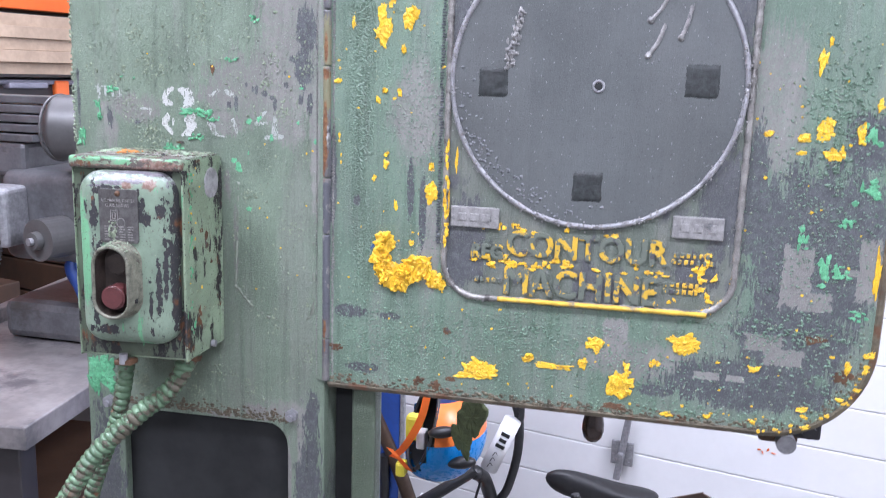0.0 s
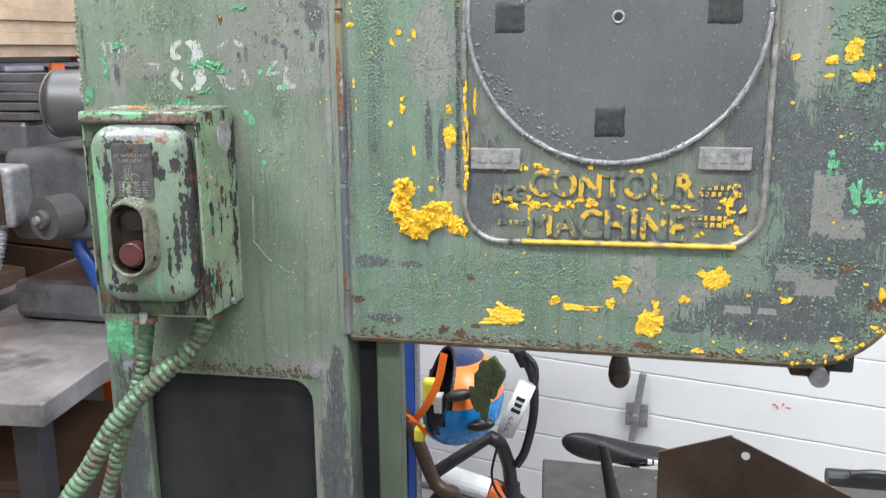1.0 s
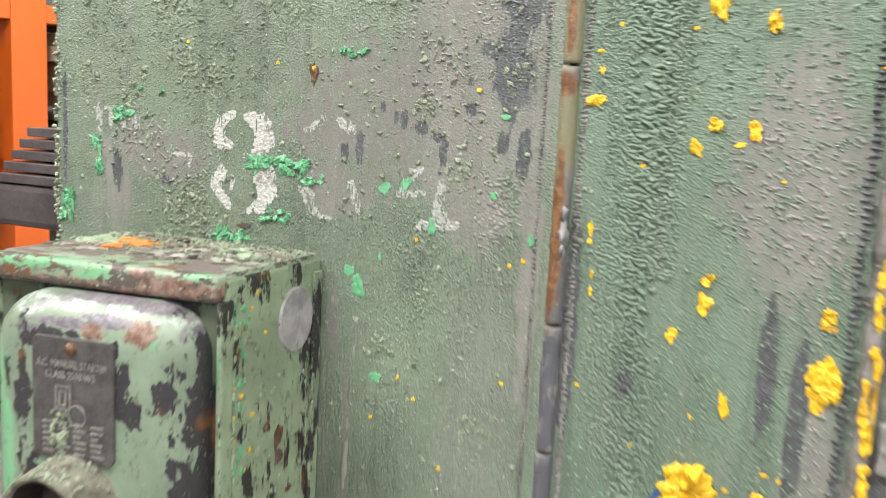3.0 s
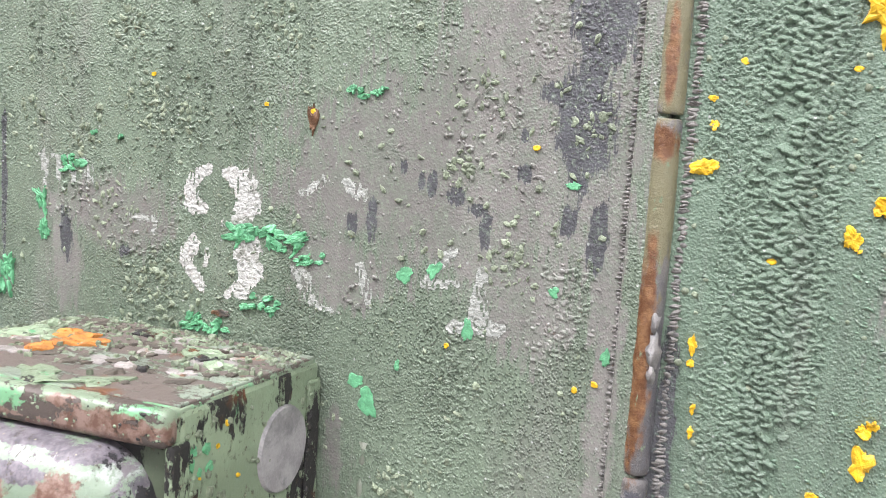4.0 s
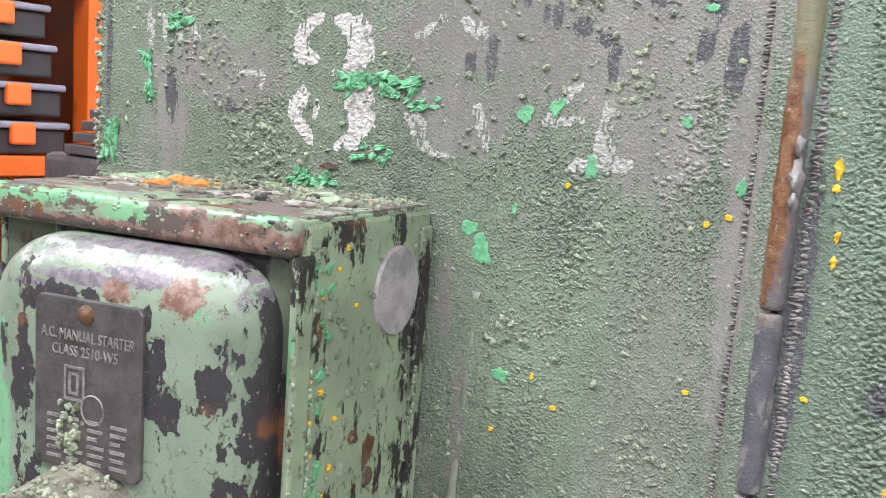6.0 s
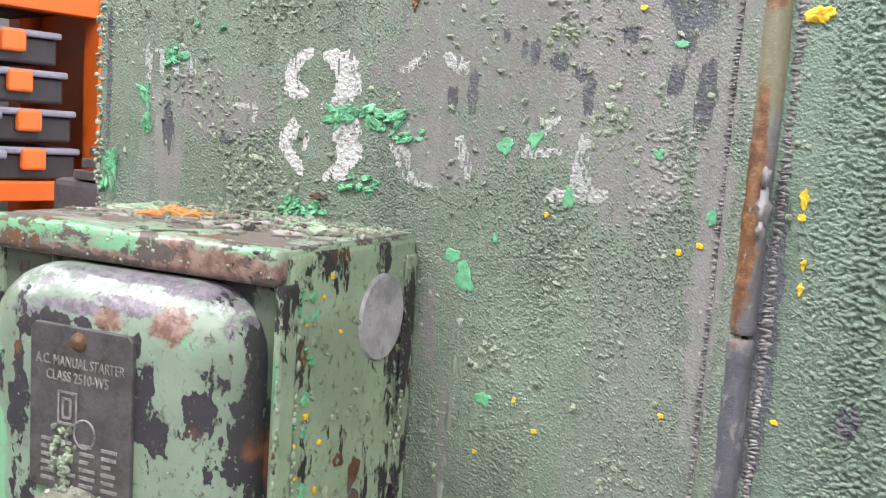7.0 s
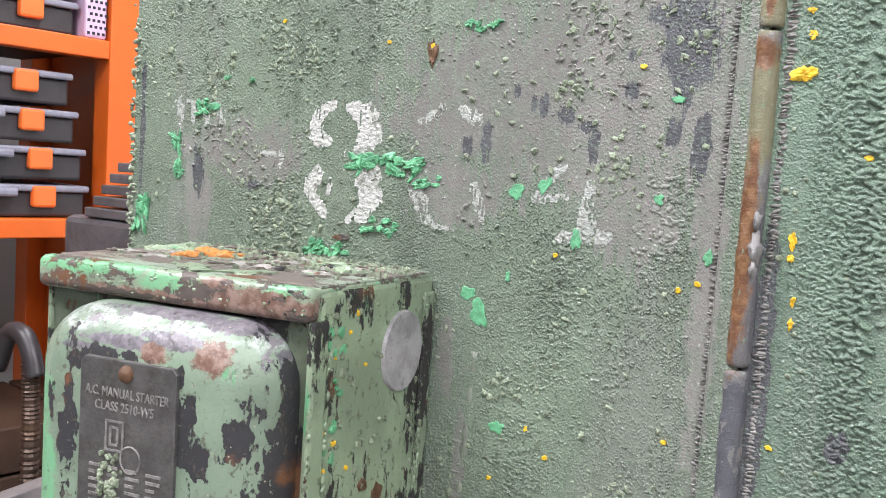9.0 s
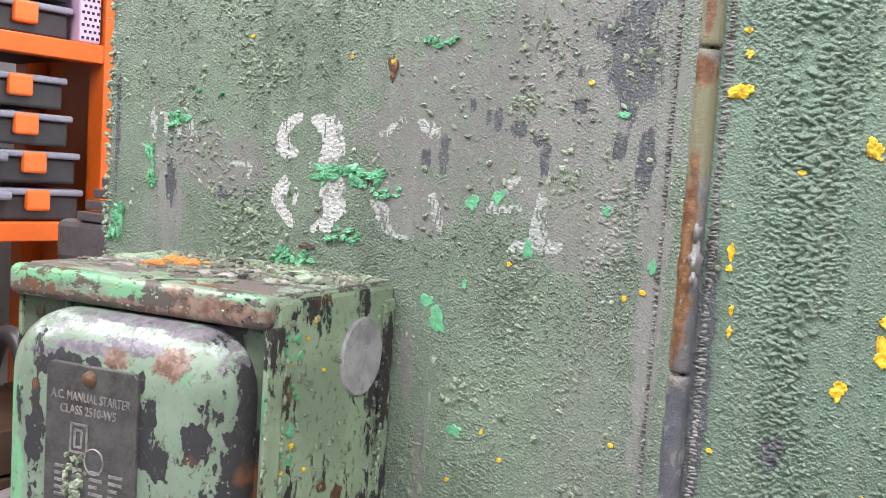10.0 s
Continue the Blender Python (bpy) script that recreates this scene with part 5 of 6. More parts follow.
guide = part("guide_bracket", box(bmesh.new(), 0.138, 0.180, 0.985, 1.03, 1.256, 1.30, 0.004), M_BRONZE, saw)
part("roller", rod(bmesh.new(), (0.166, 0.97, 1.261), (0.166, 1.0, 1.261), 0.0105), M_ZINC, guide, "worn steel roller")
part("roller", rod(bmesh.new(), (0.189, 0.975, 1.276), (0.189, 1.0, 1.276), 0.0075), M_BLACK, guide)
part("roller_arm", box(bmesh.new(), 0.170, 0.203, 0.985, 1.005, 1.264, 1.298, 0.003), M_BLACK, guide)

# ---- motor starter on the column ----
starter = thing("motor_starter", (-0.533, W, 1.332), "green motor starter box with paint chipped to black metal", "motor starter")
body = part("body", box(bmesh.new(), -0.594, -0.4695, 0.815, W - 0.0005, 1.334, 1.5512, 0.002), M_BOX, starter)
part("front", box(bmesh.new(), -0.5922, -0.4710, 0.8125, 0.8155, 1.337, 1.5410, 0.0005), M_FRONT, starter, "recessed chipped front, darkened for grime and the shadow around the cover")
bm = box(bmesh.new(), -0.5945, -0.4702, 0.812, W - 0.002, 1.5475, 1.5525, 0.0012, segments=2)
box(bm, -0.5945, -0.4690, 0.8060, 0.8145, 1.5405, 1.5532, 0.0032, segments=4)
part("lid_top", box(bmesh.new(), -0.5935, -0.4706, 0.8155, W - 0.0025, 1.5515, 1.5532, 0.0006), M_LIDTOP, starter, "rusty weathered top with little paint left")
lid = part("lid", bm, M_LID, starter, "overhanging lid with scabbed paint", True)
b = bmesh.new()
bmesh.ops.create_cube(b, size=1)
bmesh.ops.transform(b, matrix=Matrix.LocRotScale((-0.5270, 0.8085, 1.4470), None, (0.104, 0.041, 0.185)), verts=b.verts)
bmesh.ops.bevel(b, geom=[e for e in b.edges if abs(e.verts[0].co.y - e.verts[1].co.y) > 0.01], offset=0.024, segments=6, affect="EDGES", profile=0.5)
bmesh.ops.bevel(b, geom=[e for e in b.edges if e.verts[0].co.y < 0.79 and e.verts[1].co.y < 0.79 and len(e.link_faces) == 2 and any(abs(f.normal.y) > 0.9 for f in e.link_faces) and not all(abs(f.normal.y) > 0.9 for f in e.link_faces)], offset=0.0185, segments=7, affect="EDGES", profile=0.5)
cover = part("cover", merge(bmesh.new(), b), M_COVER, starter, "domed front cover", True)
part("flange", box(bmesh.new(), -0.4712, -0.4680, 0.8085, 0.819, 1.334, 1.5415, 0.0015), M_BOX, starter)
part("flange", box(bmesh.new(), -0.5945, -0.5920, 0.8112, 0.819, 1.334, 1.5415, 0.0015), M_BOX, starter)
part("flange", box(bmesh.new(), -0.4697, -0.4680, 0.8945, W - 0.001, 1.336, 1.545, 0.001), M_BOX, starter)
bm = bmesh.new()
for k in range(260):  # lumpy paint along the folded edges
    x, y = random.choice(((-0.468, 0.8075), (-0.4685, 0.819), (-0.4680, 0.8945)))
    s = random.uniform(0.0004, 0.0011)
    b = bmesh.new()
    lump(b, y + random.gauss(0, 0.0006), random.uniform(1.34, 1.54), s, s * random.uniform(0.8, 2.2), s * 0.9, 0.0, 6)
    merge(bm, b, Matrix(((0, -1, 0, x + 0.0006), (1, 0, 0, 0), (0, 0, 1, 0), (0, 0, 0, 1))))
for k in range(70):  # grit on the lid's lip
    s = random.uniform(0.0003, 0.0008)
    lump(bm, random.uniform(-0.592, -0.471), random.uniform(1.5425, 1.5515), s * random.uniform(1, 2.2), s, s * 0.8, 0.8062, 6)
part("lumpy_paint", bm, M_BOX, starter, smooth=True)["kind"] = "stuff"
# name plate
YC = 0.7875
plate = part("name_plate", slab(bmesh.new(), [(-0.5505 + dx, z) for dx, z in ((0.002, 1.4675), (0.0445, 1.4675), (0.0465, 1.4695), (0.0465, 1.5215), (0.0445, 1.5235), (0.002, 1.5235), (0.0, 1.5215), (0.0, 1.4695))], YC - 0.0012, YC + 0.002, 0.0004), M_PLATE, starter, "dull aluminium maker's plate")
for text, x, z, w, h in (("A.C. MANUAL STARTER", -0.5475, 1.5100, 0.0405, 0.0034), ("CLASS 2510-W5", -0.5425, 1.5050, 0.0285, 0.0034)):
    part("lettering", letters(bmesh.new(), text, x, z, w, h, YC - 0.0011, 0.0004, 0.0), M_PRINT, plate)
for x0, x1, z0, z1 in ((-0.537, -0.528, 1.5010, 1.5018), (-0.537, -0.528, 1.4905, 1.4913), (-0.537, -0.5362, 1.491, 1.5015), (-0.5288, -0.528, 1.491, 1.5015), (-0.535, -0.534, 1.4925, 1.4995), (-0.535, -0.531, 1.4988, 1.4996), (-0.535, -0.531, 1.4925, 1.4933), (-0.5315, -0.5305, 1.4935, 1.499)):
    part("emblem_line", box(bmesh.new(), x0, x1, YC - 0.0015, YC - 0.0010, z0, z1), M_PRINT, plate)
bm = bmesh.new()
tube(bm, [Vector((x, YC - 0.0012, z)) for x, z in arc(-0.5245, 1.4885, 0.0048, 0, 360, 24)], 0.0004, 5)
part("emblem", bm, M_PRINT, plate)
bm = bmesh.new()
for k in range(6):
    z = 1.484 - 0.0027 * k
    for x in (-0.5445, -0.5355, -0.5265, -0.5165):
        box(bm, x, x + random.uniform(0.004, 0.0075), YC - 0.0015, YC - 0.0010, z, z + 0.0011)
part("table_print", bm, M_PRINT, plate)
b = bmesh.new()
bmesh.ops.create_uvsphere(b, u_segments=14, v_segments=8, radius=0.0032)
part("rivet", merge(bmesh.new(), b, Matrix.Translation((-0.5275, YC - 0.001, 1.5190))), M_RUST, plate, "rusty rivet", True)
bm = bmesh.new()
for k in range(38):
    s = random.uniform(0.0005, 0.0016)
    flake(bm, random.gauss(-0.534, 0.003), random.gauss(1.479, 0.007), s, s, s * 0.8, 0.6, 0.6, 9, YC - 0.0012, random.uniform(0, 3))
part("paint_grit", bm, M_CRUMB, plate)["kind"] = "stuff"
for ob in [plate] + plate.children_recursive:
    for v in ob.data.vertices:
        v.co.x = -0.5490 + (v.co.x + 0.5505) * 0.9
        v.co.z -= 0.001


def stadium(cx, cz, r, half, n=12):
    return [(x, z) for x, z in arc(cx, cz + half, r, 0, 180, n)] + [(x, z) for x, z in arc(cx, cz - half, r, 180, 360, n)]


# push buttons in their deep oval collar
BX, BZ = -0.5287, 1.4275
bm = bmesh.new()
loops = [[bm.verts.new((x + random.gauss(0, 0.00015), y, z)) for x, z in stadium(BX, BZ, r, 0.0187)] for r, y in ((0.0235, 0.7888), (0.0225, 0.784), (0.0212, 0.774), (0.0202, 0.7685), (0.0190, 0.7662), (0.0174, 0.7668), (0.0168, 0.769))]
for p, q in zip(loops, loops[1:]):
    for k in range(len(p)):
        j = (k + 1) % len(p)
        bm.faces.new((p[k], p[j], q[j], q[k]))
collar = part("collar", bm, M_COLLAR, starter, "deep oval button collar with dusty worn paint", True)
bm = bmesh.new()
loops = [[bm.verts.new((x, y, z)) for x, z in stadium(BX, BZ, r, 0.0187)] for r, y in ((0.0168, 0.769), (0.0164, 0.7865))]
for k in range(len(loops[0])):
    j = (k + 1) % len(loops[0])
    bm.faces.new((loops[0][k], loops[0][j], loops[1][j], loops[1][k]))
bm.faces.new(loops[1])
part("recess", bm, M_CUP, collar, "dark brown inside of the collar")
for z, r, y, m, lab in ((1.4455, 0.0120, 0.7795, M_CUP, "dark brown start button"), (1.4120, 0.0128, 0.7685, M_RED, "dull red stop button")):
    b = bmesh.new()
    bmesh.ops.create_cone(b, cap_ends=True, segments=28, radius1=r, radius2=r, depth=0.7862 - y)
    bmesh.ops.bevel(b, geom=[e for e in b.edges if abs(e.verts[0].co.z - e.verts[1].co.z) < 1e-6], offset=0.0018, segments=3, affect="EDGES")
    part("button", merge(bmesh.new(), b, Matrix.Translation((BX + 0.001, (y + 0.7862) / 2, z)) @ pose(0, 0, 0, 90)), m, collar, lab, False)
part("screw", rod(bmesh.new(), (-0.5085, 0.7770, 1.4075), (-0.5060, 0.7785, 1.4075), 0.0024), M_DARK, collar)
bm = bmesh.new()
for k in range(110):  # crumbs lying on the collar
    a, s = random.gauss(80, 28), random.uniform(0.0004, 0.0013)
    r, y = random.choice(((0.0212, 0.774), (0.0225, 0.784), (0.0202, 0.7685)))
    lump(bm, BX + r * math.cos(radians(a)), BZ + 0.0187 + r * math.sin(radians(a)), s, s, s, y + random.gauss(0, 0.002), 6)
part("paint_grit", bm, M_CRUMB, collar, smooth=True)["kind"] = "stuff"
# knock-out disc in the side
b = bmesh.new()
bmesh.ops.create_cone(b, cap_ends=True, segments=36, radius1=0.0168, radius2=0.0162, depth=0.0014)
part("knockout_disc", merge(bmesh.new(), b, Matrix.Translation((-0.4688, 0.8775, 1.5225)) @ pose(0, 0, 0, 0, 90, 0)), M_KNOCK, starter, "bare grey knock-out disc")
tab = part("latch_tab", box(bmesh.new(), -0.549, -0.529, 0.800, 0.816, 1.328, 1.3345, 0.002), M_RUST, starter)
part("pin", rod(bmesh.new(), (-0.539, 0.803, 1.330), (-0.539, 0.803, 1.341), 0.0045), M_ZINC, tab)
part("screw", rod(bmesh.new(), (-0.4675, 0.868, 1.341), (-0.4625, 0.868, 1.341), 0.004, seg=8), M_ZINC, starter)

# paint scabs and dirt on the lid
TOP = Matrix(((1, 0, 0, 0), (0, 0, 1, 0), (0, -1, 0, 1.5532), (0, 0, 0, 1)))


def scabs(name, count, xs, ys, size, h, m, label=""):
    for k in range(count):
        b = bmesh.new()
        s = random.uniform(*size)
        flake(b, random.uniform(*xs), random.uniform(*ys), s * random.uniform(0.8, 2.2), s, h * random.uniform(0.5, 1.4), 0.6, 0.7, 14, 0.0, random.gauss(0.1, 0.4))
        part(name, merge(bmesh.new(), b, TOP), m, lid, label)


scabs("scab", 14, (-0.588, -0.485), (0.835, 0.893), (0.002, 0.005), 0.0006, M_SCABGREY, "lifted grey paint")
scabs("scab", 14, (-0.59, -0.48), (0.82, 0.895), (0.002, 0.006), 0.0012, M_BOX)
scabs("orange_scab", 7, (-0.570, -0.550), (0.845, 0.872), (0.003, 0.006), 0.0014, M_RAWRUST, "orange rust under lifted paint")
scabs("dirt", 36, (-0.592, -0.478), (0.825, 0.897), (0.0012, 0.0036), 0.0006, M_DIRT, "dark dirt")
b = bmesh.new()
for k in range(480):
    x, y = random.uniform(-0.597, -0.471), 0.902 - abs(random.gauss(0, 0.03))
    if y > 0.815:
        s = random.uniform(0.0004, 0.0012)
        flake(b, x, y, s * random.uniform(0.7, 2), s, s * random.uniform(0.6, 1.2), 0.7, 0.6, 8, 0.0, random.uniform(0, 3))
part("paint_grit", merge(bmesh.new(), b, TOP), M_CRUMB, lid, "fallen crumbs of paint")["kind"] = "stuff"
# flakes on the side of the box
SIDE = Matrix(((0, -1, 0, -0.4695), (1, 0, 0, 0), (0, 0, 1, 0), (0, 0, 0, 1)))
for name, count, ys, zs, size, m in (("green_flake", 34, (0.817, 0.832), (1.36, 1.54), (0.0008, 0.0022), M_CHIP), ("yellow_speckle", 14, (0.818, 0.85), (1.40, 1.545), (0.0005, 0.0014), M_YELLOW), ("rust_spot", 4, (0.85, 0.875), (1.43, 1.49), (0.002, 0.004), M_RUST), ("paint_grit", 160, (0.815, 0.90), (1.36, 1.545), (0.0005, 0.0016), M_CRUMB)):
    b = bmesh.new()
    for k in range(count):
        s = random.uniform(*size)
        flake(b, random.uniform(*ys), random.uniform(*zs), s, s * random.uniform(0.7, 1.5), 0.0009, 0.5, 0.6, 12, 0.0)
    part(name, merge(bmesh.new(), b, SIDE), m, body)["kind"] = "stuff"

# the box sits askew: its front face turns a little away to the north-east
for ob in starter.children_recursive:
    for v in ob.data.vertices:
        s = (v.co.x + 0.5985) / 0.13
        v.co.y += (0.0145 * s - 0.003) * (W - v.co.y) / 0.099
        v.co.x -= 0.0025 * s

# ---- conduits ----


def conduit(pts, r, label, m):
    """A ribbed hose with a threaded fitting where it leaves the box."""
    t = thing("flexible_conduit", pts[-1], label, "conduit", "starter conduits")
    line = curve_points(pts, 110)
    part("hose", tube(bmesh.new(), line, lambda s: r * (0.86 + 0.3 * abs(math.sin(s * math.pi / 0.0082)) ** 0.7), 14), m, t, smooth=True)
    d = (line[12] - line[0]).normalized()
    fitting = part("fitting", rod(bmesh.new(), line[0], line[0] + 0.016 * d, r * 1.25, seg=20), M_CONDUIT, t, "grimy threaded fitting")
    part("nut", rod(bmesh.new(), line[0] + 0.003 * d, line[0] + 0.009 * d, r * 1.55, seg=6), M_RUST, fitting)
    return t


conduit([(-0.488, 0.858, 1.336), (-0.505, 0.846, 1.295), (-0.545, 0.83, 1.258), (-0.588, 0.815, 1.213), (-0.622, 0.802, 1.155), (-0.652, 0.792, 1.108), (-0.70, 0.79, 1.0), (-0.74, 0.80, 0.80), (-0.75, 0.82, 0.02)], 0.0098, "green painted ribbed metal conduit leading down from the starter", M_CONDUIT)
conduit([(-0.566, 0.858, 1.336), (-0.570, 0.852, 1.29), (-0.582, 0.850, 1.24), (-0.600, 0.845, 1.19), (-0.622, 0.84, 1.12), (-0.640, 0.84, 1.06), (-0.66, 0.84, 0.9), (-0.68, 0.85, 0.5), (-0.69, 0.86, 0.02)], 0.0082, "dirty green ribbed metal conduit beside the thicker one", M_CONDUIT)

# ---- saw table and what lies on it ----
table = part("table", box(bmesh.new(), -0.19, 0.42, 0.93, 1.397, 0.895, 0.93, 0.004, Matrix.Translation((0.012 + 0.108 * 1.395, 0, 0)) @ Matrix(((1, -0.108, 0, 0), (0, 1, 0, 0), (0, 0, 1, 0), (0, 0, 0, 1)))), M_TABLE, saw, "dark worn saw table with metal crumbs")
part("table_stand", box(bmesh.new(), 0.0, 0.25, 1.0, 1.3, 0.0, 0.895, 0.01), M_POST, saw)
bm = bmesh.new()
for k in range(22):
    x, y, s = random.uniform(-0.13, 0.06), random.uniform(1.15, 1.38), random.uniform(0.001, 0.003)
    b = bmesh.new()
    flake(b, x, y, s * 1.6, s, s * 0.7, 0.6, 0.6, 9, 0.0, random.uniform(0, 3))
    merge(bm, b, Matrix(((1, 0, 0, 0), (0, 0, 1, 0), (0, -1, 0, 0.93), (0, 0, 0, 1))))
part("metal_grit", bm, M_CRUMB, table)["kind"] = "stuff"
lever = thing("lever", (-0.045, 1.15, 0.93), "dark tapered steel lever standing on the saw table", "lever")
bm = bmesh.new()
tube(bm, curve_points([(-0.038, 1.15, 0.925), (-0.052, 1.15, 1.0), (-0.066, 1.15, 1.065), (-0.070, 1.15, 1.080)], 8), lambda s: max(0.006, 0.0135 - 0.045 * s), 14)
part("shaft", bm, M_BLACK, lever, smooth=True)

guard = thing("sheet_metal_guard", (0.1, 1.14, 0.93), "bent brown mill-scale sheet steel guard with a hole", "metal guard")
bm = bmesh.new()
slab(bm, [(0.006, 0.93), (0.0905, 0.93), (0.0985, 1.1155), (0.006, 1.083)], 1.134, 1.1365, 0.0005)
part("plate", bm, M_BRONZE, guard)
b = bmesh.new()
slab(b, [(0.0965, 1.115), (0.0885, 0.931), (0.42, 0.931), (0.42, 0.985), (0.265, 1.050)], 1.134, 1.1365, 0.0005)
m = Matrix.Translation((0.096, 1.135, 0)) @ pose(0, 0, 0, 0, 0, -10) @ Matrix.Translation((-0.096, -1.135, 0))
part("plate", merge(bmesh.new(), b, m), M_BRONZE, guard)
part("hole", merge(bmesh.new(), rod(bmesh.new(), (0.117, 1.1325, 1.0905), (0.117, 1.138, 1.0905), 0.0055), m), M_WHITEDOOR, guard, "hole through which the white door shows")

cup = thing("plastic_cup", (0.016, 1.115, 0.93), "white round plastic tub on the saw table", "tub")
bm = bmesh.new()
rings = [[bm.verts.new((0.016 + r * math.cos(a), 1.115 + r * math.sin(a), z)) for a in (2 * math.pi * k / 36 for k in range(36))] for r, z in ((0.036, 0.9305), (0.041, 0.982), (0.043, 0.984), (0.043, 0.986), (0.039, 0.986), (0.035, 0.935))]
for p, q in zip(rings, rings[1:]):
    for k in range(36):
        bm.faces.new((p[k], p[(k + 1) % 36], q[(k + 1) % 36], q[k]))
bm.faces.new(rings[-1])
part("wall", bm, M_WHITEPLASTIC, cup, smooth=True)

# ---- lock on the garage door ----
lock = thing("door_bolt", (-0.024, 2.73, 0.458), "grey zinc slide bolt on the white garage door", "door bolt")
L = pose(-0.024, 2.742, 0.458, 0, 0, -12.7)
part("plate", box(bmesh.new(), -0.036, 0.036, -0.006, 0.004, -0.04, 0.04, 0.002, L), M_ZINC, lock)
part("bar", box(bmesh.new(), -0.011, 0.011, -0.02, -0.008, -0.09, 0.15, 0.003, L @ pose(0, 0, 0, 0, 7, 0)), M_ZINC, lock)
part("knob", rod(bmesh.new(), L @ Vector((0, -0.04, 0)), L @ Vector((0, -0.005, 0)), 0.011), M_ZINC, lock)
for x, z in ((-0.026, 0.028), (0.026, 0.028), (-0.026, -0.028), (0.026, -0.028)):
    part("screw", rod(bmesh.new(), L @ Vector((x, -0.009, z)), L @ Vector((x, -0.004, z)), 0.004, seg=8), M_ZINC, lock)
bm = bmesh.new()
for k, (x, z) in enumerate(((0.40, 0.555), (0.425, 0.56), (0.41, 0.548), (0.44, 0.552))):
    p = ROOM @ Vector((0.36 + x, 0.0, 0))
    b = bmesh.new()
    flake(b, 0, 0, 0.006, 0.0025, 0.001, 0.4, 0.7, 12, 0.0, k)
    merge(bm, b, Matrix.Translation((p.x, p.y + 0.0185, z)) @ pose(0, 0, 0, 0, 0, -12.7))
part("scratch", bm, M_LATCH, garage_door, "small orange paint scratch")
poster = thing("poster", ROOM @ Vector((1.26, 0.0, 0.6)), "white paper notice with a black band on the garage door", "notice")
part("sheet", box(bmesh.new(), 1.13, 1.42, 0.0, 0.017, 0.62, 1.02, m=ROOM), M_WHITEPLASTIC, poster)
part("band", box(bmesh.new(), 1.13, 1.42, -0.003, 0.001, 0.62, 0.68, m=ROOM), M_BLACK, poster)

# ---- bicycle by the garage door ----
bike = thing("bicycle", (-0.2, 2.42, 0.0), "child's black and orange bicycle with white handlebar pad", "bicycle")
BY = 2.36
# saddle
b = bmesh.new()
bmesh.ops.create_uvsphere(b, u_segments=28, v_segments=16, radius=1)
for v in b.verts:
    t = (v.co.x + 1) / 2  # nose at 0
    wide = 0.034 + 0.06 * max(0, t - 0.35) ** 1.2
    v.co = Vector((-0.075 + 0.168 * v.co.x, 2.49 + wide * v.co.y, 0.452 + 0.012 * (0.5 - t) + (0.062 - 0.040 * min(1.0, 1.4 * t)) * v.co.z - 0.010 * math.sin(math.pi * t)))
saddle = part("saddle", merge(bmesh.new(), b), M_BLACK, bike, "black padded saddle", True)
for x in (0.012, 0.030, 0.048):
    part("saddle_mark", box(bmesh.new(), x, x + 0.013, 2.4255, 2.440, 0.440, 0.449), M_WHITEPLASTIC, saddle, "white mark")
part("rail", tube(bmesh.new(), curve_points([(-0.1, 2.49, 0.41), (-0.03, 2.49, 0.402), (0.05, 2.49, 0.415)], 6), 0.005), M_BLACK, saddle)
part("seat_post", rod(bmesh.new(), (-0.02, 2.49, 0.41), (-0.045, 2.49, 0.26), 0.013), M_BLACK, bike)
part("seat_tube", rod(bmesh.new(), (-0.04, 2.49, 0.29), (-0.10, 2.49, 0.2), 0.017), M_ORANGE, bike)
# bars
bars = part("handlebar", tube(bmesh.new(), curve_points([(-0.345, 2.3, 0.80), (-0.324, 2.3, 0.765), (-0.306, 2.3, 0.709), (-0.306, 2.3, 0.61), (-0.328, 2.3, 0.506), (-0.352, 2.3, 0.46)], 8), 0.0125, 12), M_BLACK, bike, smooth=True)
part("grip", rod(bmesh.new(), (-0.352, 2.29, 0.815), (-0.330, 2.3, 0.765), 0.018), M_BLACK, bars)
part("grip_end", rod(bmesh.new(), (-0.356, 2.288, 0.826), (-0.350, 2.29, 0.812), 0.025), M_GREY, bars)
part("brake_lever", tube(bmesh.new(), curve_points([(-0.325, 2.28, 0.80), (-0.300, 2.27, 0.775), (-0.296, 2.27, 0.735), (-0.300, 2.28, 0.715)], 6), 0.008), M_BLACK, bars)
pad = part("bar_pad", rod(bmesh.new(), (-0.377, 2.25, 0.578), (-0.317, 2.25, 0.727), 0.0245, seg=22), M_WHITEPLASTIC, bike, "white padded sleeve with grey swirls", True)
ax = Vector((0.060, 0, 0.149)).normalized()
for t, s in ((0.085, 0.026), (0.103, 0.02), (0.122, 0.024)):
    c = Vector((-0.377, 2.2255, 0.578)) + ax * t
    part("mark", box(bmesh.new(), -s / 2, s / 2, -0.002, 0.002, -0.005, 0.005, 0.0, Matrix.Translation(c) @ pose(0, 0, 0, 0, 22, 0)), M_BLACK, pad)
for k in range(3):
    c = Vector((-0.370, 2.2252, 0.597)) + ax * 0.018 * k
    part("swirl", tube(bmesh.new(), curve_points([c + Vector((-0.008, 0.002, -0.004)), c + Vector((0.0, 0, 0.008)), c + Vector((0.006, 0.002, 0.0)), c + Vector((0.010, 0.003, 0.014))], 5), 0.0013, 5), M_GREY, pad)
part("grip", rod(bmesh.new(), (-0.559, 2.18, 0.476), (-0.41, 2.22, 0.58), 0.018, 0.015), M_BLACK, bars)
part("stem", tube(bmesh.new(), curve_points([(-0.41, 2.22, 0.575), (-0.395, 2.28, 0.53), (-0.375, 2.3, 0.46), (-0.366, 2.3, 0.39)], 6), 0.02, 12), M_BLACK, bike, smooth=True)
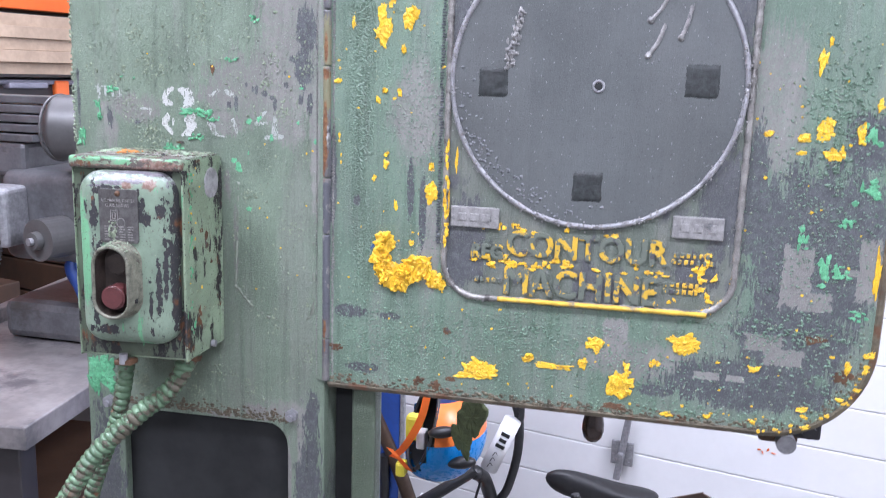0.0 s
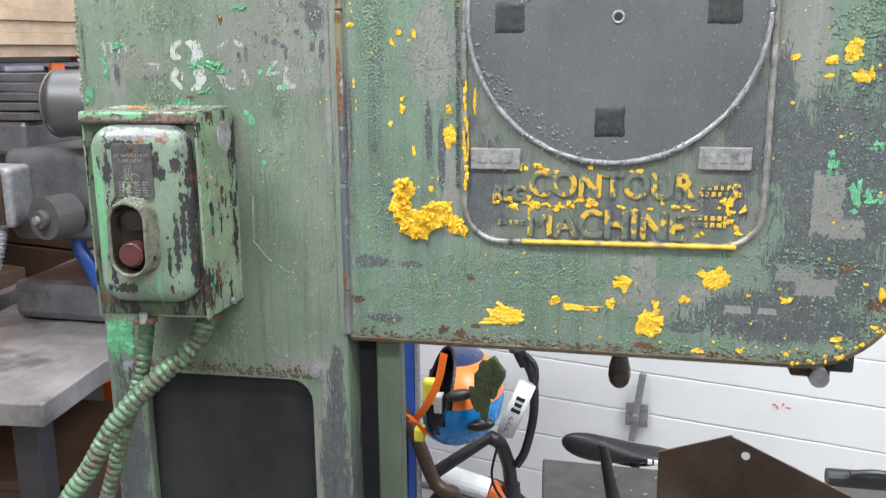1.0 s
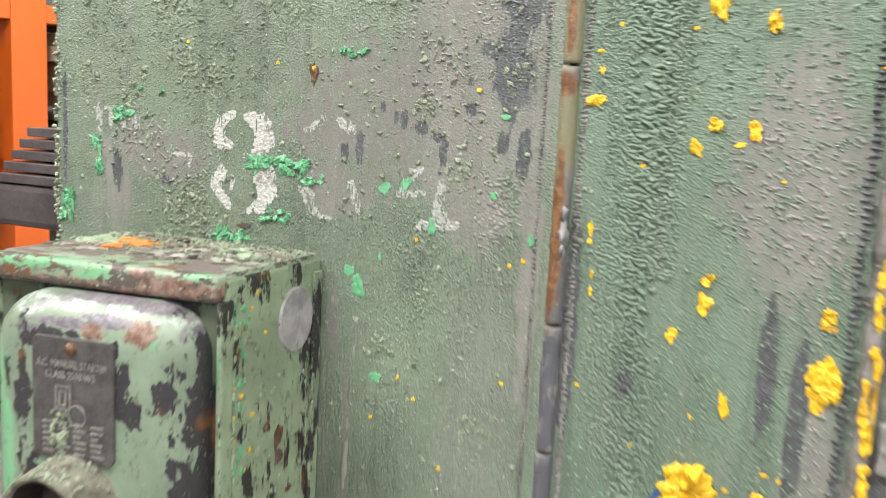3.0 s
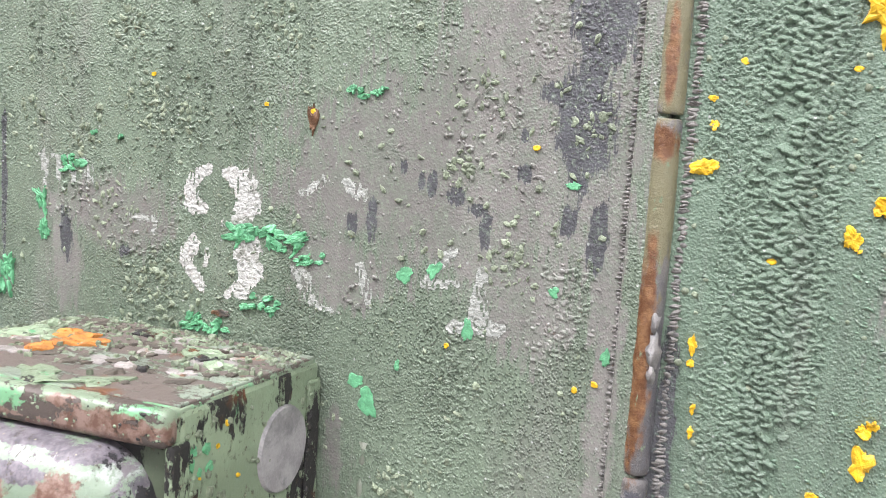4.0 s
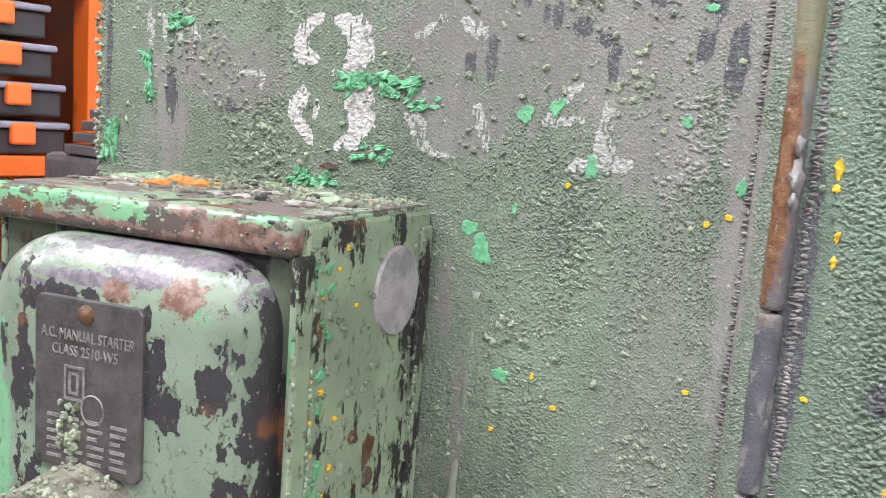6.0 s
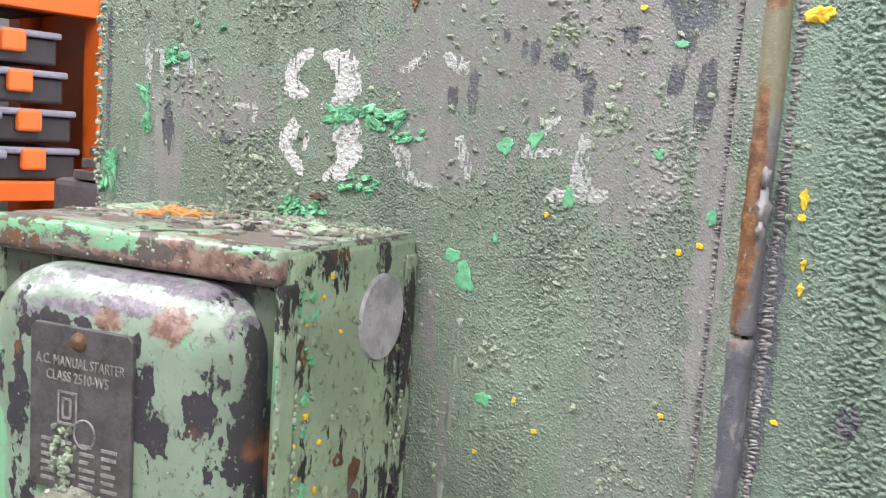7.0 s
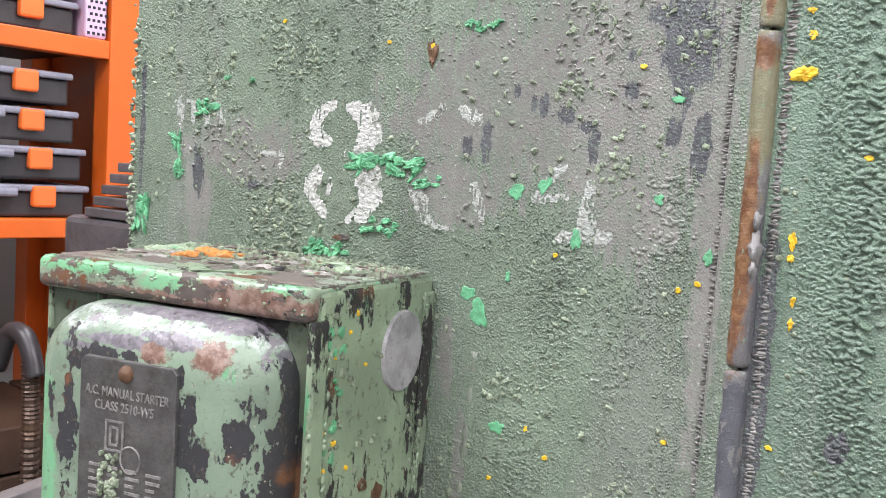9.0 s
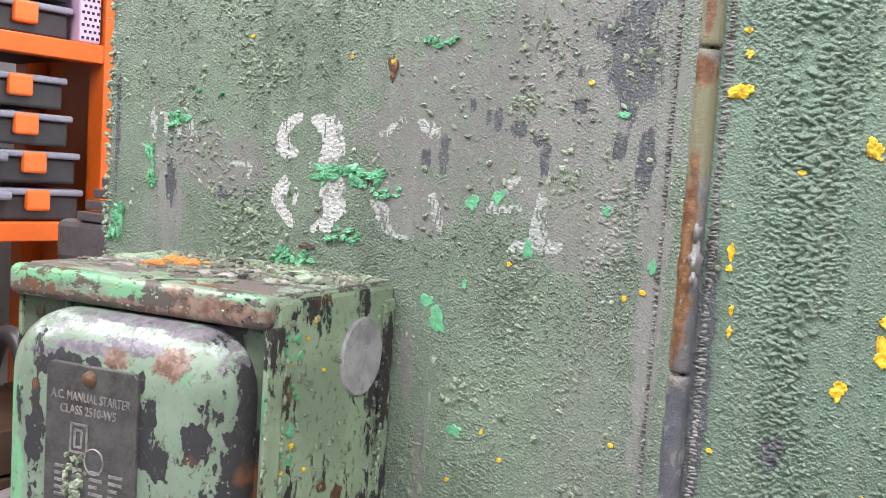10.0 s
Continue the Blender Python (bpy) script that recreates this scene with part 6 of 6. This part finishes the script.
part("crown", rod(bmesh.new(), (-0.368, 2.3, 0.40), (-0.364, 2.3, 0.355), 0.027), M_BLACK, bike)
part("head_tube", rod(bmesh.new(), (-0.364, 2.3, 0.36), (-0.345, 2.3, 0.27), 0.024), M_ORANGE, bike)
part("fork", rod(bmesh.new(), (-0.345, 2.3, 0.29), (-0.315, 2.3, 0.12), 0.018), M_ORANGE, bike)
part("top_tube", rod(bmesh.new(), (-0.59, 2.3, 0.412), (-0.43, 2.3, 0.375), 0.035, 0.033, 18), M_WHITEPLASTIC, bike, "white tube with flame swirls")
part("lug", rod(bmesh.new(), (-0.43, 2.3, 0.375), (-0.37, 2.3, 0.345), 0.034, 0.03, 18), M_ORANGE, bike)
part("cable", tube(bmesh.new(), curve_points([(-0.395, 2.25, 0.55), (-0.412, 2.24, 0.47), (-0.405, 2.24, 0.42), (-0.38, 2.25, 0.37)], 8), 0.004, 6), M_BLACK, bike)
for cx in (-0.47, 0.18):
    wheel = part("wheel", tube(bmesh.new(), [Vector((cx + 0.15 * math.cos(a), BY + 0.02, 0.168 + 0.15 * math.sin(a))) for a in (2 * math.pi * k / 48 for k in range(49))], 0.006, 6), M_ZINC, bike)
    part("tyre", tube(bmesh.new(), [Vector((cx + 0.165 * math.cos(a), BY + 0.02, 0.188 + 0.165 * math.sin(a))) for a in (2 * math.pi * k / 48 for k in range(49))], 0.022, 10), M_BLACK, wheel, smooth=True)

pipe = thing("bent_pipe", (-0.60, 2.0, 0.0), "brown worn bent steel pipe leaning by the bicycle", "pipe")
part("tube", tube(bmesh.new(), curve_points([(-0.63, 2.0, 0.80), (-0.592, 2.0, 0.72), (-0.555, 2.0, 0.635), (-0.522, 2.0, 0.55), (-0.495, 2.0, 0.522), (-0.47, 2.02, 0.50), (-0.465, 2.04, 0.4), (-0.465, 2.06, 0.02)], 8), 0.018, 12), M_BRONZE, pipe, smooth=True)
part("bar", rod(bmesh.new(), (-0.60, 1.99, 0.70), (-0.60, 2.02, 0.0), 0.012), M_BLACK, pipe)

second = thing("scooter", (0.85, 2.1, 0.0), "black handlebar with lever of a second cycle", "scooter")
part("handlebar", rod(bmesh.new(), (0.44, 2.1, 0.61), (0.85, 2.12, 0.60), 0.016), M_BLACK, second)
part("grip", rod(bmesh.new(), (0.425, 2.1, 0.607), (0.56, 2.105, 0.607), 0.022), M_BLACK, second)
part("brake_lever", tube(bmesh.new(), curve_points([(0.47, 2.07, 0.635), (0.53, 2.07, 0.642), (0.62, 2.08, 0.625)], 6), 0.009), M_BLACK, second)
part("steering_tube", rod(bmesh.new(), (0.85, 2.12, 0.60), (0.9, 2.12, 0.0), 0.02), M_BLACK, second)

# ---- helmet hung on a hook of the blue cabinet ----
cabinet = thing("tool_cabinet", (-0.75, 2.15, 0.0), "blue painted steel cabinet door with an aluminium edge", "cabinet")
part("body", box(bmesh.new(), -0.98, -0.566, 2.0, 2.03, 0.0, 1.25, 0.003), M_BLUE, cabinet)
part("edge_strip", box(bmesh.new(), -0.566, -0.554, 1.998, 2.012, 0.0, 1.25, 0.003), M_ZINC, cabinet)
part("hook", tube(bmesh.new(), curve_points([(-0.50, 2.0, 1.03), (-0.47, 1.86, 1.04), (-0.445, 1.80, 1.02), (-0.44, 1.79, 1.05)], 6), 0.006), M_BLACK, cabinet)
helmet = thing("bicycle_helmet", (-0.40, 1.78, 0.78), "blue and orange bicycle helmet hanging by its straps", "helmet")
C, mouth = Vector((-0.412, 1.79, 0.872)), Vector((-0.84, -0.44, 0.34)).normalized()
b = bmesh.new()
bmesh.ops.create_uvsphere(b, u_segments=40, v_segments=26, radius=1)
shape = pose(0, 0, 0, 0, -38, 0)
bands = {"blue": bmesh.new(), "orange": bmesh.new(), "navy": bmesh.new(), "lining": bmesh.new()}
for f in b.faces:
    c = f.calc_center_median()
    if c.dot(mouth) > 0.42:
        continue
    level = c.z + 0.22 * c.x
    key = "blue" if c.z + 0.12 * c.x < 0.2 else "orange" if c.z - 0.1 * c.x < 0.80 else "navy"
    for k, s in ((key, 1.0), ("lining", 0.86)):
        bands[k].faces.new([bands[k].verts.new(C + Vector((v.co.x * 0.102, v.co.y * 0.125, v.co.z * 0.108)) * s) for v in (f.verts if s == 1.0 else reversed(f.verts))])
for k, m, lab in (("blue", M_HELMETBLUE, "blue lower shell"), ("orange", M_HELMETORANGE, "orange upper shell"), ("navy", M_NAVY, "navy crown"), ("lining", M_BLACK, "black lining")):
    bmesh.ops.remove_doubles(bands[k], verts=bands[k].verts[:], dist=0.0003)
    part("shell" if k != "lining" else "lining", bands[k], m, helmet, lab, True)
b = bmesh.new()
rim = [C + Vector((q.x * 0.095, q.y * 0.12, q.z * 0.104)) for q in (mouth * 0.43 + 0.90 * (math.cos(a) * mouth.orthogonal().normalized() + math.sin(a) * mouth.cross(mouth.orthogonal()).normalized()) for a in (2 * math.pi * k / 40 for k in range(41)))]
part("rim", tube(b, rim, 0.0055, 8), M_BLACK, helmet, smooth=True)
for p, q, s in (((-0.36, 1.675, 0.845), (-0.322, 1.70, 0.855), 0.011), ((-0.40, 1.668, 0.915), (-0.36, 1.672, 0.925), 0.010)):
    b = bmesh.new()
    bmesh.ops.create_uvsphere(b, u_segments=16, v_segments=8, radius=1)
    c = (Vector(p) + Vector(q)) / 2
    part("vent", merge(bmesh.new(), b, Matrix.Translation(c) @ pose(0, 0, 0, 0, -12, 0) @ Matrix.Diagonal((0.032, 0.016, s * 1.2, 1))), M_BLACK, helmet, smooth=True)
for pts in ([(-0.425, 1.72, 0.99), (-0.435, 1.70, 0.93), (-0.465, 1.69, 0.87), (-0.495, 1.70, 0.835)], [(-0.50, 1.69, 0.86), (-0.475, 1.685, 0.84), (-0.455, 1.69, 0.815)]):
    b = bmesh.new()
    line = curve_points(pts, 6)
    vs = [(b.verts.new(p + Vector((-0.008, 0, 0.002))), b.verts.new(p + Vector((0.008, 0, -0.002)))) for p in line]
    for a, c in zip(vs, vs[1:]):
        b.faces.new((a[0], a[1], c[1], c[0]))
    bmesh.ops.solidify(b, geom=b.faces[:], thickness=0.002)
    part("strap", b, M_HELMETORANGE, helmet, "orange strap")
part("padding", box(bmesh.new(), -0.475, -0.44, 1.72, 1.75, 0.868, 0.925, 0.008, Matrix.Identity(4)), M_YELLOWLABEL, helmet, "yellow lining label")
part("padding", box(bmesh.new(), -0.445, -0.425, 1.70, 1.73, 0.86, 0.90, 0.004), M_WHITEPLASTIC, helmet, "white printed label")
part("padding", box(bmesh.new(), -0.487, -0.465, 1.69, 1.72, 0.795, 0.828, 0.006), M_YELLOWLABEL, helmet)
cloth = thing("rag", (-0.33, 1.66, 0.9), "olive ragged cloth hanging over the helmet", "rag")
b = bmesh.new()
flake(b, -0.334, 0.915, 0.020, 0.044, 0.003, 0.2, 0.35, 30, 1.655, 0.25)
flake(b, -0.316, 0.967, 0.030, 0.046, 0.005, 0.2, 0.3, 24, 1.657, -0.2)
part("cloth", b, M_OLIVE, cloth)

# ---- bench and grinding machine beside the saw ----
BENCH = pose(-1.014, 1.22, 0, 0, 0, 6)
bench = thing("steel_table", (-1.2, 1.7, 0.0), "grey stained steel work table with a raised rim", "work table")
part("top", box(bmesh.new(), -0.42, 0.0, 0.0, 1.1, 0.985, 1.028, 0.003, BENCH), M_STEEL, bench)
part("rim", box(bmesh.new(), -0.45, -0.42, 0.0, 1.1, 0.985, 1.062, 0.003, BENCH), M_STEEL, bench)
for x, y in ((-0.40, 0.04), (-0.09, 0.04), (-0.40, 1.0), (-0.09, 1.0)):
    part("leg", box(bmesh.new(), x, x + 0.05, y, y + 0.05, 0.0, 0.985, 0.003, BENCH), M_TOTE, bench)
part("shelf", box(bmesh.new(), -0.42, 0.0, 0.03, 1.08, 0.55, 0.58, 0.003, BENCH), M_BROWN, bench)
crate = thing("wooden_box", (-1.2, 1.5, 0.58), "brown wooden box under the steel table", "box")
part("body", box(bmesh.new(), -0.36, -0.04, 0.12, 0.5, 0.581, 0.80, 0.004, BENCH), M_BROWN, crate)
part("lid", box(bmesh.new(), -0.37, -0.03, 0.11, 0.51, 0.80, 0.82, 0.003, BENCH), M_BROWN, crate)

grinder = thing("grinding_machine", (-1.2, 1.75, 1.03), "grey cast iron grinding machine with domed cover and handwheel", "grinding machine")
part("base", box(bmesh.new(), -1.40, -1.02, 1.64, 1.95, 1.03, 1.12, 0.02), M_GREY, grinder)
part("casting", box(bmesh.new(), -1.36, -0.95, 1.60, 1.86, 1.22, 1.42, 0.03, segments=4), M_GREY, grinder, smooth=True)
part("column", box(bmesh.new(), -1.18, -1.02, 1.66, 1.86, 1.08, 1.25, 0.02), M_GREY, grinder)
bell = [Vector((-1.2186 + 0.004 * k, 1.58 + 0.0012 * k, 1.5136)) for k in range(52)]
dome = part("dome", tube(bmesh.new(), bell, lambda s: 0.067 * math.sqrt(min(1.0, (s + 0.0015) / 0.03)) - 1.4 * max(0.0, s - 0.06) ** 2, 40), M_DOME, grinder, "polished grey bell-shaped cover", True)
part("rim", tube(bmesh.new(), [bell[8] + Vector((0.0, 0.067 * math.sin(a), 0.067 * math.cos(a))) for a in (2 * math.pi * k / 48 for k in range(49))], 0.0025, 8), M_DOME, dome, smooth=True)
part("neck", rod(bmesh.new(), (-1.06, 1.72, 1.40), (-1.06, 1.72, 1.46), 0.07, seg=24), M_GREY, grinder)
wheel = part("handwheel", rod(bmesh.new(), (-1.215, 1.535, 1.285), (-1.20, 1.60, 1.285), 0.044, seg=32), M_DOME, grinder, "round polished knob")
part("hub", rod(bmesh.new(), (-1.218, 1.520, 1.285), (-1.214, 1.54, 1.285), 0.018, 0.020, 24), M_DOME, wheel)
part("bolt", rod(bmesh.new(), (-1.220, 1.512, 1.285), (-1.217, 1.522, 1.285), 0.008, seg=12), M_ZINC, wheel)
switch = part("switch_box", box(bmesh.new(), -1.37, -1.285, 1.53, 1.61, 1.262, 1.388, 0.012, segments=3), M_ZINC, grinder, "grey electrical box")
part("cover_plate", box(bmesh.new(), -1.37, -1.30, 1.524, 1.532, 1.27, 1.38, 0.003), M_BRONZE, switch)
b = bmesh.new()
tube(b, curve_points([(-1.325, 1.55, 1.265), (-1.33, 1.54, 1.22), (-1.35, 1.53, 1.16), (-1.40, 1.53, 1.10), (-1.47, 1.55, 1.07)], 60), lambda s: 0.0105 * (1 + 0.14 * math.sin(s * 2 * math.pi / 0.009)), 12)
part("cable", b, M_ZINC, grinder, "bare ribbed metal conduit", True)
part("arm", tube(bmesh.new(), curve_points([(-1.20, 1.64, 1.25), (-1.20, 1.62, 1.21), (-1.18, 1.62, 1.17), (-1.165, 1.63, 1.12), (-1.16, 1.66, 1.08)], 8), 0.016, 12), M_BLUE, grinder, "blue curved arm", True)
part("spindle", rod(bmesh.new(), (-1.03, 1.56, 1.045), (-1.03, 1.56, 1.25), 0.02), M_ZINC, grinder)
part("slide", box(bmesh.new(), -1.62, -1.30, 1.62, 1.9, 1.40, 1.475, 0.012), M_GREY, grinder)
for k in range(5):
    z = 1.476 + 0.02 * k
    flat = thing("steel_bar", (-1.42, 1.7, z), "dark flat steel bar lying in a stack", "steel bar", "stacked bars")
    part("bar", box(bmesh.new(), -1.565 + 0.008 * k, -1.28 + 0.01 * k, 1.62 + 0.01 * k, 1.72, z, z + 0.016, 0.002), M_GREY, flat)
clamp = part("clamp", tube(bmesh.new(), curve_points([(-1.62, 1.5, 1.22), (-1.59, 1.5, 1.28), (-1.555, 1.5, 1.285), (-1.535, 1.5, 1.26), (-1.52, 1.5, 1.22)], 8), 0.016, 12), M_TOTE, grinder, smooth=True)
part("screw", tube(bmesh.new(), curve_points([(-1.53, 1.5, 1.04), (-1.53, 1.5, 1.16), (-1.535, 1.5, 1.25)], 30), lambda s: 0.014 + 0.0016 * math.sin(s * 2 * math.pi / 0.007), 12), M_BRONZE, clamp)

# ---- rack along the side wall ----
RK = pose(-1.946, 1.966, 0, 0, 0, 77.3)  # x along the front to the north, y into the rack
rack = thing("storage_rack", RK @ Vector((0, 0.2, 0)), "tall orange painted steel storage rack", "storage rack")
for s in (0.02, 0.99, -1.28):
    for d in (0.0, 0.40):
        part("upright", box(bmesh.new(), s, s + 0.085, d, d + 0.07, 0.0, 2.6, 0.003, RK), M_ORANGE, rack)
    part("side_panel", box(bmesh.new(), s + 0.05, s + 0.07, 0.07, 0.40, 0.0, 2.6, 0.002, RK), M_ORANGE, rack)
for z in (0.5, 1.39, 1.795, 2.2):
    for s0, s1 in ((-1.195, 0.02), (0.105, 0.99)):
        part("beam", box(bmesh.new(), s0, s1, 0.002, 0.05, z, z + 0.042, 0.003, RK), M_ORANGE, rack)
        part("shelf", box(bmesh.new(), s0, s1, 0.05, 0.46, z + 0.014, z + 0.034, 0.0, RK), M_BROWN, rack)


def organiser(s, d, z, wide=0.46):
    """A flat storage case: tray, pale lid and two orange latches."""
    at = RK @ Vector((s, d + 0.15, z))
    t = thing("storage_case", at, "dark grey plastic storage case with orange latches and pale lid", "storage case", "stacked storage cases")
    part("tray", box(bmesh.new(), s - wide, s, d, d + 0.33, z, z + 0.056, 0.006, RK), M_TOTE, t)
    part("lid", box(bmesh.new(), s - wide - 0.006, s + 0.006, d - 0.012, d + 0.335, z + 0.056, z + 0.071, 0.005, RK), M_TOTELID, t)
    part("handle", box(bmesh.new(), s - wide / 2 - 0.07, s - wide / 2 + 0.07, d - 0.03, d + 0.01, z + 0.045, z + 0.064, 0.006, RK), M_TOTELID, t)
    for q in (s - 0.125, s - wide + 0.075):
        part("latch", box(bmesh.new(), q, q + 0.052, d - 0.02, d + 0.002, z + 0.022, z + 0.069, 0.006, RK), M_LATCH, t, "orange latch")


for k in range(4):
    organiser(-0.012 - (0.0, 0.01, 0.03, 0.045)[k], 0.035, 1.434 + 0.083 * k, 0.46)
    organiser(-0.56, 0.035, 1.434 + 0.083 * k, 0.46)
for k in range(2):
    organiser(-0.05, 0.035, 1.839 + 0.083 * k)
    organiser(0.97, 0.03, 1.434 + 0.083 * k, 0.30)
    organiser(0.62, 0.02, 1.434 + 0.083 * k, 0.46)
for s, h in ((0.75, 0.55), (-0.6, 0.6), (0.2, 0.45), (-0.15, 0.5)):
    store = thing("wooden_crate", RK @ Vector((s, 0.2, 0.542)), "brown wooden crate on the rack's lower shelf", "crate", "crates")
    for k in range(int(h / 0.11)):
        part("slat", box(bmesh.new(), s - 0.22, s + 0.12, 0.0, 0.4, 0.542 + 0.11 * k, 0.645 + 0.11 * k, 0.004, RK), M_BROWN, store)
for k in range(5):
    z = 1.605 + 0.035 * k
    board = thing("board", RK @ Vector((0.7, 0.1, z)), "pale sawn wooden board in a stack", "board", "stacked boards")
    part("plank", box(bmesh.new(), 0.14 + random.uniform(-0.02, 0.02), 0.97, -0.03 + random.uniform(-0.012, 0.012), 0.4, z, z + 0.0345, 0.001, RK), M_WOOD, board)
mesh = thing("mesh_bin", RK @ Vector((0.02, 0.1, 1.84)), "pale violet perforated plastic bin", "bin")
part("wall", box(bmesh.new(), -0.035, 0.015, 0.01, 0.16, 1.838, 1.99, 0.006, RK), M_VIOLET, mesh)
for i in range(4):
    for j in range(10):
        part("hole", box(bmesh.new(), -0.031 + 0.0115 * i + 0.005 * (j % 2), -0.025 + 0.0115 * i + 0.005 * (j % 2), 0.0085, 0.012, 1.846 + 0.014 * j, 1.852 + 0.014 * j, m=RK), M_DARK, mesh)
